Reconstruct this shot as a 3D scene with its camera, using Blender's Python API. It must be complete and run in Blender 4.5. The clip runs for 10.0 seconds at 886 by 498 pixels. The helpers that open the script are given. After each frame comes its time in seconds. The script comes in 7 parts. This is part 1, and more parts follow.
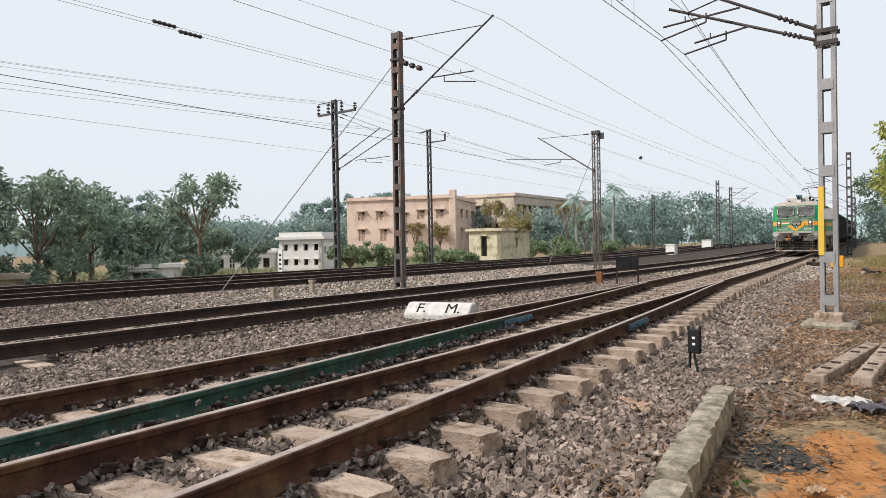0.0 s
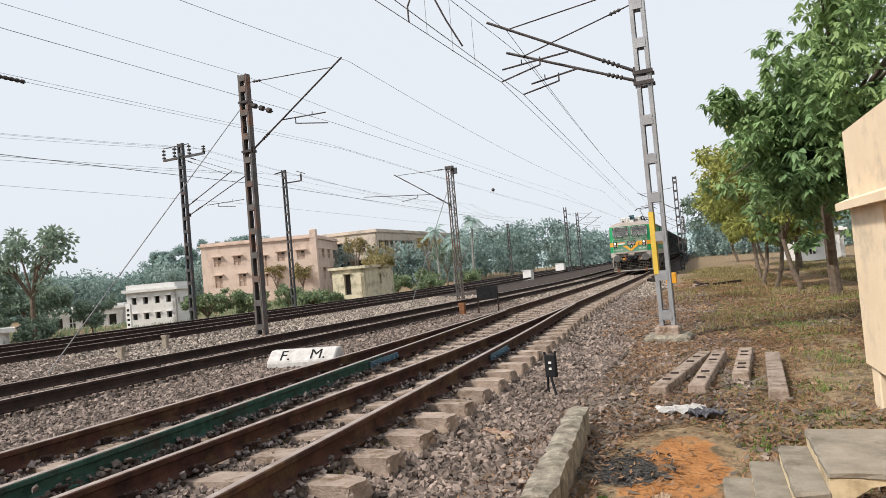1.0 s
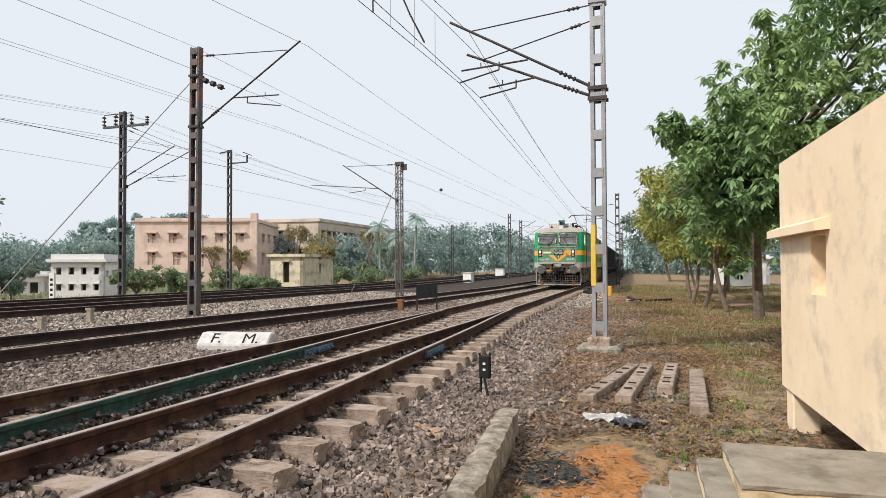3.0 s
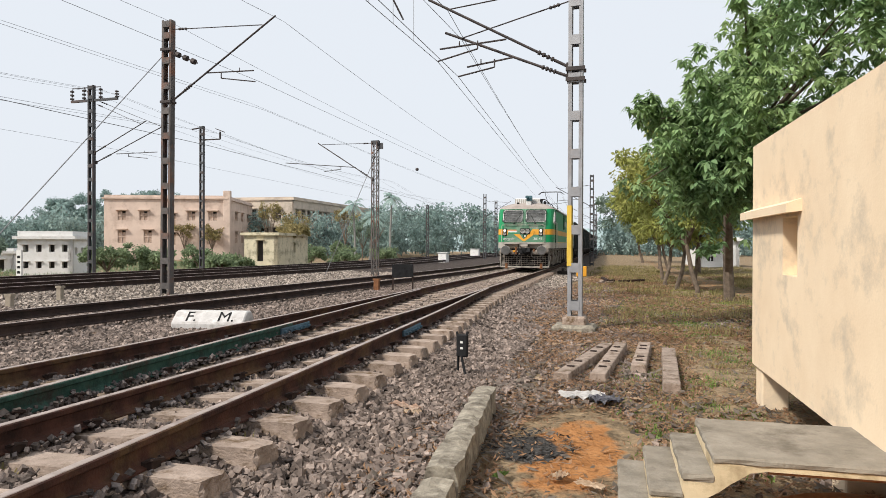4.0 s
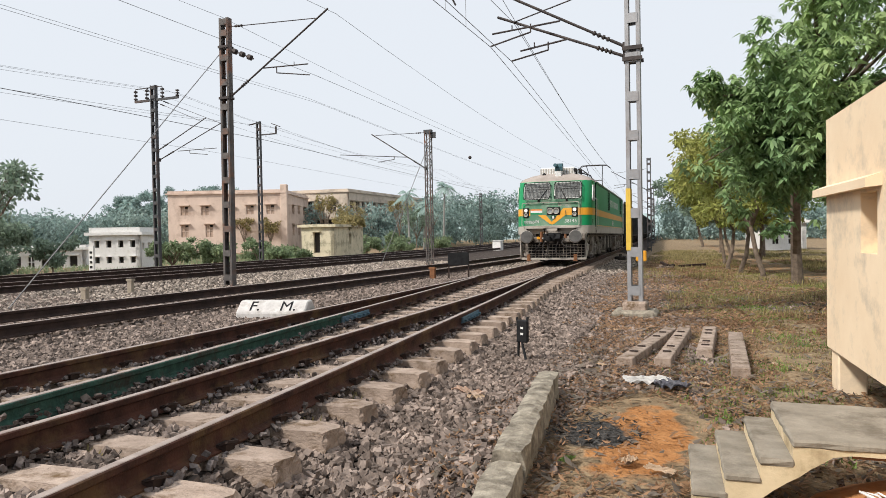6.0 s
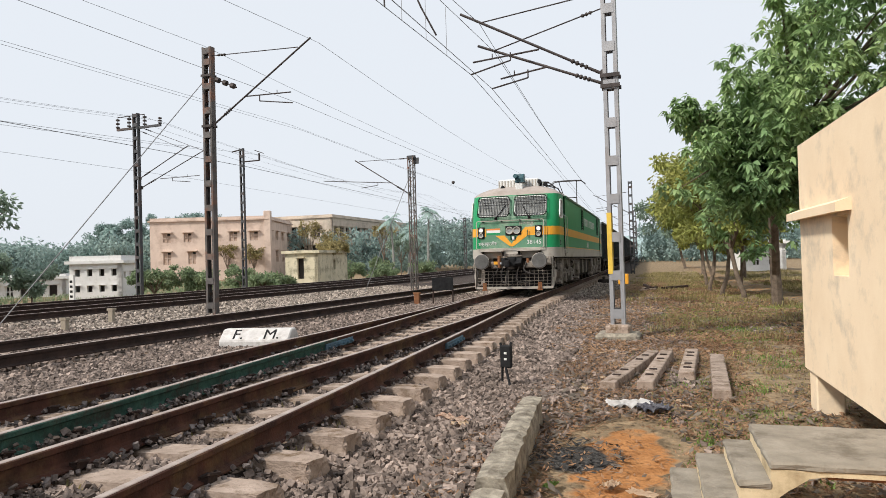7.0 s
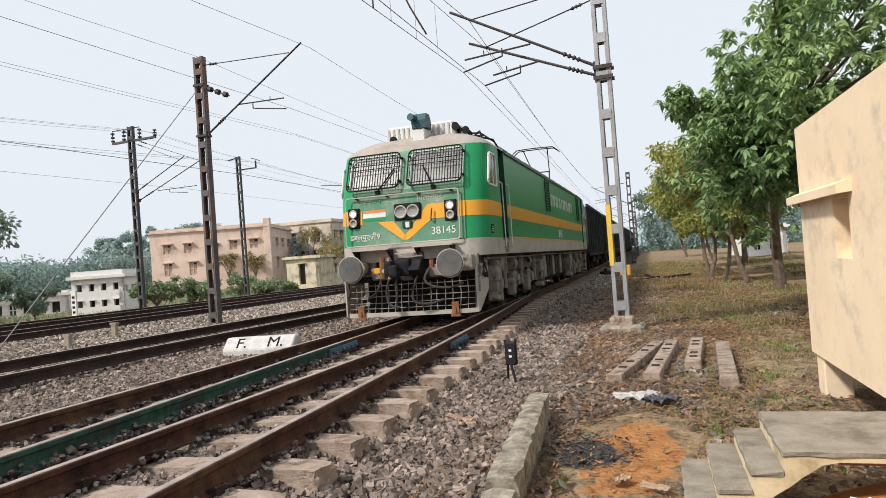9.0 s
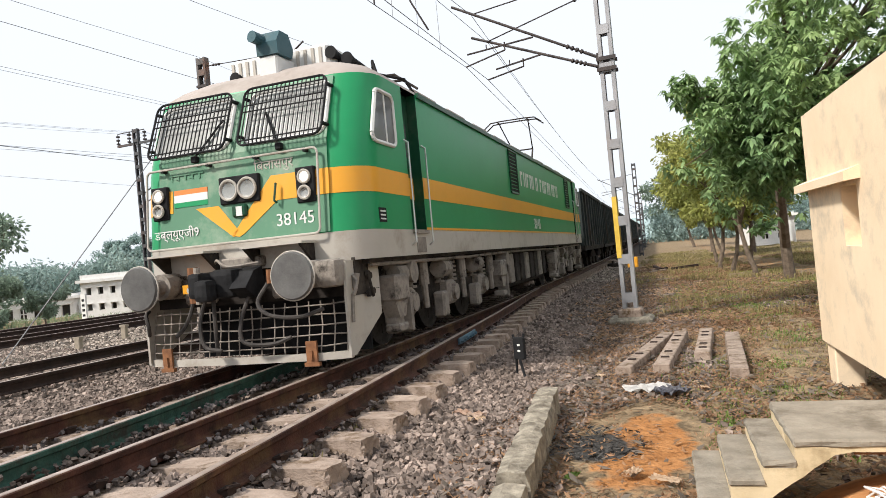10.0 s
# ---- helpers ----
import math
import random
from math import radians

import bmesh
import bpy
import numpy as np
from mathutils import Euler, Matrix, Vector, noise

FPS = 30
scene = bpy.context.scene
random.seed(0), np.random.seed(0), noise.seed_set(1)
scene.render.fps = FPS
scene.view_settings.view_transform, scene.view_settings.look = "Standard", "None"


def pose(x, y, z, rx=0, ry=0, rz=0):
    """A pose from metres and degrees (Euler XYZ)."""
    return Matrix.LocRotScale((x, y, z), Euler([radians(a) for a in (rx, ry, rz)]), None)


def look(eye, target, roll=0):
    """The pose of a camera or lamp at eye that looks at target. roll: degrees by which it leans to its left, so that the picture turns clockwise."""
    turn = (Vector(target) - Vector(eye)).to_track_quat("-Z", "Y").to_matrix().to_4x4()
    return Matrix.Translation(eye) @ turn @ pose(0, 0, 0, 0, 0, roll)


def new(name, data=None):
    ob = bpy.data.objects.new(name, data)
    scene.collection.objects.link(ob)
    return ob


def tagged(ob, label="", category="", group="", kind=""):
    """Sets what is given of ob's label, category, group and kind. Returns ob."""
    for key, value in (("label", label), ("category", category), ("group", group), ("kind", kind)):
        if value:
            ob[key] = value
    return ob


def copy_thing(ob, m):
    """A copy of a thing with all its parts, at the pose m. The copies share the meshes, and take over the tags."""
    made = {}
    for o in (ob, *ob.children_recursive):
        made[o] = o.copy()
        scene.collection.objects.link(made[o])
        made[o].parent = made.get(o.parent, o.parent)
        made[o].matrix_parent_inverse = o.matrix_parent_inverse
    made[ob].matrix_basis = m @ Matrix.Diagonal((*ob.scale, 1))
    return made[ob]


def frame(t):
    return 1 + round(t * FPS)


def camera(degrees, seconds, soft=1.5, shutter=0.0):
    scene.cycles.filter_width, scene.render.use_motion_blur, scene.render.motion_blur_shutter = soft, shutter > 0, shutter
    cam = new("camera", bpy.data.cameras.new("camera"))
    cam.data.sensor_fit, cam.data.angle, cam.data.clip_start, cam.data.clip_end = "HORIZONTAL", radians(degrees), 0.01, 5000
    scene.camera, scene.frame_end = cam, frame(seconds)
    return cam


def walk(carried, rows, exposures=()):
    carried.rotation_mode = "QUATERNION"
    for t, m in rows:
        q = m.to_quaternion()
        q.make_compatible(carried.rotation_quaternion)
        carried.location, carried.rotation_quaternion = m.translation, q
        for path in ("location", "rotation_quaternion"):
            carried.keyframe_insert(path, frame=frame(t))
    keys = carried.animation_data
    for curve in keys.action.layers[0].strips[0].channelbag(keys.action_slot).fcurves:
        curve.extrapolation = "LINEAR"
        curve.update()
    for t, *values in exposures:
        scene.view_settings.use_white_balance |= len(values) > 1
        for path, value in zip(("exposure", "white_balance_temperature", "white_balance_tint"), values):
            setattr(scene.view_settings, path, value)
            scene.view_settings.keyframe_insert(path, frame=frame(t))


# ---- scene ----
cam = camera(66.3, 10.0, soft=0.7)
EYE = (0.0, 0.0, 1.60)
# seconds, yaw, pitch, roll, and the small drift of the eye from EYE
ROWS = [
    (0.0, 36.20, -0.67, 1.11, -0.006, 0.081, -0.029),
    (0.5, 29.36, 0.23, 1.87, 0.084, 0.105, -0.008),
    (1.0, 24.76, 1.74, 5.01, 0.075, 0.061, 0.036),
    (1.5, 25.00, 2.06, 1.92, 0.066, -0.004, 0.039),
    (2.0, 20.90, 2.61, 1.55, 0.043, 0.059, 0.017),
    (2.5, 20.72, 3.06, 1.42, 0.048, 0.036, 0.020),
    (3.0, 19.76, 1.36, 0.21, 0.048, 0.041, 0.010),
    (3.2, 19.04, 0.62, -0.62, 0.044, 0.039, 0.007),
    (4.5, 17.20, -0.35, 0.20, 0.000, 0.000, 0.000),
    (5.0, 18.99, -0.11, 0.32, -0.008, -0.000, -0.003),
    (5.5, 21.59, -1.17, 0.84, -0.019, -0.006, -0.009),
    (5.7, 22.30, -1.55, 0.97, -0.048, 0.015, -0.033),
    (7.0, 20.85, 0.78, 1.66, -0.001, -0.034, -0.005),
    (7.5, 20.89, 0.68, 2.71, -0.010, -0.021, 0.001),
    (8.0, 19.83, 0.94, 3.01, -0.023, 0.014, 0.007),
    (8.5, 20.95, 0.94, 3.81, -0.024, 0.034, 0.014),
    (9.0, 20.94, 0.70, 4.24, -0.004, 0.005, 0.003),
    (9.5, 20.79, 0.38, 4.83, -0.003, 0.001, 0.003),
    (10.0, 21.52, 0.38, 5.42, -0.003, 0.017, 0.005),
]
walk(cam, [(t, pose(EYE[0] + dx, EYE[1] + dy, EYE[2] + dz, 90 + pitch, roll, yaw)) for t, yaw, pitch, roll, dx, dy, dz in ROWS],
     exposures=[(0.0, 0.0), (8.5, 0.0), (9.5, 0.12), (10.0, 0.27)])

# ---- light: hazy white morning sky, weak wide sun ----
world = bpy.data.worlds.new("sky")
scene.world = world
world.use_nodes = True
wn, wl = world.node_tree.nodes, world.node_tree.links
sky = wn.new("ShaderNodeTexSky")
sky.sky_type, sky.sun_disc = "NISHITA", False
SUN_ELEVATION, SUN_AZIMUTH = 44, 217      # degrees; azimuth clockwise from +y
sky.sun_elevation, sky.sun_rotation = radians(SUN_ELEVATION), radians(SUN_AZIMUTH)
sky.air_density, sky.dust_density, sky.ozone_density = 1.0, 6.0, 2.0
sky_scale = wn.new("ShaderNodeMix")
sky_scale.data_type, sky_scale.blend_type = "RGBA", "MIX"
sky_scale.inputs[0].default_value = 0.9
sky_scale.inputs[7].default_value = (9.85, 10.4, 11.15, 1)
wl.new(sky.outputs[0], sky_scale.inputs[6])
wl.new(sky_scale.outputs[2], wn["Background"].inputs[0])
wn["Background"].inputs[1].default_value = 0.089
sun = new("sun", bpy.data.lights.new("sun", "SUN"))
sun.data.energy, sun.data.angle, sun.data.color = 4.4, radians(7), (1.0, 0.94, 0.86)
a, e = radians(SUN_AZIMUTH), radians(SUN_ELEVATION)
sun_from = Vector((math.sin(a) * math.cos(e), math.cos(a) * math.cos(e), math.sin(e)))
sun.matrix_world = look(sun_from * 50, (0, 0, 0))


# ---- materials ----
def material(name, c1, c2, scale=4.0, rough=0.8, metal=0.0, bump=0.3, fine=40.0, stain=None, stain_scale=1.2, stain_amount=0.5, vary=0.0, spec=0.35, per_island=False):
    """Two-scale noise colour with fine relief; an optional stain colour in patches; vary: lightness by object or by island."""
    m = bpy.data.materials.new(name)
    m.use_nodes = True
    n, l = m.node_tree.nodes, m.node_tree.links
    b = n["Principled BSDF"]
    b.inputs["Roughness"].default_value, b.inputs["Metallic"].default_value = rough, metal
    b.inputs["Specular IOR Level"].default_value = spec
    co = n.new("ShaderNodeTexCoord")
    where = co.outputs["Object"]
    if vary and not per_island:                                  # pieces that share a mesh get marks of their own
        info, shift = n.new("ShaderNodeObjectInfo"), n.new("ShaderNodeVectorMath")
        scl = n.new("ShaderNodeMath")
        scl.operation = "MULTIPLY"
        scl.inputs[1].default_value = 60.0
        l.new(info.outputs["Random"], scl.inputs[0])
        l.new(where, shift.inputs[0])
        l.new(scl.outputs[0], shift.inputs[1])
        where = shift.outputs["Vector"]
    t1 = n.new("ShaderNodeTexNoise")
    t1.inputs["Scale"].default_value, t1.inputs["Detail"].default_value, t1.inputs["Roughness"].default_value = scale, 6, 0.65
    l.new(where, t1.inputs["Vector"])
    ramp = n.new("ShaderNodeValToRGB")
    ramp.color_ramp.elements[0].position, ramp.color_ramp.elements[1].position = 0.32, 0.68
    ramp.color_ramp.elements[0].color, ramp.color_ramp.elements[1].color = (*c1, 1), (*c2, 1)
    l.new(t1.outputs["Fac"], ramp.inputs["Fac"])
    col = ramp.outputs["Color"]
    t2 = n.new("ShaderNodeTexNoise")
    t2.inputs["Scale"].default_value, t2.inputs["Detail"].default_value = fine, 4
    l.new(where, t2.inputs["Vector"])
    if stain:
        t3 = n.new("ShaderNodeTexNoise")
        t3.inputs["Scale"].default_value, t3.inputs["Detail"].default_value, t3.inputs["Roughness"].default_value = stain_scale, 8, 0.7
        l.new(where, t3.inputs["Vector"])
        r3 = n.new("ShaderNodeValToRGB")
        r3.color_ramp.elements[0].position, r3.color_ramp.elements[1].position = 0.5, 0.66
        r3.color_ramp.elements[1].color = (stain_amount, stain_amount, stain_amount, 1)
        l.new(t3.outputs["Fac"], r3.inputs["Fac"])
        mx = n.new("ShaderNodeMix")
        mx.data_type = "RGBA"
        mx.inputs[7].default_value = (*stain, 1)
        l.new(r3.outputs["Color"], mx.inputs[0])
        l.new(col, mx.inputs[6])
        col = mx.outputs[2]
    if vary:
        if per_island:
            src = n.new("ShaderNodeNewGeometry").outputs["Random Per Island"]
        else:
            src = n.new("ShaderNodeObjectInfo").outputs["Random"]
        mr = n.new("ShaderNodeMapRange")
        mr.inputs["To Min"].default_value, mr.inputs["To Max"].default_value = 1 - vary, 1 + vary
        l.new(src, mr.inputs["Value"])
        hs = n.new("ShaderNodeHueSaturation")
        l.new(mr.outputs["Result"], hs.inputs["Value"])
        l.new(col, hs.inputs["Color"])
        col = hs.outputs["Color"]
    l.new(col, b.inputs["Base Color"])
    if bump:
        bp = n.new("ShaderNodeBump")
        bp.inputs["Strength"].default_value, bp.inputs["Distance"].default_value = bump, 0.01
        l.new(t2.outputs["Fac"], bp.inputs["Height"])
        l.new(bp.outputs["Normal"], b.inputs["Normal"])
    return m


# Ballast stone lightened for the far tracks: haze mixed into its colour.
M_STONEFAR = material("hazed_ballast_stone", (0.13, 0.107, 0.09), (0.43, 0.365, 0.31), 6, 0.95, bump=0.5, fine=60, vary=0.6, per_island=True, spec=0.15)
M_STONE = material("ballast_stone", (0.075, 0.059, 0.051), (0.32, 0.255, 0.218), 5, 0.95, bump=0.6, fine=60, vary=0.5, per_island=True, spec=0.15)
M_BED = material("ballast_bed", (0.045, 0.038, 0.036), (0.22, 0.19, 0.18), 14, 0.97, bump=1.0, fine=22, stain=(0.11, 0.08, 0.055), stain_scale=0.5, stain_amount=0.5, spec=0.1)
M_DIRT = material("dirt", (0.16, 0.105, 0.06), (0.27, 0.18, 0.105), 0.6, 0.97, bump=0.8, fine=18, stain=(0.15, 0.13, 0.045), stain_scale=0.22, stain_amount=0.9, spec=0.1)
M_ORANGE = material("orange_soil", (0.34, 0.15, 0.06), (0.46, 0.23, 0.1), 5, 0.97, bump=0.6, fine=40, stain=(0.2, 0.13, 0.08), stain_scale=3, spec=0.1)
M_ASH = material("ash", (0.02, 0.02, 0.02), (0.1, 0.095, 0.09), 22, 0.97, bump=1.0, fine=50, spec=0.1)
M_RUST = material("rusty_rail", (0.022, 0.009, 0.006), (0.085, 0.033, 0.021), 5, 0.85, 0.1, 0.5, 60, stain=(0.2, 0.125, 0.05), stain_scale=1.6, stain_amount=0.42)
M_RAILDARK = material("dark_rail", (0.018, 0.011, 0.009), (0.055, 0.032, 0.025), 4, 0.85, 0.1, 0.5, 60)
M_RAILGREEN = material("green_painted_rail", (0.012, 0.04, 0.03), (0.04, 0.095, 0.07), 9, 0.8, 0, 0.7, 45, stain=(0.035, 0.024, 0.018), stain_scale=3.5, stain_amount=1.0)
M_HEAD = material("worn_rail_head", (0.26, 0.19, 0.155), (0.47, 0.385, 0.335), 8, 0.42, 0.35, 0.15, 80)
M_SLEEPER = material("concrete_sleeper", (0.25, 0.19, 0.15), (0.43, 0.34, 0.28), 7, 0.95, 0, 1.0, 60, stain=(0.11, 0.065, 0.028), stain_scale=6.5, stain_amount=0.95, vary=0.15)
def zone_ground():
    """Dirt, stone bed, orange soil and ash, mixed by the ground's zones with a ragged edge."""
    m = bpy.data.materials.new("ground_zones")
    m.use_nodes = True
    n, l = m.node_tree.nodes, m.node_tree.links
    b = n["Principled BSDF"]
    b.inputs["Roughness"].default_value, b.inputs["Specular IOR Level"].default_value = 0.97, 0.1
    co, at, sp = n.new("ShaderNodeTexCoord"), n.new("ShaderNodeAttribute"), n.new("ShaderNodeSeparateColor")
    at.attribute_name = "zone"
    l.new(at.outputs["Color"], sp.inputs[0])

    def tex(scale, c1, c2):
        t, r = n.new("ShaderNodeTexNoise"), n.new("ShaderNodeValToRGB")
        t.inputs["Scale"].default_value, t.inputs["Detail"].default_value, t.inputs["Roughness"].default_value = scale, 8, 0.7
        l.new(co.outputs["Object"], t.inputs["Vector"])
        r.color_ramp.elements[0].position, r.color_ramp.elements[1].position = 0.33, 0.67
        r.color_ramp.elements[0].color, r.color_ramp.elements[1].color = (*c1, 1), (*c2, 1)
        l.new(t.outputs["Fac"], r.inputs["Fac"])
        return r.outputs["Color"]

    edge = n.new("ShaderNodeTexNoise")
    edge.inputs["Scale"].default_value, edge.inputs["Detail"].default_value = 5, 6
    l.new(co.outputs["Object"], edge.inputs["Vector"])
    col = tex(5.0, (0.1, 0.075, 0.048), (0.36, 0.265, 0.165))
    # Stone bed comes first, near black: shade of the gaps between stones included.
    for k, (scale, c1, c2) in enumerate(((13, (0.018, 0.014, 0.012), (0.1, 0.08, 0.07)), (4, (0.26, 0.115, 0.042), (0.43, 0.21, 0.085)), (20, (0.02, 0.02, 0.02), (0.09, 0.085, 0.08)))):
        add, ramp, mx = n.new("ShaderNodeMath"), n.new("ShaderNodeMapRange"), n.new("ShaderNodeMix")
        add.operation = "ADD"
        l.new(sp.outputs[k], add.inputs[0])
        l.new(edge.outputs["Fac"], add.inputs[1])
        ramp.inputs["From Min"].default_value, ramp.inputs["From Max"].default_value = 0.9, 1.1
        l.new(add.outputs[0], ramp.inputs["Value"])
        mx.data_type = "RGBA"
        l.new(ramp.outputs["Result"], mx.inputs[0])
        l.new(col, mx.inputs[6])
        l.new(tex(scale, c1, c2), mx.inputs[7])
        col = mx.outputs[2]
    l.new(col, b.inputs["Base Color"])
    fine, bp = n.new("ShaderNodeTexNoise"), n.new("ShaderNodeBump")
    fine.inputs["Scale"].default_value, fine.inputs["Detail"].default_value = 20, 8
    l.new(co.outputs["Object"], fine.inputs["Vector"])
    bp.inputs["Strength"].default_value, bp.inputs["Distance"].default_value = 1.0, 0.03
    l.new(fine.outputs["Fac"], bp.inputs["Height"])
    l.new(bp.outputs["Normal"], b.inputs["Normal"])
    return m


M_GROUND = zone_ground()
M_CLIP = material("rail_clip", (0.02, 0.014, 0.012), (0.05, 0.03, 0.024), 10, 0.8, 0.3)
M_BLUE = material("blue_painted_joint", (0.05, 0.1, 0.14), (0.09, 0.17, 0.22), 9, 0.7, 0, 0.3, 60, stain=(0.04, 0.04, 0.05))
M_GALV = material("galvanised_steel", (0.25, 0.25, 0.26), (0.36, 0.36, 0.37), 3, 0.6, 0.3, 0.2, 50, stain=(0.2, 0.13, 0.09), stain_scale=1.2, stain_amount=0.4)
M_MASTRUST = material("weathered_mast_steel", (0.065, 0.06, 0.058), (0.15, 0.135, 0.127), 3, 0.75, 0.2, 0.2, 50, stain=(0.24, 0.09, 0.04), stain_scale=1.3, stain_amount=0.8)
M_MASTDARK = material("dark_mast_steel", (0.045, 0.05, 0.055), (0.09, 0.09, 0.095), 3, 0.75, 0.2, 0.2, 50, stain=(0.16, 0.08, 0.05), stain_scale=0.8, stain_amount=0.6)
M_WIRE = material("wire", (0.1, 0.1, 0.105), (0.16, 0.16, 0.165), 3, 0.6, 0.3, 0)
M_TUBE = material("bracket_tube", (0.035, 0.03, 0.03), (0.075, 0.06, 0.055), 4, 0.6, 0.3, 0.1)
M_YELLOWBAND = material("yellow_paint", (0.6, 0.38, 0.05), (0.72, 0.5, 0.08), 3, 0.6, 0, 0.1)
M_CONC = material("weathered_concrete", (0.24, 0.2, 0.155), (0.37, 0.32, 0.25), 4, 0.95, 0, 0.6, 45, stain=(0.17, 0.125, 0.08), stain_scale=2, stain_amount=0.7)
M_CREAM = material("cream_plaster", (0.74, 0.575, 0.395), (0.82, 0.665, 0.475), 1.2, 0.92, 0, 0.15, 50, stain=(0.42, 0.36, 0.29), stain_scale=1.4, stain_amount=0.45)
M_CREAMWALL = material("stained_cream_plaster", (0.74, 0.575, 0.395), (0.82, 0.665, 0.475), 1.2, 0.92, 0, 0.15, 50, stain=(0.4, 0.34, 0.27), stain_scale=1.1, stain_amount=0.6)
for node in M_CREAMWALL.node_tree.nodes:
    if node.type == "TEX_NOISE" and abs(node.inputs["Scale"].default_value - 1.1) < 0.01:       # patches of worn paint
        stretch = M_CREAMWALL.node_tree.nodes.new("ShaderNodeMapping")
        stretch.inputs["Scale"].default_value = (1.6, 1.6, 1.9)
        stretch.inputs["Location"].default_value = (1.3, 0.4, 2.0)
        M_CREAMWALL.node_tree.links.new(node.inputs["Vector"].links[0].from_socket, stretch.inputs["Vector"])
        M_CREAMWALL.node_tree.links.new(stretch.outputs["Vector"], node.inputs["Vector"])
M_CEMENT = material("worn_cement", (0.19, 0.165, 0.13), (0.3, 0.265, 0.215), 5, 0.9, 0, 0.6, 45, stain=(0.12, 0.1, 0.075), stain_scale=3.5, stain_amount=0.8)
M_STAIR = material("grimy_cream_plaster", (0.5, 0.4, 0.25), (0.66, 0.54, 0.36), 3, 0.92, 0, 0.3, 50, stain=(0.2, 0.14, 0.07), stain_scale=2.6, stain_amount=0.8)
M_WHITE = material("whitewash", (0.66, 0.65, 0.63), (0.8, 0.79, 0.77), 3, 0.9, 0, 0.2, 40, stain=(0.42, 0.4, 0.36), stain_scale=3, stain_amount=0.5)
M_BROWNPLATE = material("brown_plate", (0.13, 0.055, 0.026), (0.26, 0.115, 0.05), 9, 0.85, 0, 0.4)
M_BLACK = material("black_paint", (0.01, 0.01, 0.011), (0.024, 0.024, 0.025), 6, 0.7, 0, 0.1, spec=0.1)
M_BEAM = material("lichened_concrete", (0.13, 0.11, 0.085), (0.38, 0.34, 0.27), 9, 0.95, 0, 1.0, 40, stain=(0.075, 0.06, 0.045), stain_scale=5, stain_amount=0.8)
M_PINK = material("pink_plaster", (0.54, 0.42, 0.35), (0.66, 0.53, 0.445), 0.5, 0.92, 0, 0.2, 20, stain=(0.35, 0.25, 0.2), stain_scale=0.4, stain_amount=0.7)
M_OCHRE = material("ochre_plaster", (0.46, 0.385, 0.31), (0.58, 0.495, 0.41), 0.5, 0.92, 0, 0.2, 20, stain=(0.28, 0.24, 0.2), stain_scale=0.4, stain_amount=0.8)
M_HUT = material("stained_hut_plaster", (0.5, 0.45, 0.32), (0.68, 0.61, 0.45), 0.8, 0.92, 0, 0.2, 20, stain=(0.22, 0.2, 0.14), stain_scale=1.3, stain_amount=0.95)
M_MARKER = material("stained_whitewash", (0.42, 0.4, 0.385), (0.62, 0.6, 0.58), 5, 0.9, 0, 0.4, 40, stain=(0.26, 0.23, 0.2), stain_scale=4, stain_amount=0.7)
# Palm bark greyed to carry the haze of distance.
M_PALMTRUNK = material("hazed_palm_bark", (0.17, 0.175, 0.165), (0.27, 0.27, 0.25), 3, 0.9, 0, 0.3, 20)
M_SHUTTER = material("faded_shutter", (0.36, 0.26, 0.2), (0.48, 0.36, 0.29), 2, 0.85, 0, 0.2, 20)
# Yellowish panel colour, deepened by the shade inside the window recess.
M_OCHRESHADE = material("shaded_ochre", (0.52, 0.34, 0.12), (0.66, 0.45, 0.18), 2, 0.8, 0, 0.2, 30)
M_HOLE = material("dark_interior", (0.08, 0.07, 0.065), (0.12, 0.105, 0.095), 1, 0.9, 0, 0)
M_BARK = material("bark", (0.09, 0.068, 0.05), (0.22, 0.17, 0.13), 6, 0.95, 0, 0.8, 30)


def leaf_material(name, c1, c2):
    m = material(name, c1, c2, 0.35, 0.6, 0, 0, vary=0.4, per_island=True, spec=0.3)
    n, l = m.node_tree.nodes, m.node_tree.links
    b, out = n["Principled BSDF"], n["Material Output"]
    tr, mx = n.new("ShaderNodeBsdfTranslucent"), n.new("ShaderNodeMixShader")
    mx.inputs[0].default_value = 0.42
    l.new(b.inputs["Base Color"].links[0].from_socket, tr.inputs["Color"])
    l.new(b.outputs[0], mx.inputs[1])
    l.new(tr.outputs[0], mx.inputs[2])
    l.new(mx.outputs[0], out.inputs["Surface"])
    return m


M_LEAF = leaf_material("broad_leaf", (0.12, 0.235, 0.11), (0.36, 0.47, 0.2))
M_LEAFLIGHT = leaf_material("young_leaf", (0.22, 0.27, 0.07), (0.4, 0.39, 0.12))
# Next three leaf greens are paled: distance haze is in the base colour.
M_LEAFFAR = leaf_material("haze_tinted_leaf", (0.18, 0.25, 0.19), (0.29, 0.36, 0.27))
M_LEAFHAZE = leaf_material("haze_grey_leaf", (0.22, 0.31, 0.285), (0.32, 0.41, 0.38))
M_BUSH = leaf_material("hazed_bush_leaf", (0.17, 0.235, 0.13), (0.27, 0.33, 0.185))
M_GRASS = leaf_material("dry_grass", (0.21, 0.18, 0.075), (0.4, 0.335, 0.16))
M_GREENGRASS = leaf_material("green_grass", (0.13, 0.22, 0.05), (0.23, 0.31, 0.09))


# ---- mesh helpers ----
def mesh_of(bm, name, mat):
    me = bpy.data.meshes.new(name)
    bm.normal_update()
    bm.to_mesh(me)
    bm.free()
    me.materials.append(mat)
    return me


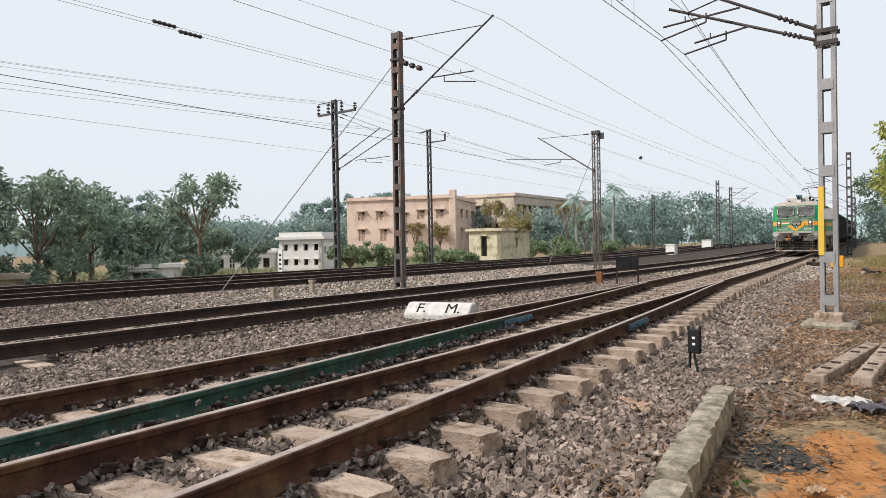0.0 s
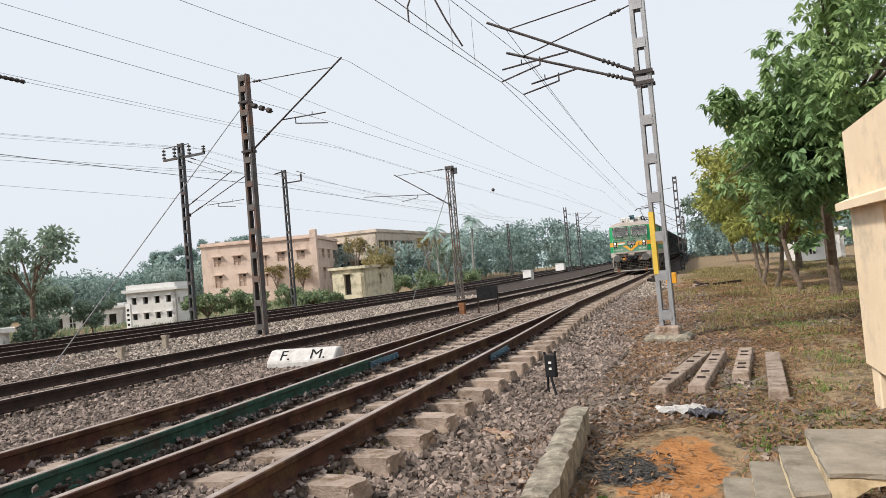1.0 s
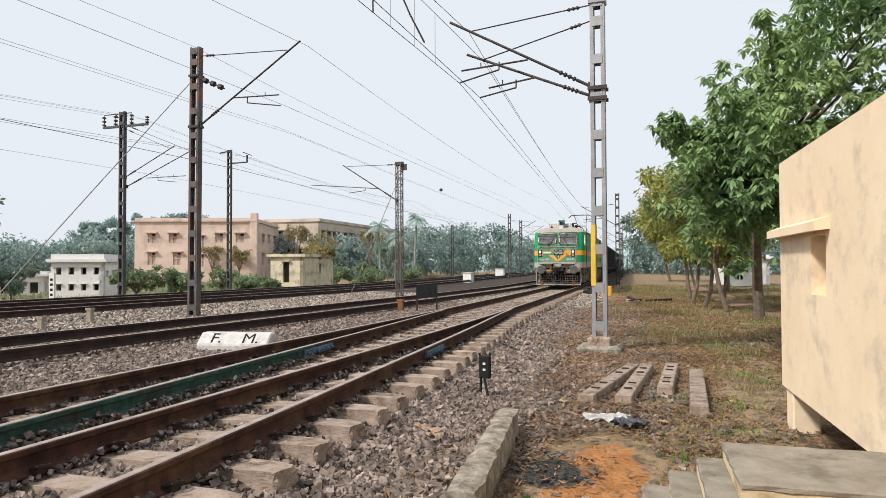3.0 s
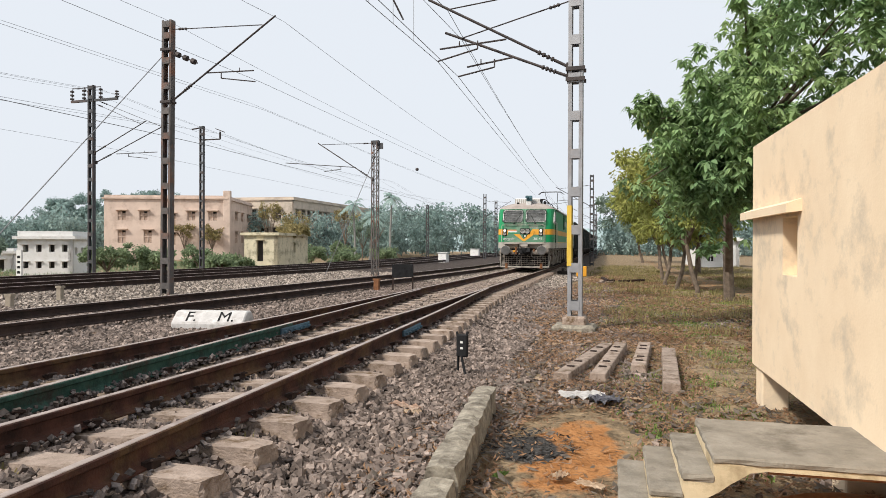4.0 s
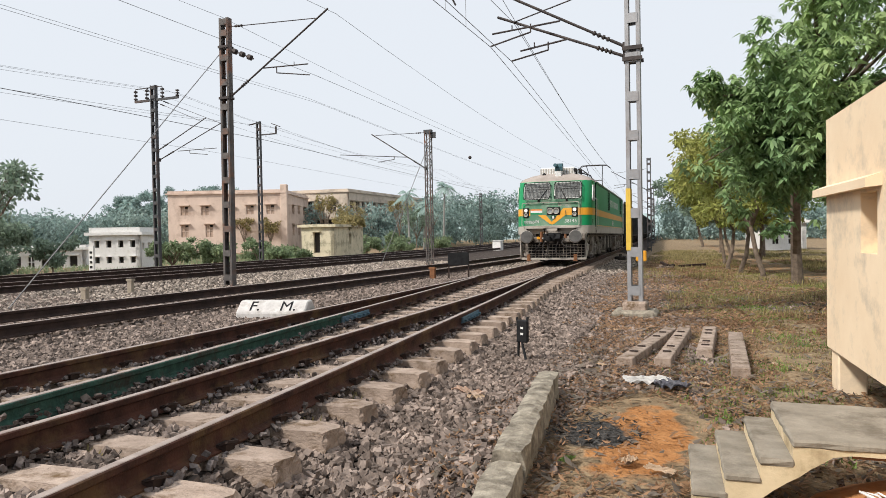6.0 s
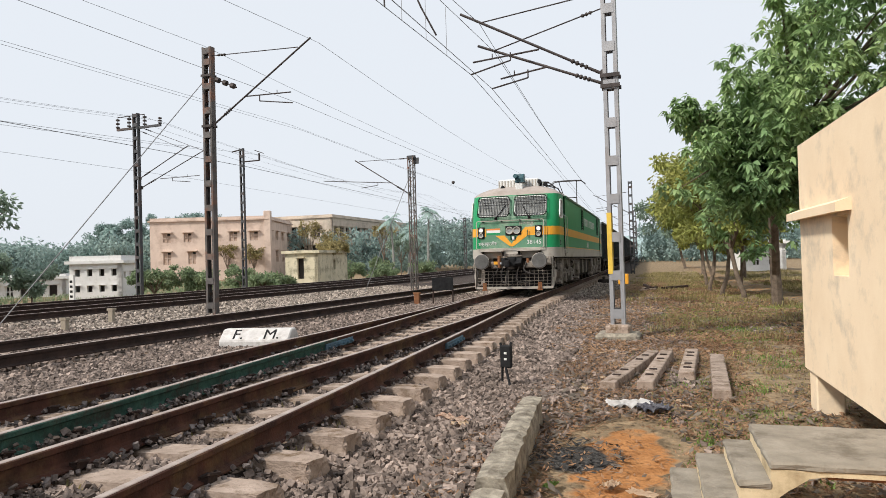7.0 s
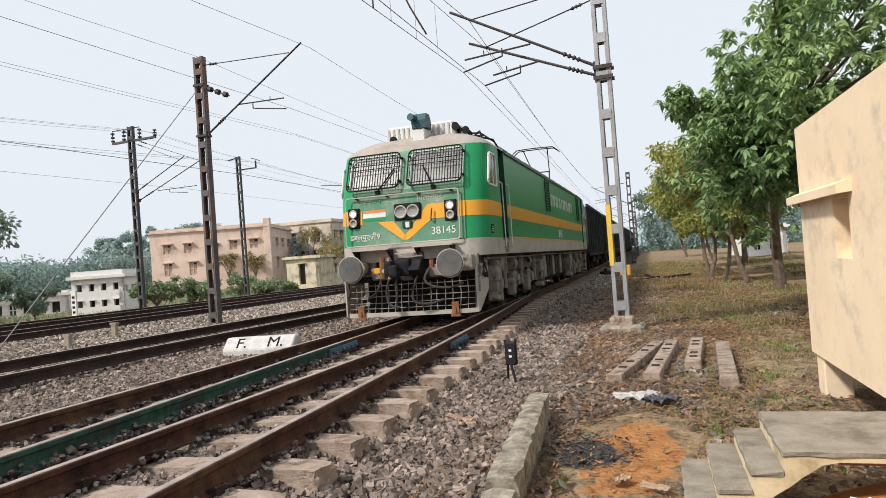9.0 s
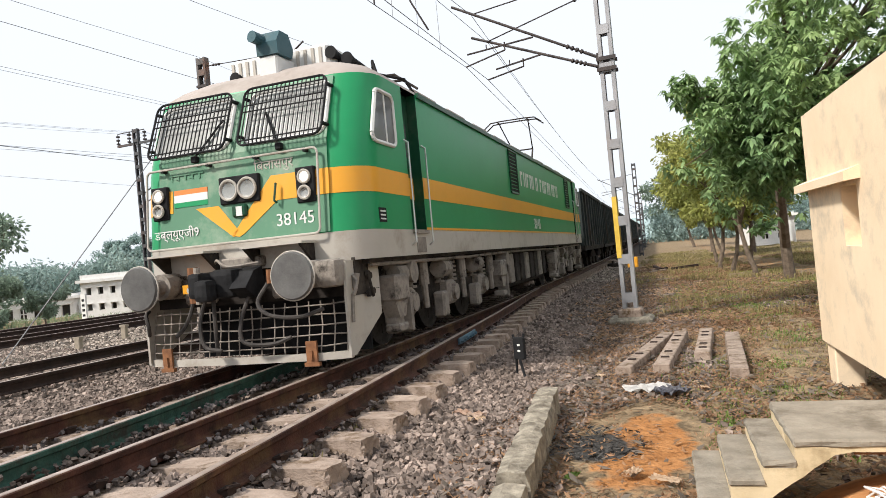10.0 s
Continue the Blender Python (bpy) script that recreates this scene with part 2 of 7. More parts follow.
def part(name, bm, mat, parent=None, label="", smooth=False):
    me = mesh_of(bm, name, mat)
    if smooth:
        me.polygons.foreach_set("use_smooth", [True] * len(me.polygons))
    ob = new(name, me)
    if parent is not None:
        ob.parent = parent
    if label:
        tagged(ob, label)
    return ob


def thing(name, m, label, category, group="", kind=""):
    ob = new(name)
    ob.matrix_basis = m
    return tagged(ob, label, category, group, kind)


def box(bm, x0, x1, y0, y1, z0, z1, m=None):
    v = [bm.verts.new(p if m is None else m @ Vector(p)) for p in ((x0, y0, z0), (x1, y0, z0), (x1, y1, z0), (x0, y1, z0), (x0, y0, z1), (x1, y0, z1), (x1, y1, z1), (x0, y1, z1))]
    for f in ((3, 2, 1, 0), (4, 5, 6, 7), (0, 1, 5, 4), (1, 2, 6, 5), (2, 3, 7, 6), (3, 0, 4, 7)):
        bm.faces.new([v[i] for i in f])
    return v


def bevel_box(bm, x0, x1, y0, y1, z0, z1, r=0.02, m=None, seg=1):
    b2 = bmesh.new()
    box(b2, x0, x1, y0, y1, z0, z1)
    bmesh.ops.bevel(b2, geom=b2.edges[:], offset=r, segments=seg, affect="EDGES", profile=0.6)
    join(bm, b2, m)


def join(bm, b2, m=None):
    """Adds the mesh b2 to bm."""
    vs = [bm.verts.new(v.co if m is None else m @ v.co) for v in b2.verts]
    b2.verts.index_update()
    for f in b2.faces:
        bm.faces.new([vs[v.index] for v in f.verts])
    b2.free()


def rod(bm, p, q, r, seg=8, r2=None):
    """A round bar from p to q."""
    p, q = Vector(p), Vector(q)
    d = (q - p).normalized()
    u = d.orthogonal().normalized()
    w = d.cross(u)
    r2 = r if r2 is None else r2
    ra = [bm.verts.new(p + (u * math.cos(2 * math.pi * i / seg) + w * math.sin(2 * math.pi * i / seg)) * r) for i in range(seg)]
    rb = [bm.verts.new(q + (u * math.cos(2 * math.pi * i / seg) + w * math.sin(2 * math.pi * i / seg)) * r2) for i in range(seg)]
    for i in range(seg):
        bm.faces.new((ra[i], ra[(i + 1) % seg], rb[(i + 1) % seg], rb[i]))
    bm.faces.new(ra[::-1])
    bm.faces.new(rb)


def tube(bm, pts, r, seg=6):
    """One bent round bar through the points."""
    v = [Vector(p) for p in pts]
    rings, u = [], None
    for i, p in enumerate(v):
        a_ = (p - v[i - 1]).normalized() if i else (v[1] - v[0]).normalized()
        b_ = (v[i + 1] - p).normalized() if i < len(v) - 1 else a_
        d = (a_ + b_).normalized() if (a_ + b_).length > 1e-4 else a_
        u = d.orthogonal().normalized() if u is None else (u - d * u.dot(d)).normalized()
        w = d.cross(u)
        rings.append([p + (u * math.cos(2 * math.pi * k / seg) + w * math.sin(2 * math.pi * k / seg)) * r for k in range(seg)])
    loft(bm, rings)


def loft(bm, rings, close=True, caps=True):
    """Skins rings of equal length."""
    vs = [[bm.verts.new(p) for p in ring] for ring in rings]
    n = len(vs[0])
    for a_, b_ in zip(vs, vs[1:]):
        for i in range(n if close else n - 1):
            j = (i + 1) % n
            bm.faces.new((a_[i], a_[j], b_[j], b_[i]))
    if caps:
        bm.faces.new(vs[0][::-1])
        bm.faces.new(vs[-1])
    return vs


def prism(bm, outline, axis, a0, a1):
    """A flat outline (two coordinates) pushed along one axis."""
    def p3(u, v, w):
        return {"x": (w, u, v), "y": (u, w, v), "z": (u, v, w)}[axis]
    loft(bm, [[p3(u, v, a0) for u, v in outline], [p3(u, v, a1) for u, v in outline]])
    bmesh.ops.recalc_face_normals(bm, faces=bm.faces[:])


def numpy_mesh(name, verts, faces, mat):
    me = bpy.data.meshes.new(name)
    me.vertices.add(len(verts))
    me.vertices.foreach_set("co", np.asarray(verts, dtype=np.float32).ravel())
    k = faces.shape[1]
    me.loops.add(faces.size)
    me.loops.foreach_set("vertex_index", faces.astype(np.int32).ravel())
    me.polygons.add(len(faces))
    me.polygons.foreach_set("loop_start", np.arange(0, faces.size, k, dtype=np.int32))
    me.polygons.foreach_set("loop_total", np.full(len(faces), k, dtype=np.int32))
    me.polygons.foreach_set("use_smooth", np.zeros(len(faces), dtype=bool))
    me.update(calc_edges=True)
    me.materials.append(mat)
    return me


# ---- the plan of the tracks: x of each centre line at y, and the fall of the ground ----
RAIL_TOP, GAUGE, BEND = 0.45, 1.676, 0.07


def fall(y):
    """The ground dips a little with distance, then runs level."""
    u = min(max(y - 8.0, 0.0), 34.0)
    return -0.0058 * u


def bend(y, start, length):
    """Sideways run of a line that turns from straight ahead to the far bearing between start and start + length."""
    if y < start:
        return 0.0
    if y < start + length:
        return -BEND * (y - start) ** 2 / (2 * length)
    return -BEND * (y - start - length / 2)


def line_train(y):         # the way of the train: branch beside the camera, then the far bearing
    return -4.82 + bend(y, 1, 16)


def line_through(y):       # the line that parts from it at the points
    d = 1.28 - 0.07 * y
    return line_train(y) + (d if d > 0.2 else 0.2 * math.exp((d - 0.2) / 0.2))


def line_2(y):
    return -9.82 + bend(y, 15, 40)


def line_3(y):
    return -17.84 + bend(y, 15, 40)


def line_4(y):
    return -22.2 + bend(y, 15, 40)


# ---- ground ----
def bed_height(x, y):
    """Height of the ballast bed and the land round it."""
    d = min(abs(x - f(y)) for f in (line_train, line_through, line_2))
    d2 = min(abs(x - f(y)) for f in (line_3, line_4))
    z = 0.0
    if d < 2.6:
        z = 0.19 if d < 0.95 else (0.19 - 0.09 * (d - 0.95) / 0.4 if d < 1.35 else 0.1 * (2.6 - d) / 1.25)
    if line_2(y) - 1 < x < line_train(y):
        z = max(z, 0.17)
    if d2 < 3.2:
        z = max(z, 0.2 if d2 < 1.5 else 0.2 * (3.2 - d2) / 1.7)
    if line_3(y) - 1 < x < line_2(y) + 1:
        z = max(z, 0.14)
    far_side = line_4(y) - 3.2 - x
    if far_side > 0:
        z -= 0.5 * min(far_side / 3.0, 1.0)
    return z + fall(y)


def smooth_noise(x, y, s):
    return noise.noise(Vector((x * s, y * s, 3.7)))


def path_x(y):
    """The trodden path behind the trees."""
    return 2.3 + (0.157 if y < 31 else 0.07) * (31 - y)


def ballast_edge_x(y):
    return max(line_train(y), line_through(y)) + 2.55


def build_ground():
    xs = [-900, -500, -300, -180, -120, -90, -70, -55, -45, -38, -33] + [-30 + 0.5 * i for i in range(44)] + [-8 + 0.12 * i for i in range(92)] + [3 + 0.5 * i for i in range(16)] + [11, 13, 16, 20, 26, 34, 45, 60, 90, 140, 220, 400, 900]
    ys = [-60, -40, -25, -15, -10, -6, -3, -1] + [0.15 * i for i in range(110)] + [16.5 + 0.6 * i for i in range(40)] + [41 + 2.0 * i for i in range(20)] + [82, 90, 100, 115, 135, 160, 200, 260, 350, 500, 800, 1500, 3000]
    verts = np.empty((len(ys), len(xs), 3))
    for j, y in enumerate(ys):
        for i, x in enumerate(xs):
            z = bed_height(x, y)
            rough = 0.02 if x < -1.4 else 0.035
            z += rough * smooth_noise(x, y, 3.0) + 0.5 * rough * smooth_noise(x, y, 11.0)
            if x > 0.5:
                z += 0.12 * smooth_noise(x, y, 0.4)
            verts[j, i] = (x, y, z)
    nx, ny = len(xs), len(ys)
    idx = np.arange(nx * ny).reshape(ny, nx)
    faces = np.stack([idx[:-1, :-1], idx[:-1, 1:], idx[1:, 1:], idx[1:, :-1]], -1).reshape(-1, 4)
    me = numpy_mesh("ground", verts.reshape(-1, 3), faces, M_GROUND)
    zone = np.zeros((len(verts.reshape(-1, 3)), 4), dtype=np.float32)
    zone[:, 3] = 1
    for i, (x, y, z) in enumerate(verts.reshape(-1, 3)):
        d = max(line_train(y), line_through(y)) + 2.6 + 0.4 * smooth_noise(0, y, 0.8) - x
        e_ = x - line_4(y) + 3.0
        zone[i, 0] = min(max(0.5 + min(d, e_) * 0.9, 0), 1)
        zone[i, 1] = min(max(1.15 - (x + 0.6) ** 2 / 0.22 - (y - 5.3) ** 2 / 1.7, 0), 1) * 0.8
        if y > 14:                                               # trodden path behind the trees
            zone[i, 1] = max(zone[i, 1], 0.41 * max(0, min(1, 1.8 - abs(x - path_x(y)) / 0.6)) if x > ballast_edge_x(y) + 2 else 0)
        zone[i, 2] = min(max(1.25 - (x + 0.98) ** 2 / 0.12 - (y - 5.3) ** 2 / 0.16, 0), 1)
    me.color_attributes.new("zone", "FLOAT_COLOR", "POINT").data.foreach_set("color", zone.ravel())
    me.polygons.foreach_set("use_smooth", [True] * len(me.polygons))
    tagged(new("ground", me), "brown dirt and dark stone ballast ground beside the tracks", "ground", kind="structure")


build_ground()


def ground_z(x, y):
    return bed_height(x, y)


# ---- tracks ----
RAIL_SECTION = [(-0.075, 0.0), (0.075, 0.0), (0.075, 0.012), (0.02, 0.03), (0.011, 0.05), (0.011, 0.118), (0.034, 0.132), (0.036, 0.166), (0.028, 0.172), (-0.028, 0.172), (-0.036, 0.166), (-0.034, 0.132), (-0.011, 0.118), (-0.011, 0.05), (-0.02, 0.03), (-0.075, 0.012)]


def rail(line, side, y0, y1, mat, track, drop=0.0):
    n = max(2, int((y1 - y0) / 1.5))
    ys = [y0 + (y1 - y0) * (i / n) for i in range(n + 1)]
    bm, hd = bmesh.new(), bmesh.new()
    rings, heads = [], []
    for y in ys:
        x = line(y) + side * (GAUGE / 2 + 0.036)
        z = RAIL_TOP - 0.172 + fall(y) - drop
        rings.append([(x + u, y, z + v) for u, v in RAIL_SECTION])
        heads.append([(x + u, y, z + v) for u, v in ((-0.031, 0.1675), (0.031, 0.1675), (0.025, 0.1755), (-0.025, 0.1755))])
    loft(bm, rings)
    loft(hd, heads)
    for b_ in (bm, hd):
        bmesh.ops.recalc_face_normals(b_, faces=b_.faces[:])
    r = part("rail", bm, mat, track)
    part("rail_head", hd, M_HEAD, r, "worn bright running surface")
    return r


SLEEPER = bmesh.new()
prof = [(-1.375, 0.0), (1.375, 0.0), (1.375, 0.21), (0.95, 0.21), (0.8, 0.205), (0.3, 0.18), (-0.3, 0.18), (-0.8, 0.205), (-0.95, 0.21), (-1.375, 0.21)]
loft(SLEEPER, [[(x, -0.135, z) for x, z in prof], [(x, -0.12 + 0.0 * z, z) if z < 0.1 else (x, -0.11, z) for x, z in prof], [(x, 0.135 if z < 0.1 else 0.11, z) for x, z in prof]])
bmesh.ops.recalc_face_normals(SLEEPER, faces=SLEEPER.faces[:])
bmesh.ops.subdivide_edges(SLEEPER, edges=[e for e in SLEEPER.edges if min(abs(v.co.x) for v in e.verts) > 0.9], cuts=3, use_grid_fill=True)
chip = random.Random(12)
for v in SLEEPER.verts:                                          # crumbled ends
    if abs(v.co.x) > 1.2:
        v.co += Vector((chip.uniform(-0.022, 0.008) * (1 if v.co.x > 0 else -1), chip.uniform(-0.009, 0.009), chip.uniform(-0.012, 0.004)))
SLEEPER_MESH = mesh_of(SLEEPER, "sleeper", M_SLEEPER)
CLIP = bmesh.new()
for s in (-1, 1):
    box(CLIP, s * 0.07 - 0.035, s * 0.07 + 0.035, -0.045, 0.045, 0.0, 0.045)
    tube(CLIP, [(s * 0.06, -0.04, 0.04), (s * 0.12, -0.05, 0.065), (s * 0.14, 0.02, 0.055), (s * 0.08, 0.06, 0.05)], 0.011, 5)
CLIP_MESH = mesh_of(CLIP, "rail_clip", M_CLIP)


def heading(line, y):
    return math.atan2(line(y + 0.5) - line(y - 0.5), 1.0)


def sleepers(line, y0, y1, track, step=0.62, length=1.0, sunk=0.0, extra=None):
    y = y0
    while y < y1:
        a_ = -heading(line, y) + random.uniform(-0.012, 0.012)
        s = new("sleeper", SLEEPER_MESH)
        s.parent = track
        x = line(y) if extra is None else (line(y) + extra(y)) / 2
        wide = length if extra is None else 1.0 + abs(line(y) - extra(y)) / 2.75
        s.matrix_basis = pose(x + random.uniform(-0.02, 0.02), y, RAIL_TOP - 0.172 - 0.21 - sunk + fall(y), 0, 0, math.degrees(a_)) @ Matrix.Diagonal((wide, 1, 1, 1))
        y += step


def track(name, label):
    return tagged(new(name), label, "railway track", kind="structure")


track_near = track("track_near", "rusty rails on stained concrete sleepers with a set of points")
rail(line_train, -1, -14, 260, M_RUST, track_near)
rail(line_train, 1, -14, 260, M_RUST, track_near)
rail(line_through, -1, -14, 8.9, M_RAILGREEN, track_near)
rail(line_through, -1, 8.91, 17.5, M_RUST, track_near)
rail(line_through, 1, -14, 18.5, M_RUST, track_near)
sleepers(line_train, -6.0, 48, track_near, extra=line_through)
track_2 = track("track_second", "dark rusty rails on stone ballast")
track_3 = track("track_third", "dark rusty rails on stone ballast")
track_4 = track("track_fourth", "dark rusty rails on stone ballast")
for tr, ln in ((track_2, line_2), (track_3, line_3), (track_4, line_4)):
    for side in (-1, 1):
        rail(ln, side, -14, 260, M_RAILDARK, tr)
    sleepers(ln, 0, 45, tr, sunk=0.075)


# ---- cabin and steps ----
CABIN = pose(0.92, 7.48, 0, 0, 0, 4.5)      # origin: the far corner on the side of the tracks; local -y runs towards the camera


def build_cabin():
    c = thing("cabin", CABIN, "small cream plastered lineside cabin raised on stub pillars", "cabin")
    z0, z1 = 0.42, 2.6
    bm = bmesh.new()
    for ya, yb, za, zb in ((-6.0, -1.6, z0, z1), (-1.16, 0, z0, z1), (-1.6, -1.16, z0, 1.36), (-1.6, -1.16, 1.84, z1)):
        box(bm, 0, 0.2, ya, yb, za, zb)
    box(bm, 0.2, 3.2, -0.2, 0, z0, z1)
    box(bm, 3.0, 3.2, -6.0, -0.2, z0, z1)
    box(bm, 0.2, 3.0, -6.0, -5.8, z0, z1)
    bmesh.ops.remove_doubles(bm, verts=bm.verts[:], dist=1e-4)
    part("wall", bm, M_CREAMWALL, c)
    bm = bmesh.new()
    box(bm, 0.2, 3.0, -5.8, -0.2, z0, z0 + 0.12)
    part("floor", bm, M_CONC, c)
    bm = bmesh.new()
    box(bm, 0.201, 2.999, -5.799, -0.201, z1 - 0.2, z1 - 0.06)
    part("roof_slab", bm, M_CONC, c, "weathered flat roof slab")
    bm = bmesh.new()
    prism(bm, [(-0.11, 1.86), (0.0, 1.87), (0.0, 1.97), (-0.11, 1.93)], "y", -1.72, 0.06)
    part("window_shade", bm, M_CREAM, c, "thin plastered sun shade slab")
    bm = bmesh.new()
    box(bm, 0.15, 0.19, -1.6, -1.16, 1.36, 1.84)
    part("shutter", bm, M_OCHRESHADE, c, "ochre shutter with the shade of the window recess in its colour")
    for x in (0.03, 2.9):
        for y in (-0.3, -2.6, -5.7):
            bm = bmesh.new()
            bevel_box(bm, x, x + 0.24, y, y + 0.26, -0.25, 0.42, 0.012)
            part("pillar", bm, M_CREAM, c)
    return c


def build_steps():
    s = thing("steps", pose(0.0, 0, 0, 0, 0, 3.5), "cement-topped steps and arched landing with stained cream sides", "steps")
    ya, yb = 3.81, 4.62
    bm = bmesh.new()
    arch = [(1.9, 0.435), (0.79, 0.435), (0.71, 0.42), (0.65, 0.378), (0.61, 0.352), (0.56, 0.31), (0.5, 0.272), (0.435, 0.225), (0.36, 0.16), (0.3, 0.09), (0.22, -0.2)]
    prism(bm, [(0.53, 0.46), (1.9, 0.46)] + arch + [(0.05, -0.2), (0.05, 0.16), (0.21, 0.16), (0.21, 0.26), (0.375, 0.26), (0.375, 0.36), (0.53, 0.36)], "y", ya, yb)
    part("stair_side", bm, M_STAIR, s, "stained cream plaster stair side with a broken arch")
    bm = bmesh.new()
    rod(bm, (0.8, ya + 0.03, 0.425), (1.9, ya + 0.03, 0.425), 0.012, 6)
    part("edge_bar", bm, M_BROWNPLATE, s, "rusty red bar under the landing")
    wear = random.Random(61)
    for i, (x0, x1, z) in enumerate(((0.525, 1.9, 0.5), (0.37, 0.54, 0.4), (0.205, 0.385, 0.3), (0.045, 0.22, 0.2))):
        bm = bmesh.new()
        bevel_box(bm, x0, x1, ya - 0.008, yb + 0.008, z - 0.042, z, 0.01)
        bmesh.ops.subdivide_edges(bm, edges=[e_ for e_ in bm.edges if e_.calc_length() > 0.4], cuts=11, use_grid_fill=True)
        for v in bm.verts:                                       # chipped, uneven arrises
            v.co += Vector((wear.uniform(-0.004, 0.004), wear.uniform(-0.005, 0.005), wear.uniform(-0.004, 0.001)))
        part("landing" if i == 0 else "tread", bm, M_CEMENT, s, "worn grey cement tread")
    return s


build_cabin()
build_steps()




# ---- train ----
def paint(name, c, rough=0.35, dirt=(0.12, 0.11, 0.09), amount=0.35, bump=0.05):
    d = tuple(v * 0.82 for v in c)
    return material(name, d, c, 0.7, rough, 0, bump, 30, stain=dirt, stain_scale=1.4, stain_amount=amount, spec=0.3)


M_LGREEN = paint("loco_green", (0.013, 0.27, 0.1), 0.36, (0.04, 0.2, 0.1), 0.25)
# Side green lightened: the nose's sky sheen is in the colour, with dusty patches.
M_LNOSE = paint("pale_sheen_green", (0.1, 0.235, 0.145), 0.55, (0.27, 0.33, 0.25), 0.7)
M_LDARK = paint("door_green", (0.006, 0.06, 0.028), 0.4)
M_LYEL = paint("loco_yellow", (0.78, 0.36, 0.035), 0.35, (0.5, 0.28, 0.08), 0.3)
M_LGREY = paint("loco_grey", (0.46, 0.425, 0.375), 0.5, (0.22, 0.18, 0.14), 0.65)
M_LROOF = paint("roof_grey", (0.4, 0.345, 0.31), 0.65, (0.2, 0.17, 0.14), 0.6)
M_LWHITE = paint("loco_white", (0.72, 0.72, 0.7), 0.4, (0.4, 0.38, 0.34), 0.5)
M_LORANGE = paint("flag_orange", (0.72, 0.22, 0.05), 0.5)
M_TEAL = paint("horn_box_teal", (0.03, 0.09, 0.11), 0.5)
M_UNDER = material("running_gear", (0.014, 0.012, 0.011), (0.045, 0.038, 0.034), 4, 0.85, 0.0, 0.4, 40, stain=(0.12, 0.1, 0.08), stain_scale=2.5, stain_amount=0.4, spec=0.12)
M_UNDERLIGHT = material("dusty_running_gear", (0.13, 0.115, 0.1), (0.42, 0.37, 0.32), 3, 0.85, 0.0, 0.3, 40, stain=(0.016, 0.013, 0.012), stain_scale=3, stain_amount=0.95, spec=0.15)
M_BUFFER = material("worn_buffer", (0.075, 0.072, 0.07), (0.16, 0.155, 0.148), 3, 0.5, 0.4, 0.2)
M_WAGON = material("wagon_dark", (0.018, 0.024, 0.024), (0.045, 0.055, 0.053), 0.8, 0.85, 0, 0.3, 20, stain=(0.09, 0.055, 0.04), stain_scale=0.5, stain_amount=0.5)
M_CHROME = material("bright_handrail", (0.5, 0.5, 0.48), (0.62, 0.62, 0.6), 4, 0.35, 0.8, 0)
M_HOSE = material("rubber_hose", (0.022, 0.02, 0.019), (0.075, 0.066, 0.06), 8, 0.8)


def glass_material():
    m = bpy.data.materials.new("cab_glass")
    m.use_nodes = True
    b = m.node_tree.nodes["Principled BSDF"]
    b.inputs["Base Color"].default_value = (0.1, 0.105, 0.105, 1)
    b.inputs["Roughness"].default_value = 0.08
    b.inputs["Specular IOR Level"].default_value = 0.6
    return m


M_GLASS = glass_material()
# Opaque pane: sky reflection and the pale cab behind are painted into its colour.
M_SKYGLASS = material("sky_pale_windscreen", (0.14, 0.145, 0.14), (0.36, 0.37, 0.36), 2.5, 0.3, 0, 0, spec=0.2)


def lamp_material(name, strength):
    m = bpy.data.materials.new(name)
    m.use_nodes = True
    b = m.node_tree.nodes["Principled BSDF"]
    b.inputs["Base Color"].default_value = (0.4, 0.39, 0.36, 1)
    b.inputs["Roughness"].default_value = 0.22
    b.inputs["Metallic"].default_value = 0.75
    b.inputs["Emission Color"].default_value = (1, 0.95, 0.85, 1)
    b.inputs["Emission Strength"].default_value = strength
    return m


M_REFLECTOR = lamp_material("headlamp_reflector", 0.0)
M_LIT = lamp_material("lit_marker_lamp", 2.5)
LENGTH, HALF = 20.56, 1.54
Z_SKIRT, Z_GREY, Z_BAND0, Z_BAND1, Z_WAIST, Z_TOP = 1.17, 1.5, 1.93, 2.22, 2.55, 3.36


def front_y(z):
    """How far the nose stands back at each height."""
    if z <= Z_GREY:
        return 0.62
    if z <= Z_WAIST:
        return 0.62 + 0.1 * (z - Z_GREY) / (Z_WAIST - Z_GREY)
    return 0.72 + 0.33 * (z - Z_WAIST) / (Z_TOP - Z_WAIST)


DOOR_Y = (2.13, 2.66)


def plan_path(z, off=0.0):
    """The outline of the body at height z, from the middle of the nose round the right side to the tail, then back along the left side."""
    f, h = front_y(z), HALF + off
    nose = [(0, f - off), (0.7, f - off), (1.14, f + 0.012 - off), (1.3 + 0.5 * off, f + 0.06 - 0.85 * off), (1.42 + 0.75 * off, f + 0.15 - 0.65 * off), (1.505 + 0.92 * off, f + 0.28 - 0.38 * off), (h, f + 0.42), (h, f + 0.52)]
    half = nose + [(h, DOOR_Y[0]), (h, DOOR_Y[1]), (h, 5), (h, 10), (h, 15), (h, LENGTH - DOOR_Y[1]), (h, LENGTH - DOOR_Y[0])] + [(x, LENGTH - y) for x, y in nose[::-1] if x > 0.8 or x == 0]
    return half + [(-x, y) for x, y in half[-2:0:-1]]


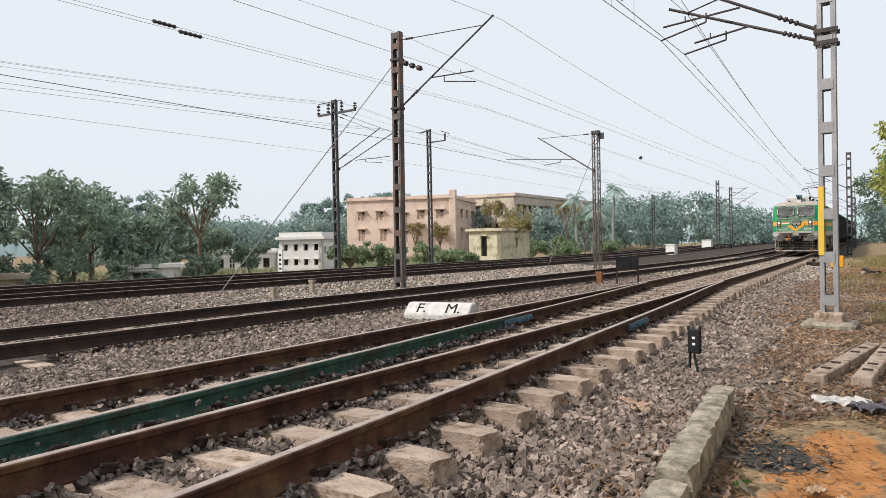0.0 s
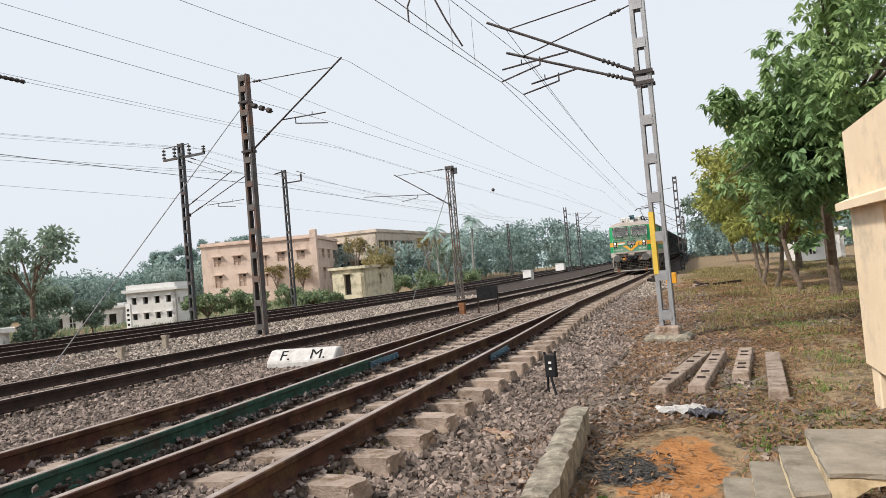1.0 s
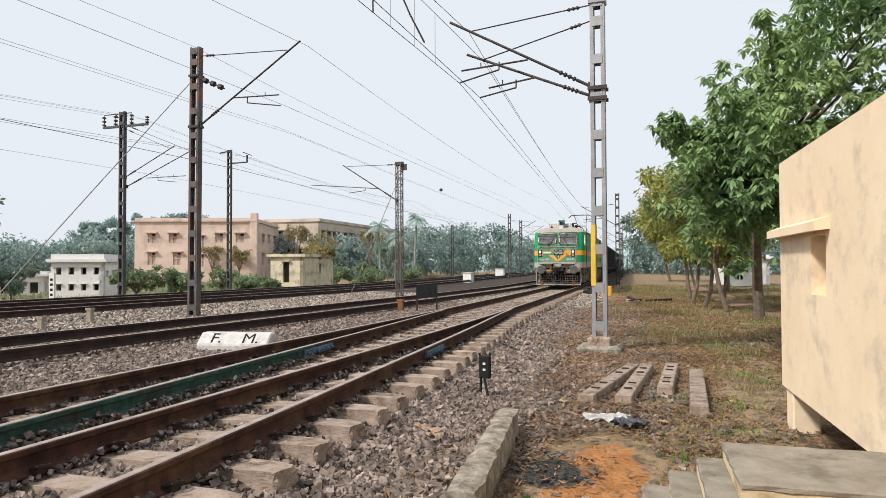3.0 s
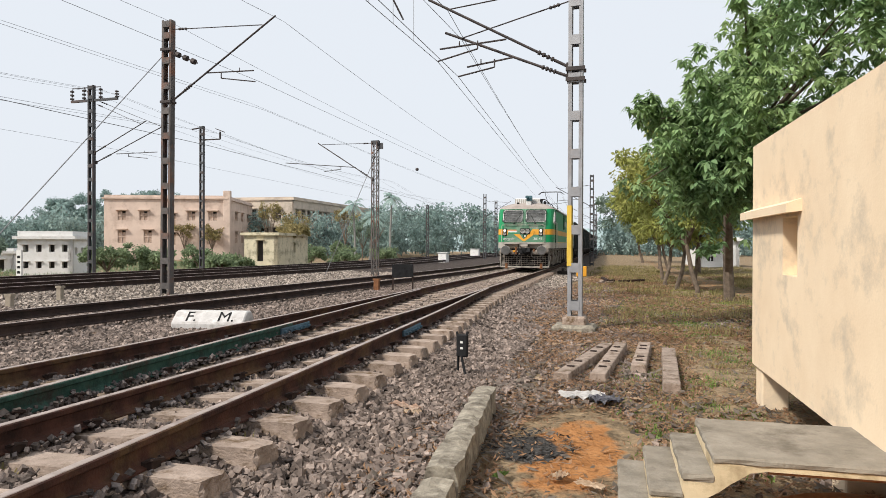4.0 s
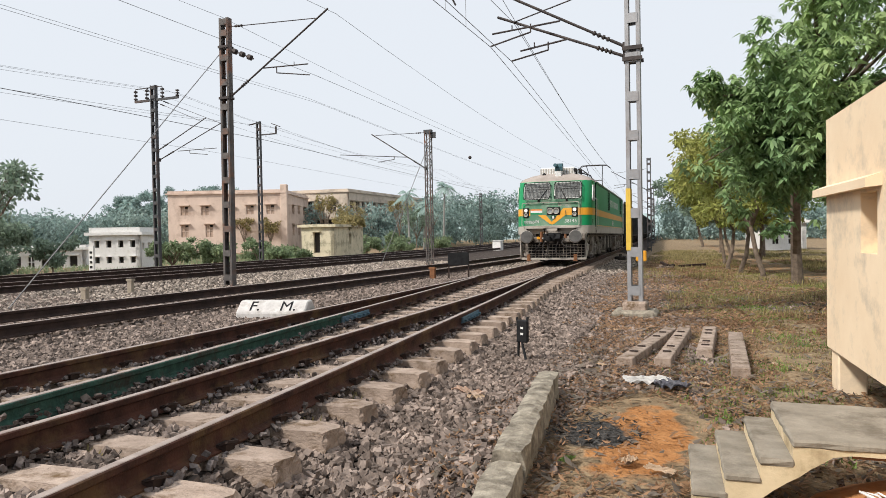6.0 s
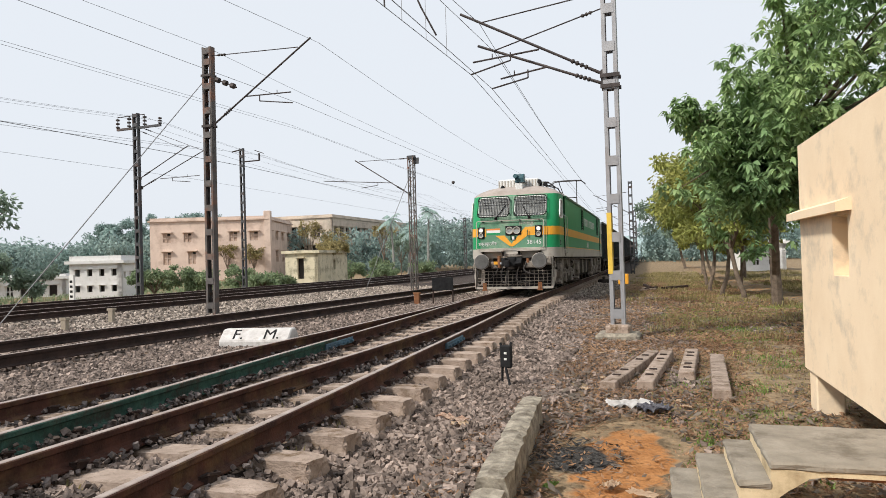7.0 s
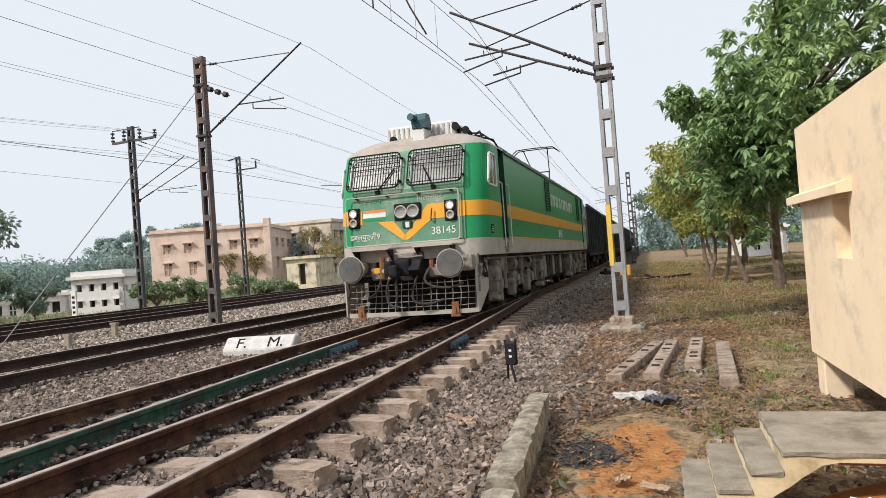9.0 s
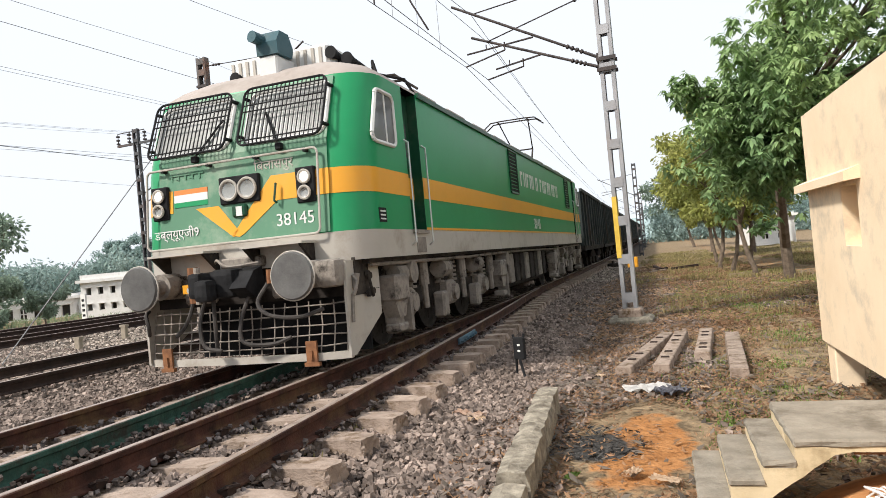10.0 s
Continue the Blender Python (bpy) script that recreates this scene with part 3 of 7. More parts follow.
def body_band(name, z0, z1, mat, parent, label="", doors=True, steps=1):
    bm = bmesh.new()
    zs = [z0 + (z1 - z0) * i / steps for i in range(steps + 1)]
    rings = [[bm.verts.new((x, y, z)) for x, y in plan_path(z)] for z in zs]
    n = len(rings[0])
    for a_, b_ in zip(rings, rings[1:]):
        for i in range(n):
            j = (i + 1) % n
            p, q = a_[i].co, a_[j].co
            if doors and abs(p.x) > 1.5 and abs(q.x) > 1.5:
                lo, hi = min(p.y, q.y), max(p.y, q.y)
                if abs(lo - DOOR_Y[0]) < 0.02 and abs(hi - DOOR_Y[1]) < 0.02:
                    continue
                if abs(hi - (LENGTH - DOOR_Y[0])) < 0.02 and abs(lo - (LENGTH - DOOR_Y[1])) < 0.02:
                    continue
            bm.faces.new((a_[i], a_[j], b_[j], b_[i]))
    return part(name, bm, mat, parent, label, smooth=True)


def stripe(name, z0, z1, mat, parent, lo, hi, off=0.005):
    """A painted strip just proud of the body, over a stretch of the outline."""
    bm = bmesh.new()
    pa, pb = plan_path(z0, off), plan_path(z1, off)
    for mirror in (1, -1):
        prev = None
        for i in range(lo, hi + 1):
            cur = (bm.verts.new((mirror * pa[i][0], pa[i][1], z0)), bm.verts.new((mirror * pb[i][0], pb[i][1], z1)))
            skip = abs(pa[i][0]) > 1.5 and (abs(pa[i][1] - DOOR_Y[1]) < 0.02 or abs(pa[i][1] - LENGTH + DOOR_Y[0]) < 0.02)
            if prev and not skip:
                q = (prev[0], cur[0], cur[1], prev[1])
                bm.faces.new(q if mirror > 0 else q[::-1])
            prev = cur
    return part(name, bm, mat, parent, smooth=True)


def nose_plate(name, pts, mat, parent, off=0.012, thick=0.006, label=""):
    """A flat shape (x, z) laid on the nose."""
    bm = bmesh.new()
    loft(bm, [[(x, front_y(z) - off, z) for x, z in pts], [(x, front_y(z) - off + thick, z) for x, z in pts]])
    bmesh.ops.recalc_face_normals(bm, faces=bm.faces[:])
    return part(name, bm, mat, parent, label)


def rounded(x0, x1, z0, z1, r, n=4):
    pts = []
    for cx, cz, a0 in ((x1 - r, z1 - r, 0), (x0 + r, z1 - r, 90), (x0 + r, z0 + r, 180), (x1 - r, z0 + r, 270)):
        for i in range(n + 1):
            t = radians(a0 + 90 * i / n)
            pts.append((cx + r * math.cos(t), cz + r * math.sin(t)))
    return pts


def rounded_path(pts, n=6):
    """A smooth curve through the points."""
    v = [Vector(p) for p in pts]
    v = [v[0] * 2 - v[1]] + v + [v[-1] * 2 - v[-2]]
    out = []
    for i in range(1, len(v) - 2):
        for k in range(n):
            t = k / n
            out.append(0.5 * (2 * v[i] + (v[i + 1] - v[i - 1]) * t + (2 * v[i - 1] - 5 * v[i] + 4 * v[i + 1] - v[i + 2]) * t * t + (3 * v[i] - v[i - 1] - 3 * v[i + 1] + v[i + 2]) * t ** 3))
    return out + [v[-2]]


def ring_tube(bm, pts3, r, seg=6):
    for p, q in zip(pts3, pts3[1:] + pts3[:1]):
        rod(bm, p, q, r, seg)


def letters(name, text, size, mat, parent, m, label=""):
    cu = bpy.data.curves.new(name, "FONT")
    cu.body, cu.size, cu.extrude, cu.align_x = text, size, 0.003, "CENTER"
    ob = new(name, cu)
    dg = bpy.context.evaluated_depsgraph_get()
    me = bpy.data.meshes.new_from_object(ob.evaluated_get(dg))
    bpy.data.objects.remove(ob)
    me.materials.clear()
    me.materials.append(mat)
    o2 = new(name, me)
    o2.parent = parent
    o2.matrix_basis = m
    if label:
        tagged(o2, label)
    return o2


def script_bars(name, x0, x1, z, h, n, parent, mat, rnd):
    """Unreadable writing: a head line with short strokes under it."""
    bm = bmesh.new()
    f = front_y(z) - 0.012
    box(bm, x0, x1, f, f + 0.005, z + h * 0.82, z + h)
    w = (x1 - x0) / n
    for i in range(n):
        x = x0 + w * (i + 0.3)
        box(bm, x, x + w * 0.22, f, f + 0.005, z + rnd.uniform(0, 0.25) * h, z + h * 0.8)
        if i % 2:
            box(bm, x - w * 0.3, x, f, f + 0.005, z + h * 0.35, z + h * 0.5)
    return part(name, bm, mat, parent, "painted writing")


def build_loco():
    rnd = random.Random(5)
    lo = thing("locomotive", Matrix(), "green electric freight locomotive with a yellow waist band and grey skirt", "locomotive")
    body_band("skirt_band", Z_SKIRT, Z_GREY, M_LGREY, lo, "light grey lower band", doors=False)
    body_band("green_body", Z_GREY, Z_TOP, M_LGREEN, lo, "green painted body", steps=4)
    bm = bmesh.new()                                             # underside and floor
    box(bm, -1.45, 1.45, 0.9, LENGTH - 0.9, Z_SKIRT - 0.05, Z_SKIRT + 0.02)
    part("floor_plate", bm, M_UNDER, lo)
    nose_plate("nose_panel", [(-1.15, Z_GREY + 0.01), (1.15, Z_GREY + 0.01), (1.15, Z_WAIST), (-1.15, Z_WAIST)], M_LNOSE, lo, 0.006, 0.004, "dusty green nose panel with sky sheen in its colour")
    nose_plate("nose_panel", [(-1.15, Z_WAIST), (1.15, Z_WAIST), (1.15, Z_TOP - 0.02), (-1.15, Z_TOP - 0.02)], M_LNOSE, lo, 0.006, 0.004, "dusty green nose panel with sky sheen in its colour")
    stripe("waist_band", Z_BAND0, Z_BAND1, M_LYEL, lo, 1, 20)
    stripe("lower_line", Z_GREY, Z_GREY + 0.035, M_LYEL, lo, 9, 13, 0.004)
    # roof: cambered, sloping down over the cabs
    bm = bmesh.new()
    rings = []
    for y_in, x_in, dz in ((0.0, 0.0, 0.0), (0.03, 0.04, 0.06), (0.16, 0.2, 0.17), (0.36, 0.46, 0.28), (0.65, 0.8, 0.36), (1.2, 1.1, 0.42)):
        ring = []
        for x, y in plan_path(Z_TOP):
            yy = (y - LENGTH / 2) * (LENGTH / 2 - y_in - front_y(Z_TOP)) / (LENGTH / 2 - front_y(Z_TOP))
            ring.append((x * (HALF - x_in) / HALF, LENGTH / 2 + yy, Z_TOP + dz))
        rings.append(ring)
    loft(bm, rings, caps=False)
    bm.verts.ensure_lookup_table()
    bm.faces.new([bm.verts[len(bm.verts) - len(rings[-1]) + i] for i in range(len(rings[-1]))])
    bmesh.ops.recalc_face_normals(bm, faces=bm.faces[:])
    part("roof", bm, M_LROOF, lo, "dusty grey roof", smooth=True)
    for s in (-1, 1):                                            # gutters
        bm = bmesh.new()
        box(bm, s * 1.545 - 0.03, s * 1.545 + 0.03, 2.7, LENGTH - 2.7, Z_TOP - 0.04, Z_TOP + 0.03)
        part("gutter", bm, M_LDARK, lo)
        for i in range(9):
            bm = bmesh.new()
            bevel_box(bm, s * 1.15 - 0.2, s * 1.15 + 0.2, 3.2 + 1.6 * i, 4.2 + 1.6 * i, Z_TOP + 0.05, Z_TOP + 0.24, 0.03)
            part("roof_hatch", bm, M_LROOF, lo)
    # doors set back into the sides
    for s in (-1, 1):
        for d0, d1 in (DOOR_Y, (LENGTH - DOOR_Y[1], LENGTH - DOOR_Y[0])):
            bm = bmesh.new()
            x_in, x_out = s * (HALF - 0.14), s * (HALF - 0.002)
            a_, b_ = min(x_in, x_out), max(x_in, x_out)
            box(bm, min(x_in, x_in - s * 0.02), max(x_in, x_in - s * 0.02), d0 - 0.02, d1 + 0.02, Z_GREY, Z_TOP)
            box(bm, a_, b_, d0 - 0.03, d0, Z_GREY, Z_TOP)
            box(bm, a_, b_, d1, d1 + 0.03, Z_GREY, Z_TOP)
            box(bm, a_, b_, d0, d1, Z_GREY - 0.02, Z_GREY + 0.005)
            door = part("cab_door", bm, M_LDARK, lo, "dark green recessed cab door")
            bm = bmesh.new()
            box(bm, x_in - 0.004 if s < 0 else x_in, x_in if s < 0 else x_in + 0.004, d0 + 0.002, d1 - 0.002, Z_BAND0, Z_BAND1)
            part("door_band", bm, M_LYEL, door)
            bm = bmesh.new()
            xx = x_in + s * 0.006
            box(bm, min(x_in, xx), max(x_in, xx), d0 + 0.15, d1 - 0.12, 2.5, 2.95)
            part("door_window", bm, M_GLASS, door)
            for yy in (d0 - 0.06, d1 + 0.06):
                bm = bmesh.new()
                tube(bm, [(s * HALF, yy, 1.3), (s * (HALF + 0.06), yy, 1.34), (s * (HALF + 0.06), yy, 2.62), (s * HALF, yy, 2.66)], 0.014)
                part("handrail", bm, M_CHROME, lo)
            bm = bmesh.new()
            box(bm, s * HALF - 0.03, s * HALF + 0.03, d0 - 0.02, d1 + 0.02, Z_GREY - 0.05, Z_GREY + 0.0)
            box(bm, s * HALF - 0.012, s * HALF + 0.012, d0 + 0.1, d1 - 0.1, 1.2, 1.4)
            part("door_step", bm, M_UNDERLIGHT, lo)
    # side windows of the cabs, side grilles, data plate, side writing
    for s in (-1, 1):
        for y0, y1 in ((1.24, 1.78), (LENGTH - 1.78, LENGTH - 1.24)):
            slant = 0.16 if y0 < 5 else -0.16
            out = [(y + (slant if (z > 2.8 and (y < 1.4 or (slant < 0 and y > LENGTH - 1.4))) else 0), z) for y, z in rounded(y0 - (0.16 if slant > 0 else 0), y1 + (0.16 if slant < 0 else 0), 2.53, 3.16, 0.09)]
            bm = bmesh.new()
            ring_tube(bm, [(s * (HALF + 0.01), y, z) for y, z in out], 0.026)
            w = part("side_window", bm, M_LWHITE, lo, "white framed cab side window")
            bm = bmesh.new()
            prism(bm, out, "x", s * (HALF + 0.001), s * (HALF + 0.008))
            part("pane", bm, M_GLASS, w)
            bm = bmesh.new()
            ym = (y0 + y1) / 2
            box(bm, s * HALF - 0.012, s * HALF + 0.014, ym - 0.02, ym + 0.02, 2.54, 3.15)
            part("window_bar", bm, M_LWHITE, w)
        for y0 in (8.2, 16.2):
            bm = bmesh.new()
            out = rounded(y0, y0 + 0.75, 2.36, 3.28, 0.04, 2)
            ring_tube(bm, [(s * (HALF + 0.005), y, z) for y, z in out], 0.025)
            g = part("side_grille", bm, M_LDARK, lo, "dark louvred side grille")
            for i in range(11):
                bm = bmesh.new()
                box(bm, s * HALF - 0.01, s * HALF + 0.012, y0 + 0.03, y0 + 0.72, 2.4 + 0.078 * i, 2.45 + 0.078 * i)
                part("louvre", bm, M_BLACK, g)
        bm = bmesh.new()
        box(bm, s * HALF - 0.004, s * HALF + 0.006, 0.95 + 0.14, 1.3, 1.58, 1.75)
        pl = part("data_plate", bm, M_BLACK, lo, "small black plate with pale lines")
        bm = bmesh.new()
        for k in range(3):
            box(bm, s * HALF - 0.004, s * HALF + 0.009, 1.12, 1.27, 1.61 + 0.045 * k, 1.628 + 0.045 * k)
        part("plate_line", bm, M_LWHITE, pl)
        bm = bmesh.new()                                         # operator's name in plain strokes
        y = 9.3
        for word in (6, 8):
            for k in range(word):
                hh = 0.34
                box(bm, s * HALF - 0.004, s * HALF + 0.006, y, y + 0.09, 2.58, 2.58 + hh)
                if k % 3 != 1:
                    box(bm, s * HALF - 0.004, s * HALF + 0.006, y + 0.09, y + 0.24, 2.58 + hh * 0.78, 2.58 + hh)
                if k % 2:
                    box(bm, s * HALF - 0.004, s * HALF + 0.006, y + 0.2, y + 0.28, 2.58, 2.58 + hh)
                y += 0.37
            y += 0.25
        part("side_writing", bm, M_LWHITE, lo, "white painted side writing")
        letters("side_number", "38145", 0.36, M_LWHITE, lo, pose(s * (HALF + 0.004), 10.9, 1.6, 90, 0, 90 * s))
    # nose: V, flag, lamps, writing, rails
    nose_plate("v_stripe", [(1.16, Z_BAND0), (1.16, Z_BAND1), (0.42, Z_BAND1), (-0.12, 1.58), (-0.02, 1.56), (0.06, 1.6), (0.5, Z_BAND0)], M_LYEL, lo)
    nose_plate("v_stripe", [(-0.62, 1.95), (-0.3, 1.95), (-0.03, 1.63), (-0.1, 1.565)], M_LYEL, lo)
    nose_plate("v_stripe", [(-1.16, Z_BAND0), (-0.95, Z_BAND0), (-0.95, Z_BAND1 - 0.02), (-1.16, Z_BAND1)], M_LYEL, lo)
    nose_plate("flag_stripe", [(-0.93, 2.14), (-0.45, 2.14), (-0.45, 2.2), (-0.93, 2.2)], M_LORANGE, lo)
    nose_plate("flag_stripe", [(-0.93, 2.05), (-0.45, 2.05), (-0.45, 2.14), (-0.93, 2.14)], M_LWHITE, lo)
    nose_plate("flag_stripe", [(-0.93, 1.99), (-0.45, 1.99), (-0.45, 2.05), (-0.93, 2.05)], M_LGREEN, lo)

    def lamp(x, z, r, mat, parent):
        f = front_y(z) - 0.05
        bm = bmesh.new()
        ring = [(x + r * math.cos(t), f - 0.02, z + r * math.sin(t)) for t in [2 * math.pi * i / 20 for i in range(20)]]
        ring_tube(bm, ring, 0.016, 6)
        p = part("lamp_rim", bm, M_LGREY, parent)
        bm = bmesh.new()
        rings = [[(x + r * k * math.cos(t), f - 0.02 + d, z + r * k * math.sin(t)) for t in [2 * math.pi * i / 20 for i in range(20)]] for k, d in ((1, 0.002), (0.75, 0.009), (0.35, 0.014))]
        loft(bm, rings, caps=False)
        bm.verts.ensure_lookup_table()
        bm.faces.new([bm.verts[40 + i] for i in range(20)])
        part("lens", bm, mat, parent)

    for x0, x1, z0, z1, name in ((-0.26, 0.28, 1.95, 2.27, "headlamp_box"), (-1.24, -1.0, 1.86, 2.26, "marker_box"), (0.76, 1.0, 1.86, 2.26, "marker_box")):
        bm = bmesh.new()
        f = front_y(2.1)
        bevel_box(bm, x0, x1, f - 0.05, f + 0.05, z0, z1, 0.012)
        bx = part(name, bm, M_BLACK, lo, "black lamp housing")
        if name == "headlamp_box":
            lamp(-0.115, 2.11, 0.115, M_REFLECTOR, bx)
            lamp(0.135, 2.11, 0.115, M_REFLECTOR, bx)
        else:
            xm = (x0 + x1) / 2
            lamp(xm, 2.15, 0.07, M_LIT, bx)
            lamp(xm, 1.97, 0.07, M_REFLECTOR, bx)
    bm = bmesh.new()
    bevel_box(bm, -0.1, 0.1, front_y(1.85) - 0.05, front_y(1.85) + 0.03, 1.79, 1.93, 0.02)
    part("socket", bm, M_LDARK, lo)
    bm = bmesh.new()
    box(bm, -0.03, 0.05, front_y(1.85) - 0.055, front_y(1.85) - 0.04, 1.8, 1.91)
    part("socket_cap", bm, M_LWHITE, lo)
    letters("nose_number", "38145", 0.2, M_LWHITE, lo, pose(0.72, front_y(1.7) - 0.012, 1.63, 90, 0, 0))
    letters("nose_writing", "डब्ल्यूएजी9", 0.145, M_LWHITE, lo, pose(-0.9, front_y(1.62) - 0.012, 1.63, 90, 0, 0), "painted white script")
    letters("nose_writing", "िबलासपुर", 0.15, M_LGREY, lo, pose(0.46, front_y(2.34) - 0.012, 2.3, 90, 0, 0), "faded painted script")
    script_bars("nose_writing", -1.0, -0.5, 2.3, 0.09, 5, lo, M_LNOSE, rnd)
    bm = bmesh.new()
    pts = rounded(-1.28, 1.06, 1.5, 2.46, 0.06, 3)
    tube(bm, [(x, front_y(z) - 0.07, z) for x, z in pts] + [(pts[0][0], front_y(pts[0][1]) - 0.07, pts[0][1])], 0.014)
    part("nose_handrail", bm, M_LGREY, lo, "pale handrail round the nose")
    for x in (-1.05, -0.4, 0.25, 0.9):
        bm = bmesh.new()
        box(bm, x - 0.02, x + 0.02, front_y(2.46) - 0.08, front_y(2.46), 2.43, 2.47)
        part("rail_bracket", bm, M_BLACK, lo)
    bm = bmesh.new()
    tube(bm, [(0.5, front_y(2) - 0.04, 1.9), (0.5, front_y(2) - 0.09, 1.92), (0.52, front_y(2) - 0.06, 2.12)], 0.014)
    part("lamp_iron", bm, M_LDARK, lo)
    # windscreens with cages
    for x0, x1 in ((-1.22, -0.16), (0.06, 1.12)):
        pts = rounded(x0, x1, 2.63, 3.28, 0.12)
        bm = bmesh.new()
        ring_tube(bm, [(x, front_y(z) - 0.012, z) for x, z in pts], 0.024)
        w = part("windscreen", bm, M_LWHITE, lo, "pale rubber framed windscreen behind a cage")
        bm = bmesh.new()
        loft(bm, [[(x, front_y(z) - 0.012, z) for x, z in pts], [(x, front_y(z) - 0.004, z) for x, z in pts]])
        bmesh.ops.recalc_face_normals(bm, faces=bm.faces[:])
        part("pane", bm, M_SKYGLASS, w)
        bm = bmesh.new()
        cage = rounded(x0 - 0.02, x1 + 0.02, 2.6, 3.32, 0.1)
        d = 0.13
        ring_tube(bm, [(x, front_y(z) - d, z) for x, z in cage], 0.014)
        cg = part("cage", bm, M_BLACK, lo, "black protective window cage")
        for z in (2.66, 3.02, 3.1, 3.26):
            bm = bmesh.new()
            rod(bm, (x0 - 0.01, front_y(z) - d, z), (x1 + 0.01, front_y(z) - d, z), 0.009, 5)
            part("cross_bar", bm, M_BLACK, cg)
        n = 19
        for i in range(n):
            x = x0 + (x1 - x0) * (i + 0.5) / n
            bm = bmesh.new()
            rod(bm, (x, front_y(2.61) - d, 2.61), (x, front_y(3.31) - d, 3.31), 0.0075, 5)
            part("bar", bm, M_BLACK, cg)
        for x in (x0 - 0.02, x1 + 0.02):
            for z in (2.72, 3.2):
                bm = bmesh.new()
                rod(bm, (x, front_y(z) - d, z), (x, front_y(z) + 0.01, z), 0.022, 6)
                part("mount", bm, M_BLACK, cg)
        bm = bmesh.new()
        xm = x0 + 0.62 if x0 < 0 else x0 + 0.5
        rod(bm, (xm, front_y(2.55) - 0.05, 2.55), (xm + (0.32 if x0 < 0 else -0.25), front_y(3.0) - 0.04, 3.0), 0.014, 5)
        bevel_box(bm, xm - 0.04, xm + 0.04, front_y(2.54) - 0.07, front_y(2.54), 2.5, 2.58, 0.01)
        part("wiper", bm, M_BLACK, w)
    # roof gear over the cab
    bm = bmesh.new()
    bevel_box(bm, -0.7, 0.75, 1.75, 3.0, 3.5, 4.0, 0.04)
    ac = part("roof_box", bm, M_LWHITE, lo, "white ribbed roof box")
    for i in range(13):
        bm = bmesh.new()
        box(bm, -0.7 + 0.11 * i, -0.66 + 0.11 * i, 1.735, 1.752, 3.56, 3.95)
        part("rib", bm, M_LGREY, ac)
    bm = bmesh.new()
    bevel_box(bm, 0.0, 0.26, 1.3, 1.75, 3.45, 3.82, 0.02)
    part("lamp_pedestal", bm, M_LWHITE, lo)
    bm = bmesh.new()
    prism(bm, [(1.28, 3.82), (1.62, 3.82), (1.66, 3.95), (1.56, 4.12), (1.36, 4.12), (1.27, 3.98)], "x", 0.0, 0.3)
    rod(bm, (0.02, 1.16, 4.04), (0.06, 1.36, 4.02), 0.075, 12)
    part("flasher_box", bm, M_TEAL, lo, "dark teal flasher lamp box")
    for x, z, y in ((-0.5, 3.68, 1.5), (0.78, 3.86, 1.75), (0.98, 3.76, 1.8)):
        bm = bmesh.new()
        rod(bm, (x, y, z), (x, y + 0.16, z), 0.082, 14, 0.05)
        rod(bm, (x, y + 0.16, z), (x, y + 0.5, z), 0.05, 10, 0.03)
        box(bm, x - 0.03, x + 0.03, y + 0.25, y + 0.35, z - 0.25, z)
        part("horn", bm, M_BLACK, lo, "black roof horn")
    bm = bmesh.new()
    tube(bm, [(1.3, 2.0, 3.5), (1.2, 2.1, 3.75), (0.9, 2.8, 3.8), (1.25, 3.1, 3.72), (1.35, 3.2, 3.5)], 0.022)
    part("roof_rail", bm, M_BLACK, lo)
    # insulators and busbar along the roof
    bm = bmesh.new()
    for i in range(8):
        y = 4.5 + 1.6 * i
        for k in range(4):
            rod(bm, (0.35, y, 3.72 + 0.08 * k), (0.35, y, 3.76 + 0.08 * k), 0.08, 10)
        rod(bm, (0.35, y, 3.7), (0.35, y, 4.05), 0.04, 8)
    rod(bm, (0.35, 4.5, 4.06), (0.35, 15.7, 4.06), 0.02, 6)
    part("busbar", bm, M_UNDER, lo)
    # raised pantograph over the tail, folded one over the front
    for y0, top in ((16.6, 5.5), (4.2, 4.1)):
        bm = bmesh.new()
        k = (top - 3.95)
        base = 1.2 if y0 > 10 else -1.2
        for s in (-1, 1):
            rod(bm, (s * 0.5, y0 - base * 0.1, 3.9), (s * 0.35, y0 + base, 3.95 + k * 0.45), 0.03, 6)
            rod(bm, (s * 0.35, y0 + base, 3.95 + k * 0.45), (s * 0.5, y0, 3.9 + k), 0.022, 6)
        rod(bm, (-0.35, y0 + base, 3.95 + k * 0.45), (0.35, y0 + base, 3.95 + k * 0.45), 0.025, 6)
        for dy in (-0.2, 0.2):
            tube(bm, [(-0.98, y0 + dy, top - 0.2), (-0.75, y0 + dy, top - 0.02), (-0.4, y0 + dy, top), (0.4, y0 + dy, top), (0.75, y0 + dy, top - 0.02), (0.98, y0 + dy, top - 0.2)], 0.022)
        for s in (-1, 1):
            rod(bm, (s * 0.5, y0 - 0.2, top - 0.03), (s * 0.5, y0 + 0.2, top - 0.03), 0.02, 6)
        for sx in (-0.5, 0.5):
            for sy in (-0.7, 0.7):
                rod(bm, (sx, y0 + sy, 3.68), (sx, y0 + sy, 3.92), 0.06, 8)
        box(bm, -0.55, 0.55, y0 - 0.8, y0 + 0.8, 3.88, 3.93)
        part("pantograph", bm, M_UNDER, lo, "dark steel pantograph")
    # headstock, buffers, coupler, cowcatcher (and a plain headstock at the tail)
    bm = bmesh.new()
    box(bm, -1.36, 1.36, 0.7, 1.05, 0.78, 1.2)
    part("headstock", bm, M_UNDER, lo)
    bm = bmesh.new()
    box(bm, -1.36, 1.36, LENGTH - 1.05, LENGTH - 0.7, 0.78, 1.2)
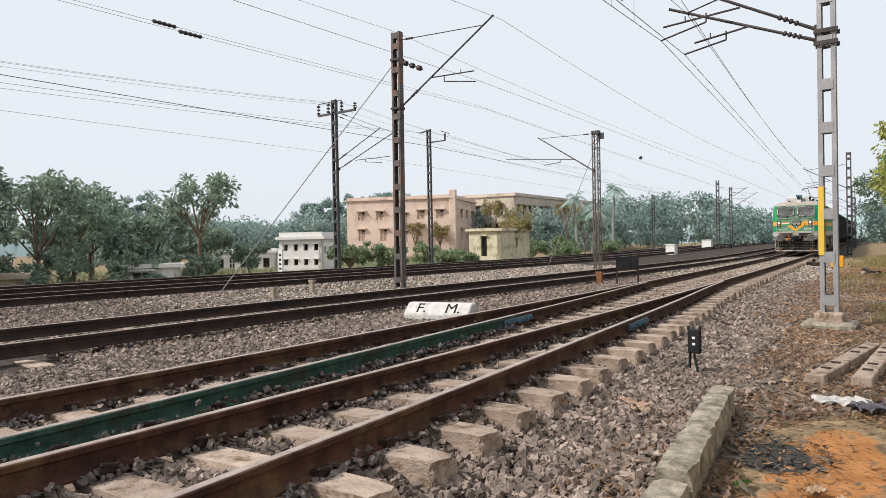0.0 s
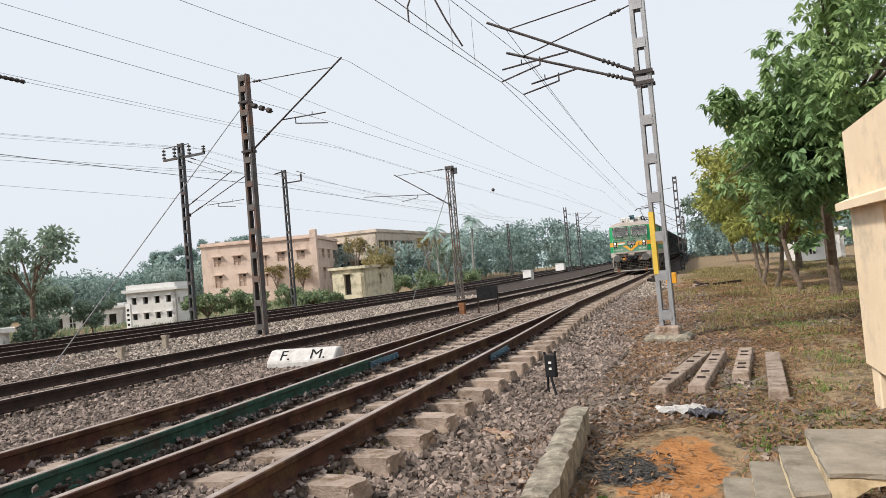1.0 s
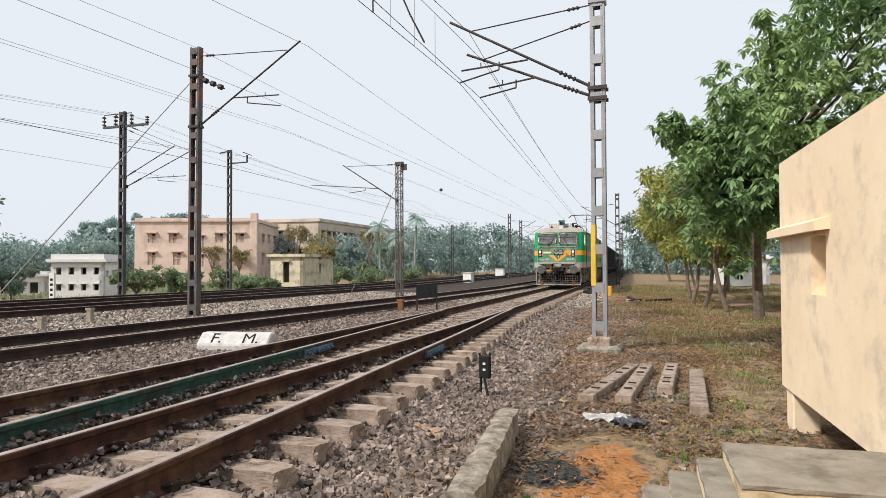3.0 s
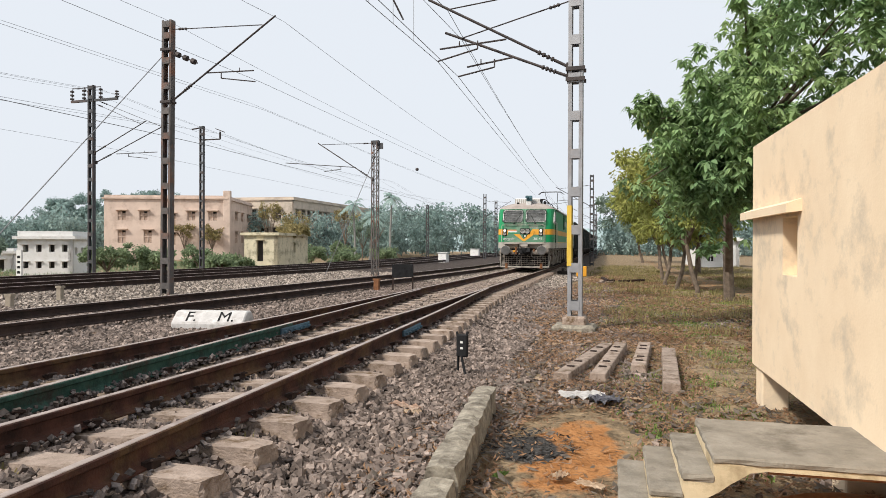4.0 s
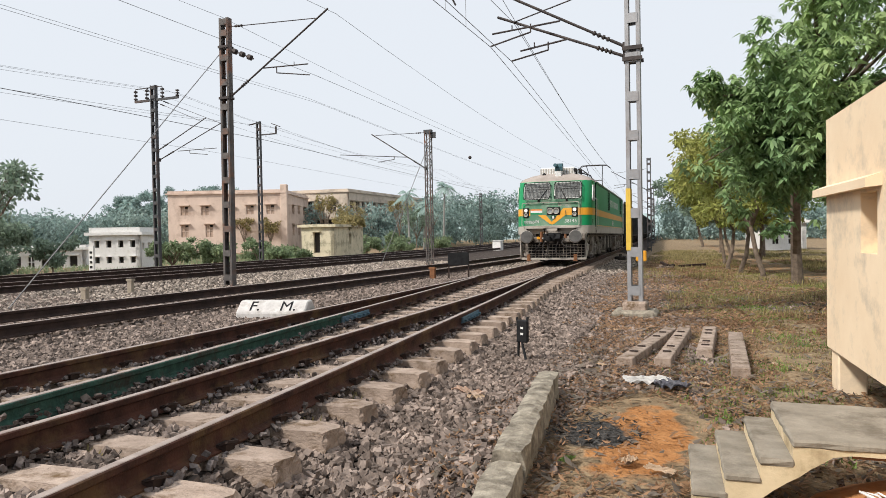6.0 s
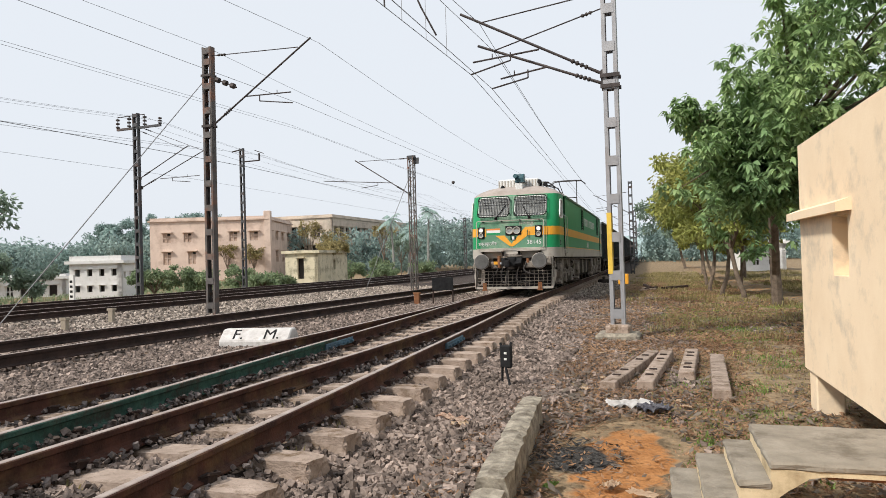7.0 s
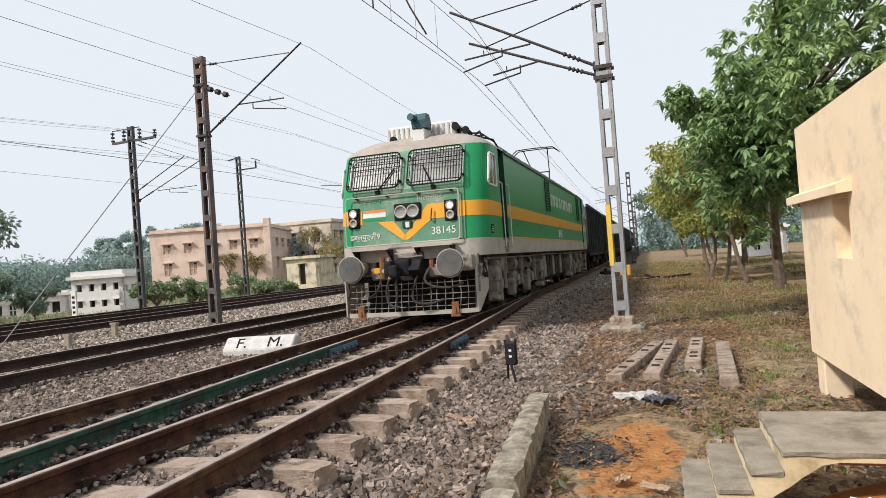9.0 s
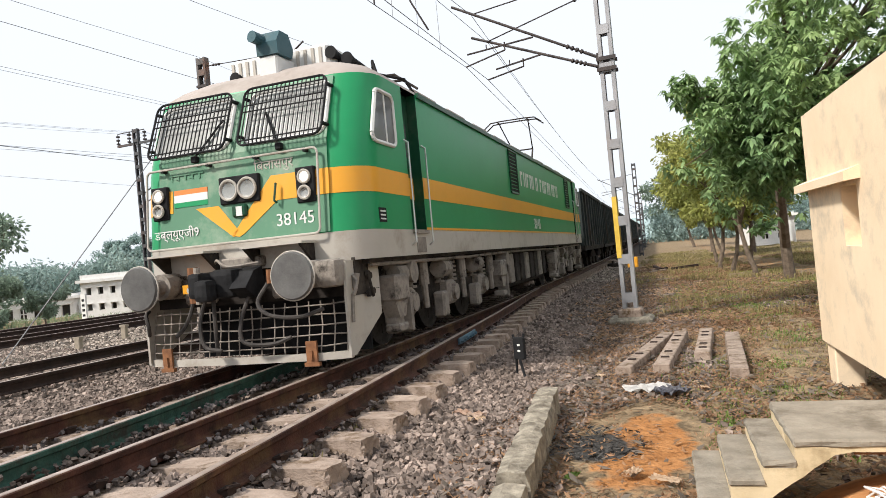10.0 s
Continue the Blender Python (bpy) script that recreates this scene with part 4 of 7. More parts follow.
    part("headstock", bm, M_UNDER, lo)
    for s in (-0.978, 0.978):
        for y0, dr in ((0.0, 1), (LENGTH, -1)):
            bm = bmesh.new()
            rod(bm, (s, y0 + dr * 0.03, 1.06), (s, y0 + dr * 0.07, 1.06), 0.255, 28, 0.24)
            rod(bm, (s, y0 + dr * 0.0, 1.06), (s, y0 + dr * 0.03, 1.06), 0.235, 28, 0.255)
            bf = part("buffer", bm, M_BUFFER, lo, "round worn steel buffer")
            bm = bmesh.new()
            ring_tube(bm, [(s + 0.25 * math.cos(t), y0 + dr * 0.035, 1.06 + 0.25 * math.sin(t)) for t in [2 * math.pi * i / 28 for i in range(28)]], 0.013, 5)
            part("buffer_rim", bm, M_LGREY, bf)
            bm = bmesh.new()
            rod(bm, (s, y0 + dr * 0.07, 1.06), (s, y0 + dr * 0.35, 1.06), 0.1, 14)
            rod(bm, (s, y0 + dr * 0.35, 1.06), (s, y0 + dr * 0.75, 1.06), 0.15, 16)
            bevel_box(bm, s - 0.24, s + 0.24, y0 + dr * 0.7 - 0.03, y0 + dr * 0.7 + 0.03, 0.9, 1.26, 0.01)
            part("buffer_stock", bm, M_UNDERLIGHT, bf)
    bm = bmesh.new()
    bevel_box(bm, -0.17, 0.15, 0.16, 0.5, 0.88, 1.2, 0.07, seg=2)
    prism(bm, [(0.12, 0.98), (0.3, 1.16), (0.46, 1.2), (0.5, 0.92), (0.3, 0.86)], "x", 0.13, 0.34)
    bevel_box(bm, -0.3, -0.14, -0.02, 0.3, 0.9, 1.18, 0.05, seg=2)
    bevel_box(bm, -0.2, -0.02, -0.06, 0.14, 0.86, 1.1, 0.06, seg=2)
    rod(bm, (0, 0.4, 1.05), (0, 0.9, 1.05), 0.13, 12)
    cu = part("coupler", bm, M_BLACK, lo, "black knuckle coupler")
    bm = bmesh.new()
    rod(bm, (-0.2, 0.04, 0.84), (-0.2, 0.04, 1.24), 0.035, 10)
    part("knuckle_pin", bm, M_UNDERLIGHT, cu)
    bm = bmesh.new()
    bevel_box(bm, -0.24, 0.3, 0.5, 0.72, 1.2, 1.32, 0.02)
    tube(bm, rounded_path([(-0.3, 0.5, 1.28), (-0.12, 0.3, 1.3), (0.05, 0.25, 1.22), (0.34, 0.4, 1.24)]), 0.016, 6)
    part("uncoupling_lever", bm, M_UNDERLIGHT, cu)
    bm = bmesh.new()
    rod(bm, (-0.32, 0.12, 1.0), (-0.32, 0.04, 1.0), 0.035, 10)
    part("hose_coupling", bm, M_CHROME, cu, "bright hose coupling head")
    for xs in (-0.62, 0.56):                                     # equipment boxes behind the buffers
        bm = bmesh.new()
        bevel_box(bm, xs - 0.16, xs + 0.2, 0.5, 0.7, 0.82, 1.06, 0.03)
        part("valve_box", bm, M_UNDERLIGHT, lo)
    for s in (-1, 1):
        bm = bmesh.new()
        bevel_box(bm, s * 1.2 - 0.13, s * 1.2 + 0.13, 0.3, 0.62, 0.9, 1.2, 0.07, seg=2)
        part("junction_box", bm, M_UNDERLIGHT, lo)
    for x0 in (-1.08, 0.18):                                     # bracket steps under the nose
        bm = bmesh.new()
        box(bm, x0, x0 + 0.78, 0.3, 0.72, 1.4, 1.425)
        part("nose_step", bm, M_LGREY, lo, "grey bracketed step plate")
        for xb in (x0 + 0.02, x0 + 0.72):
            bm = bmesh.new()
            prism(bm, [(0.32, 1.4), (0.7, 1.4), (0.7, 1.1)], "x", xb, xb + 0.03)
            part("step_bracket", bm, M_UNDER, lo)
    bm = bmesh.new()
    box(bm, -0.62, -0.4, 0.3, 0.6, 0.96, 1.06)
    part("coupling_box", bm, M_LYEL, lo, "orange coupling box")
    bm = bmesh.new()
    rod(bm, (-0.42, 0.25, 0.85), (-0.42, 0.25, 1.25), 0.06, 8)
    part("cock", bm, M_BROWNPLATE, lo)
    bm = bmesh.new()
    rod(bm, (0.55, 0.3, 1.0), (0.55, 0.3, 1.15), 0.05, 8)
    part("cock", bm, M_BROWNPLATE, lo)
    for pts in ([(-0.45, 0.3, 0.95), (-0.5, 0.26, 0.75), (-0.6, 0.27, 0.6), (-0.78, 0.33, 0.48)], [(-0.28, 0.25, 0.9), (-0.36, 0.22, 0.6), (-0.3, 0.2, 0.36), (-0.12, 0.24, 0.3)], [(0.5, 0.3, 1.0), (0.42, 0.2, 0.8), (0.58, 0.18, 0.66), (0.9, 0.24, 0.62), (1.1, 0.4, 0.68)], [(0.26, 0.3, 0.9), (0.16, 0.24, 0.6), (0.2, 0.22, 0.38), (0.5, 0.3, 0.34), (0.7, 0.36, 0.4)], [(-0.14, 0.2, 0.88), (-0.16, 0.22, 0.5), (-0.2, 0.28, 0.25)], [(-1.3, 0.5, 0.78), (-1.22, 0.36, 0.74), (-1.18, 0.34, 0.6), (-1.25, 0.42, 0.5)]):
        bm = bmesh.new()
        tube(bm, rounded_path(pts), 0.023, 7)
        part("air_hose", bm, M_HOSE, lo, "grey rubber brake hose")
    # cowcatcher: side plates, grid, bottom bar
    # Added black sheet behind the grid, standing in for the shade under the floor.
    bm = bmesh.new()
    box(bm, -1.2, 1.2, 1.3, 1.34, 0.1, 1.1)
    part("shade_sheet", bm, M_BLACK, lo)
    for s in (-1, 1):
        bm = bmesh.new()
        prism(bm, [(0.48, 0.14), (0.6, 0.14), (1.36, 0.52), (1.36, 1.17), (0.52, 1.17), (0.48, 0.8)], "x", s * 1.33 - 0.015, s * 1.33 + 0.015)
        cp = part("side_plate", bm, M_LGREY, lo, "dusty grey skirt plate with valve gear")
        bm = bmesh.new()
        for z, y in ((1.0, 0.96), (0.98, 1.0), (0.78, 0.95), (0.8, 1.06)):
            rod(bm, (s * 1.37, y, z), (s * 1.41, y, z), 0.04, 10)
        tube(bm, [(s * 1.38, 0.98, 1.02), (s * 1.42, 0.96, 0.86), (s * 1.42, 1.0, 0.74)], 0.018)
        part("valve", bm, M_UNDER, cp)
        bm = bmesh.new()
        tube(bm, rounded_path([(s * 1.36, 0.64, 1.0), (s * 1.42, 0.6, 0.93), (s * 1.4, 0.56, 0.8), (s * 1.36, 0.6, 0.78), (s * 1.37, 0.54, 0.5)]), 0.018, 6)
        rod(bm, (s * 1.36, 0.66, 0.86), (s * 1.4, 0.66, 1.02), 0.035, 8)
        part("angle_cock", bm, M_UNDERLIGHT, cp)
        bm = bmesh.new()
        box(bm, s * 1.345 - 0.004, s * 1.345 + 0.004, 0.62, 1.34, 0.818, 0.824)
        part("plate_seam", bm, M_UNDER, cp)
    bm = bmesh.new()
    bottom = [(-1.33, 0.52), (-1.02, 0.42), (0, 0.36), (1.02, 0.42), (1.33, 0.52)]
    for (xa, ya), (xb, yb) in zip(bottom, bottom[1:]):
        v = [(xa, ya, 0.12), (xb, yb, 0.12), (xb, yb + 0.05, 0.12), (xa, ya + 0.05, 0.12)]
        loft(bm, [v, [(x, y, 0.2) for x, y, z in v]])
    bmesh.ops.recalc_face_normals(bm, faces=bm.faces[:])
    part("cowcatcher_bar", bm, M_LGREY, lo, "grey cowcatcher bottom bar")

    def cow(x):
        return 0.38 + 0.06 * abs(x) / 1.05 if abs(x) < 1.05 else 0.44 + (abs(x) - 1.05) * 0.35

    bend_rnd = random.Random(8)
    grid = None
    for z in (0.72, 0.28, 0.39, 0.5, 0.61):
        bm = bmesh.new()
        pts = [(x, cow(x) + 0.1 * (z - 0.22) / 0.6, z + bend_rnd.uniform(-0.012, 0.012)) for x in (-1.33, -1.05, -0.5, 0, 0.5, 1.05, 1.33)]
        tube(bm, pts, 0.009, 5)
        if grid is None:
            grid = part("cowcatcher_grid", bm, M_UNDERLIGHT, lo, "bent wire cowcatcher grid")
        else:
            part("grid_bar", bm, M_UNDERLIGHT, grid)
    for i in range(19):
        x = -1.28 + 2.56 * i / 18
        bm = bmesh.new()
        tube(bm, [(x, cow(x), 0.17), (x + bend_rnd.uniform(-0.03, 0.03), cow(x) + 0.05, 0.5), (x, cow(x) + 0.09, 0.76)], 0.008, 5)
        part("grid_bar", bm, M_UNDERLIGHT, grid)
    for x in (-0.98, 0.92):
        bm = bmesh.new()
        box(bm, x - 0.065, x + 0.065, 0.37, 0.4, 0.07, 0.34)
        box(bm, x - 0.09, x + 0.09, 0.36, 0.41, 0.07, 0.11)
        box(bm, x - 0.015, x + 0.015, 0.35, 0.37, 0.14, 0.24)
        part("rail_guard", bm, M_BROWNPLATE, lo, "rusty brown rail guard plate")
    # bogies: frames, boxes, springs, brake gear
    for yc in (4.28, 16.28):
        for s in (-1, 1):
            bm = bmesh.new()
            prism(bm, [(yc - 2.9, 0.62), (yc - 2.6, 0.5), (yc + 2.6, 0.5), (yc + 2.9, 0.62), (yc + 2.7, 0.8), (yc + 1.2, 0.74), (yc + 0.9, 0.95), (yc - 0.9, 0.95), (yc - 1.2, 0.74), (yc - 2.7, 0.8)], "x", s * 1.08 - 0.08, s * 1.08 + 0.08)
            part("bogie_frame", bm, M_UNDER, lo)
            for k in (-1.85, 0, 1.85):
                bm = bmesh.new()
                bevel_box(bm, s * 1.2 - 0.12, s * 1.2 + 0.12, yc + k - 0.2, yc + k + 0.2, 0.36, 0.74, 0.05)
                rod(bm, (s * 1.2, yc + k, 0.55), (s * 1.38, yc + k, 0.55), 0.13, 14)
                part("axle_box", bm, M_UNDERLIGHT, lo)
                for dy in (-0.32, 0.32):
                    bm = bmesh.new()
                    for q in range(5):
                        rod(bm, (s * 1.18, yc + k + dy, 0.72 + 0.07 * q), (s * 1.18, yc + k + dy, 0.755 + 0.07 * q), 0.1, 12)
                    rod(bm, (s * 1.18, yc + k + dy, 0.72), (s * 1.18, yc + k + dy, 1.04), 0.05, 8)
                    part("spring", bm, M_UNDERLIGHT, lo)
                bm = bmesh.new()
                rod(bm, (s * 1.32, yc + k + 0.55, 0.42), (s * 1.32, yc + k + 0.5, 1.1), 0.05, 8)
                rod(bm, (s * 1.32, yc + k + 0.53, 0.75), (s * 1.32, yc + k + 0.5, 1.12), 0.075, 10)
                part("damper", bm, M_UNDERLIGHT, lo)
                bm = bmesh.new()
                bevel_box(bm, s * 1.3 - 0.08, s * 1.3 + 0.1, yc + k - 0.75, yc + k - 0.5, 0.22, 0.6, 0.03)
                part("brake_unit", bm, M_UNDERLIGHT, lo)
                bm = bmesh.new()
                rod(bm, (s * 1.3, yc + k - 0.62, 0.95), (s * 1.3, yc + k - 0.3, 0.95), 0.14, 12)
                part("brake_cylinder", bm, M_UNDERLIGHT, lo)
            for k in (-2.5, 2.95):
                bm = bmesh.new()
                bevel_box(bm, s * 1.34 - 0.14, s * 1.34 + 0.14, yc + k - 0.22, yc + k + 0.22, 0.62, 0.95, 0.03)
                prism(bm, [(yc + k - 0.2, 0.62), (yc + k + 0.2, 0.62), (yc + k + 0.1, 0.42), (yc + k - 0.1, 0.42)], "x", s * 1.34 - 0.1, s * 1.34 + 0.1)
                bevel_box(bm, s * 1.34 - 0.1, s * 1.34 + 0.12, yc + k - 0.14, yc + k + 0.14, 0.24, 0.34, 0.02)
                part("sand_box", bm, M_UNDERLIGHT, lo, "dusty grey sand box")
                bm = bmesh.new()
                bevel_box(bm, s * 1.34 - 0.12, s * 1.34 + 0.12, yc + k + 0.28, yc + k + 0.34, 0.2, 0.7, 0.02)
                rod(bm, (s * 1.2, yc + k + 0.5, 0.96), (s * 1.45, yc + k + 0.5, 0.96), 0.15, 12)
                part("foot_step", bm, M_UNDERLIGHT, lo)
    bm = bmesh.new()
    bevel_box(bm, -1.3, 1.3, 8.0, 12.6, 0.32, 1.12, 0.06)
    tk = part("transformer_tank", bm, M_UNDER, lo)
    for i in range(8):
        bm = bmesh.new()
        bevel_box(bm, 1.3, 1.38, 8.15 + 0.56 * i, 8.55 + 0.56 * i, 0.42, 1.05, 0.02)
        part("cooler_panel", bm, M_UNDERLIGHT if i % 3 == 0 else M_UNDER, tk)
    for s in (-1, 1):
        bm = bmesh.new()
        tube(bm, [(s * 1.42, 1.0, 1.1), (s * 1.42, 5, 1.08), (s * 1.42, 8, 1.1), (s * 1.42, 14, 1.06), (s * 1.42, 19.5, 1.1)], 0.025)
        part("air_pipe", bm, M_UNDERLIGHT, lo)
    return lo


def wheelset(parent, y, r):
    """A pair of wheels on an axle; its origin is the axle's middle."""
    bm = bmesh.new()
    for s in (-1, 1):
        x = s * 0.80
        rod(bm, (x - 0.065, 0, 0), (x + 0.065, 0, 0), r, 28)
        rod(bm, (x - s * 0.1, 0, 0), (x - s * 0.065, 0, 0), r + 0.028, 28)
        for i in range(6):
            t = 2 * math.pi * i / 6
            box(bm, x + s * 0.066 - 0.008, x + s * 0.066 + 0.008, r * 0.6 * math.cos(t) - 0.06, r * 0.6 * math.cos(t) + 0.06, r * 0.6 * math.sin(t) - 0.06, r * 0.6 * math.sin(t) + 0.06)
    rod(bm, (-0.85, 0, 0), (0.85, 0, 0), 0.09, 12)
    w = part("wheelset", bm, M_UNDER, parent, "steel wheels on an axle")
    w.matrix_basis = pose(0, y, r)
    return w


loco = build_loco()
LOCO_WHEELS = [(wheelset(loco, yc + k, 0.546), yc + k) for yc in (4.28, 16.28) for k in (-1.85, 0, 1.85)]
WAGON_LENGTH = 10.7


def build_wagon():
    w = thing("goods_wagon", Matrix(), "dark rusty high-sided open goods wagon", "wagon", "wagons of the train")
    bm = bmesh.new()
    for s in (-1, 1):
        box(bm, s * 1.5 - 0.03, s * 1.5 + 0.03, 0.5, 10.2, 1.05, 3.2)
    box(bm, -1.47, 1.47, 0.5, 0.56, 1.05, 3.2)
    box(bm, -1.47, 1.47, 10.14, 10.2, 1.05, 3.2)
    box(bm, -1.47, 1.47, 0.56, 10.14, 1.05, 1.15)
    part("body", bm, M_WAGON, w)
    for s in (-1, 1):
        for i in range(9):
            bm = bmesh.new()
            y = 0.6 + 1.17 * i
            box(bm, s * 1.565 - 0.035, s * 1.565 + 0.035, y, y + 0.12, 1.0, 3.2)
            part("side_post", bm, M_WAGON, w)
        bm = bmesh.new()
        box(bm, s * 1.56 - 0.05, s * 1.56 + 0.05, 0.45, 10.25, 3.2, 3.32)
        part("top_rail", bm, M_WAGON, w)
        bm = bmesh.new()
        box(bm, s * 1.5 - 0.06, s * 1.5 + 0.06, 0.4, 10.3, 0.85, 1.05)
        part("sole_bar", bm, M_UNDER, w)
    bm = bmesh.new()
    v = [(x, y, 2.95 + 0.35 * math.sin(y * 1.5) * (1 - abs(x) / 1.5) + 0.1 * noise.noise(Vector((x * 3, y * 3, 0)))) for y in [0.56 + 0.48 * i for i in range(21)] for x in [-1.47 + 0.49 * k for k in range(7)]]
    vs = [bm.verts.new(p) for p in v]
    for i in range(20):
        for k in range(6):
            bm.faces.new((vs[i * 7 + k], vs[i * 7 + k + 1], vs[i * 7 + k + 8], vs[i * 7 + k + 7]))
    part("load", bm, M_BLACK, w, "heaped dark load")
    bm = bmesh.new()
    box(bm, -0.12, 0.12, -0.02, 10.72, 0.95, 1.2)
    part("draw_gear", bm, M_UNDER, w)
    for yc in (1.9, 8.8):
        for s in (-1, 1):
            bm = bmesh.new()
            prism(bm, [(yc - 1.25, 0.45), (yc + 1.25, 0.45), (yc + 1.2, 0.62), (yc + 0.5, 0.8), (yc - 0.5, 0.8), (yc - 1.2, 0.62)], "x", s * 1.05 - 0.06, s * 1.05 + 0.06)
            part("bogie", bm, M_UNDER, w)
    return w


def all_wheels(w):
    return [(wheelset(w, yc + k, 0.5), yc + k) for yc in (1.9, 8.8) for k in (-1.0, 1.0)]


wagon = build_wagon()
all_wheels(wagon)
WAGONS = [wagon] + [copy_thing(wagon, Matrix()) for i in range(9)]

# seconds and y of the locomotive's buffers
TRAIN_TIMES = [(0.0, 53.0), (4.5, 34.05), (7.5, 19.25), (9.0, 11.4), (10.0, 5.8)]
SPEED = np.polyfit([p[0] for p in TRAIN_TIMES], [p[1] for p in TRAIN_TIMES], 3)


def train_y(t):
    return float(np.polyval(SPEED, t))


def on_line(y, front_pivot, pivots, lean=0.0):
    """The pose of a vehicle whose front stands at y and whose two pivots keep to the line."""
    ya, yb = y + front_pivot, y + front_pivot + pivots
    a_ = Vector((line_train(ya) - 0.08 - lean, ya, RAIL_TOP + fall(ya)))
    b_ = Vector((line_train(yb) - 0.08, yb, RAIL_TOP + fall(yb)))
    u = (b_ - a_).normalized()
    o = a_ - u * front_pivot
    return pose(*o, math.degrees(math.asin(u.z)), 0, -math.degrees(math.atan2(u.x, u.y)))


def motions():
    times = [0.5 * i for i in range(21)]
    walk(loco, [(t, on_line(train_y(t), 4.28, 12.0, 0.12)) for t in times])
    for i, w in enumerate(WAGONS):
        walk(w, [(t, on_line(train_y(t) + LENGTH + WAGON_LENGTH * i, 1.9, 6.9)) for t in times])
    for r, sets in ((0.546, LOCO_WHEELS),):
        for w, y in sets:
            rows = []
            for k in range(101):
                t = 0.1 * k
                rows.append((t, pose(0, y, r, math.degrees((53.0 - train_y(t)) / r), 0, 0)))
            walk(w, rows)
    for w in WAGONS[:3]:
        for c in w.children:
            if c.name.startswith("wheelset"):
                y = c.matrix_basis.translation.y
                walk(c, [(0.1 * k, pose(0, y, 0.5, math.degrees((53.0 - train_y(0.1 * k)) / 0.5), 0, 0)) for k in range(101)])


# ---- overhead line masts and wires ----
def batten_mast(x, y, z0, h, lean=0.0, w=0.27, steel=None, label="", foot=True, turn=0.0, yellow=None, group="masts beside the tracks"):
    """A mast of two channels tied by batten plates. lean: degrees to the side."""
    steel = steel or M_GALV
    mt = thing("mast", pose(x, y, z0, 0, lean, turn), label, "mast", group)
    for s in (-1, 1):
        bm = bmesh.new()
        e_ = s * w / 2
        prism(bm, [(e_, -0.096), (e_, 0.096), (e_ - s * 0.07, 0.096), (e_ - s * 0.07, 0.084), (e_ - s * 0.012, 0.084), (e_ - s * 0.012, -0.084), (e_ - s * 0.07, -0.084), (e_ - s * 0.07, -0.096)], "z", 0, h)
        part("channel", bm, steel, mt)
    n = int(h / 0.72)
    for i in range(n + 1):
        z = min(0.3 + 0.72 * i, h - 0.12)
        for q in (-0.101, 0.101):
            bm = bmesh.new()
            box(bm, -w / 2 + 0.04, w / 2 - 0.04, q - 0.005, q + 0.005, z - 0.09, z + 0.09)
            part("batten_plate", bm, steel, mt)
    if yellow:
        bm = bmesh.new()
        box(bm, -w / 2 - 0.012, -w / 2 + 0.074, -0.11, 0.11, yellow[0], yellow[1])
        part("painted_band", bm, M_YELLOWBAND, mt, "yellow painted band")
    if foot:
        bm = bmesh.new()
        bevel_box(bm, -0.22, 0.22, -0.22, 0.22, -0.3, 0.1, 0.03)
        part("concrete_foot", bm, M_SLEEPER, mt)
    return mt


def lattice_mast(x, y, z0, h, w=0.24, label="", steel=None):
    mt = thing("mast", pose(x, y, z0), label, "mast", "masts beside the tracks")
    steel = steel or M_MASTDARK
    for sx in (-1, 1):
        for sy in (-1, 1):
            bm = bmesh.new()
            box(bm, sx * w / 2 - 0.022, sx * w / 2 + 0.022, sy * w / 2 - 0.022, sy * w / 2 + 0.022, 0, h)
            part("leg", bm, steel, mt)
    bm = bmesh.new()
    n = int(h / 0.3)
    for i in range(n):
        z = i * h / n
        s = 1 if i % 2 else -1
        for q in (-1, 1):
            rod(bm, (-s * w / 2, q * w / 2, z), (s * w / 2, q * w / 2, z + h / n), 0.014, 4)
            rod(bm, (q * w / 2, -s * w / 2, z), (q * w / 2, s * w / 2, z + h / n), 0.014, 4)
    tagged(part("lacing", bm, steel, mt), kind="stuff")
    return mt


def insulator(bm, p, q, r=0.055, n=6):
    p, q = Vector(p), Vector(q)
    rod(bm, p, q, 0.022, 6)
    for i in range(n):
        a_ = p.lerp(q, (i + 0.3) / n)
        b_ = p.lerp(q, (i + 0.7) / n)
        rod(bm, a_, b_, r, 10)


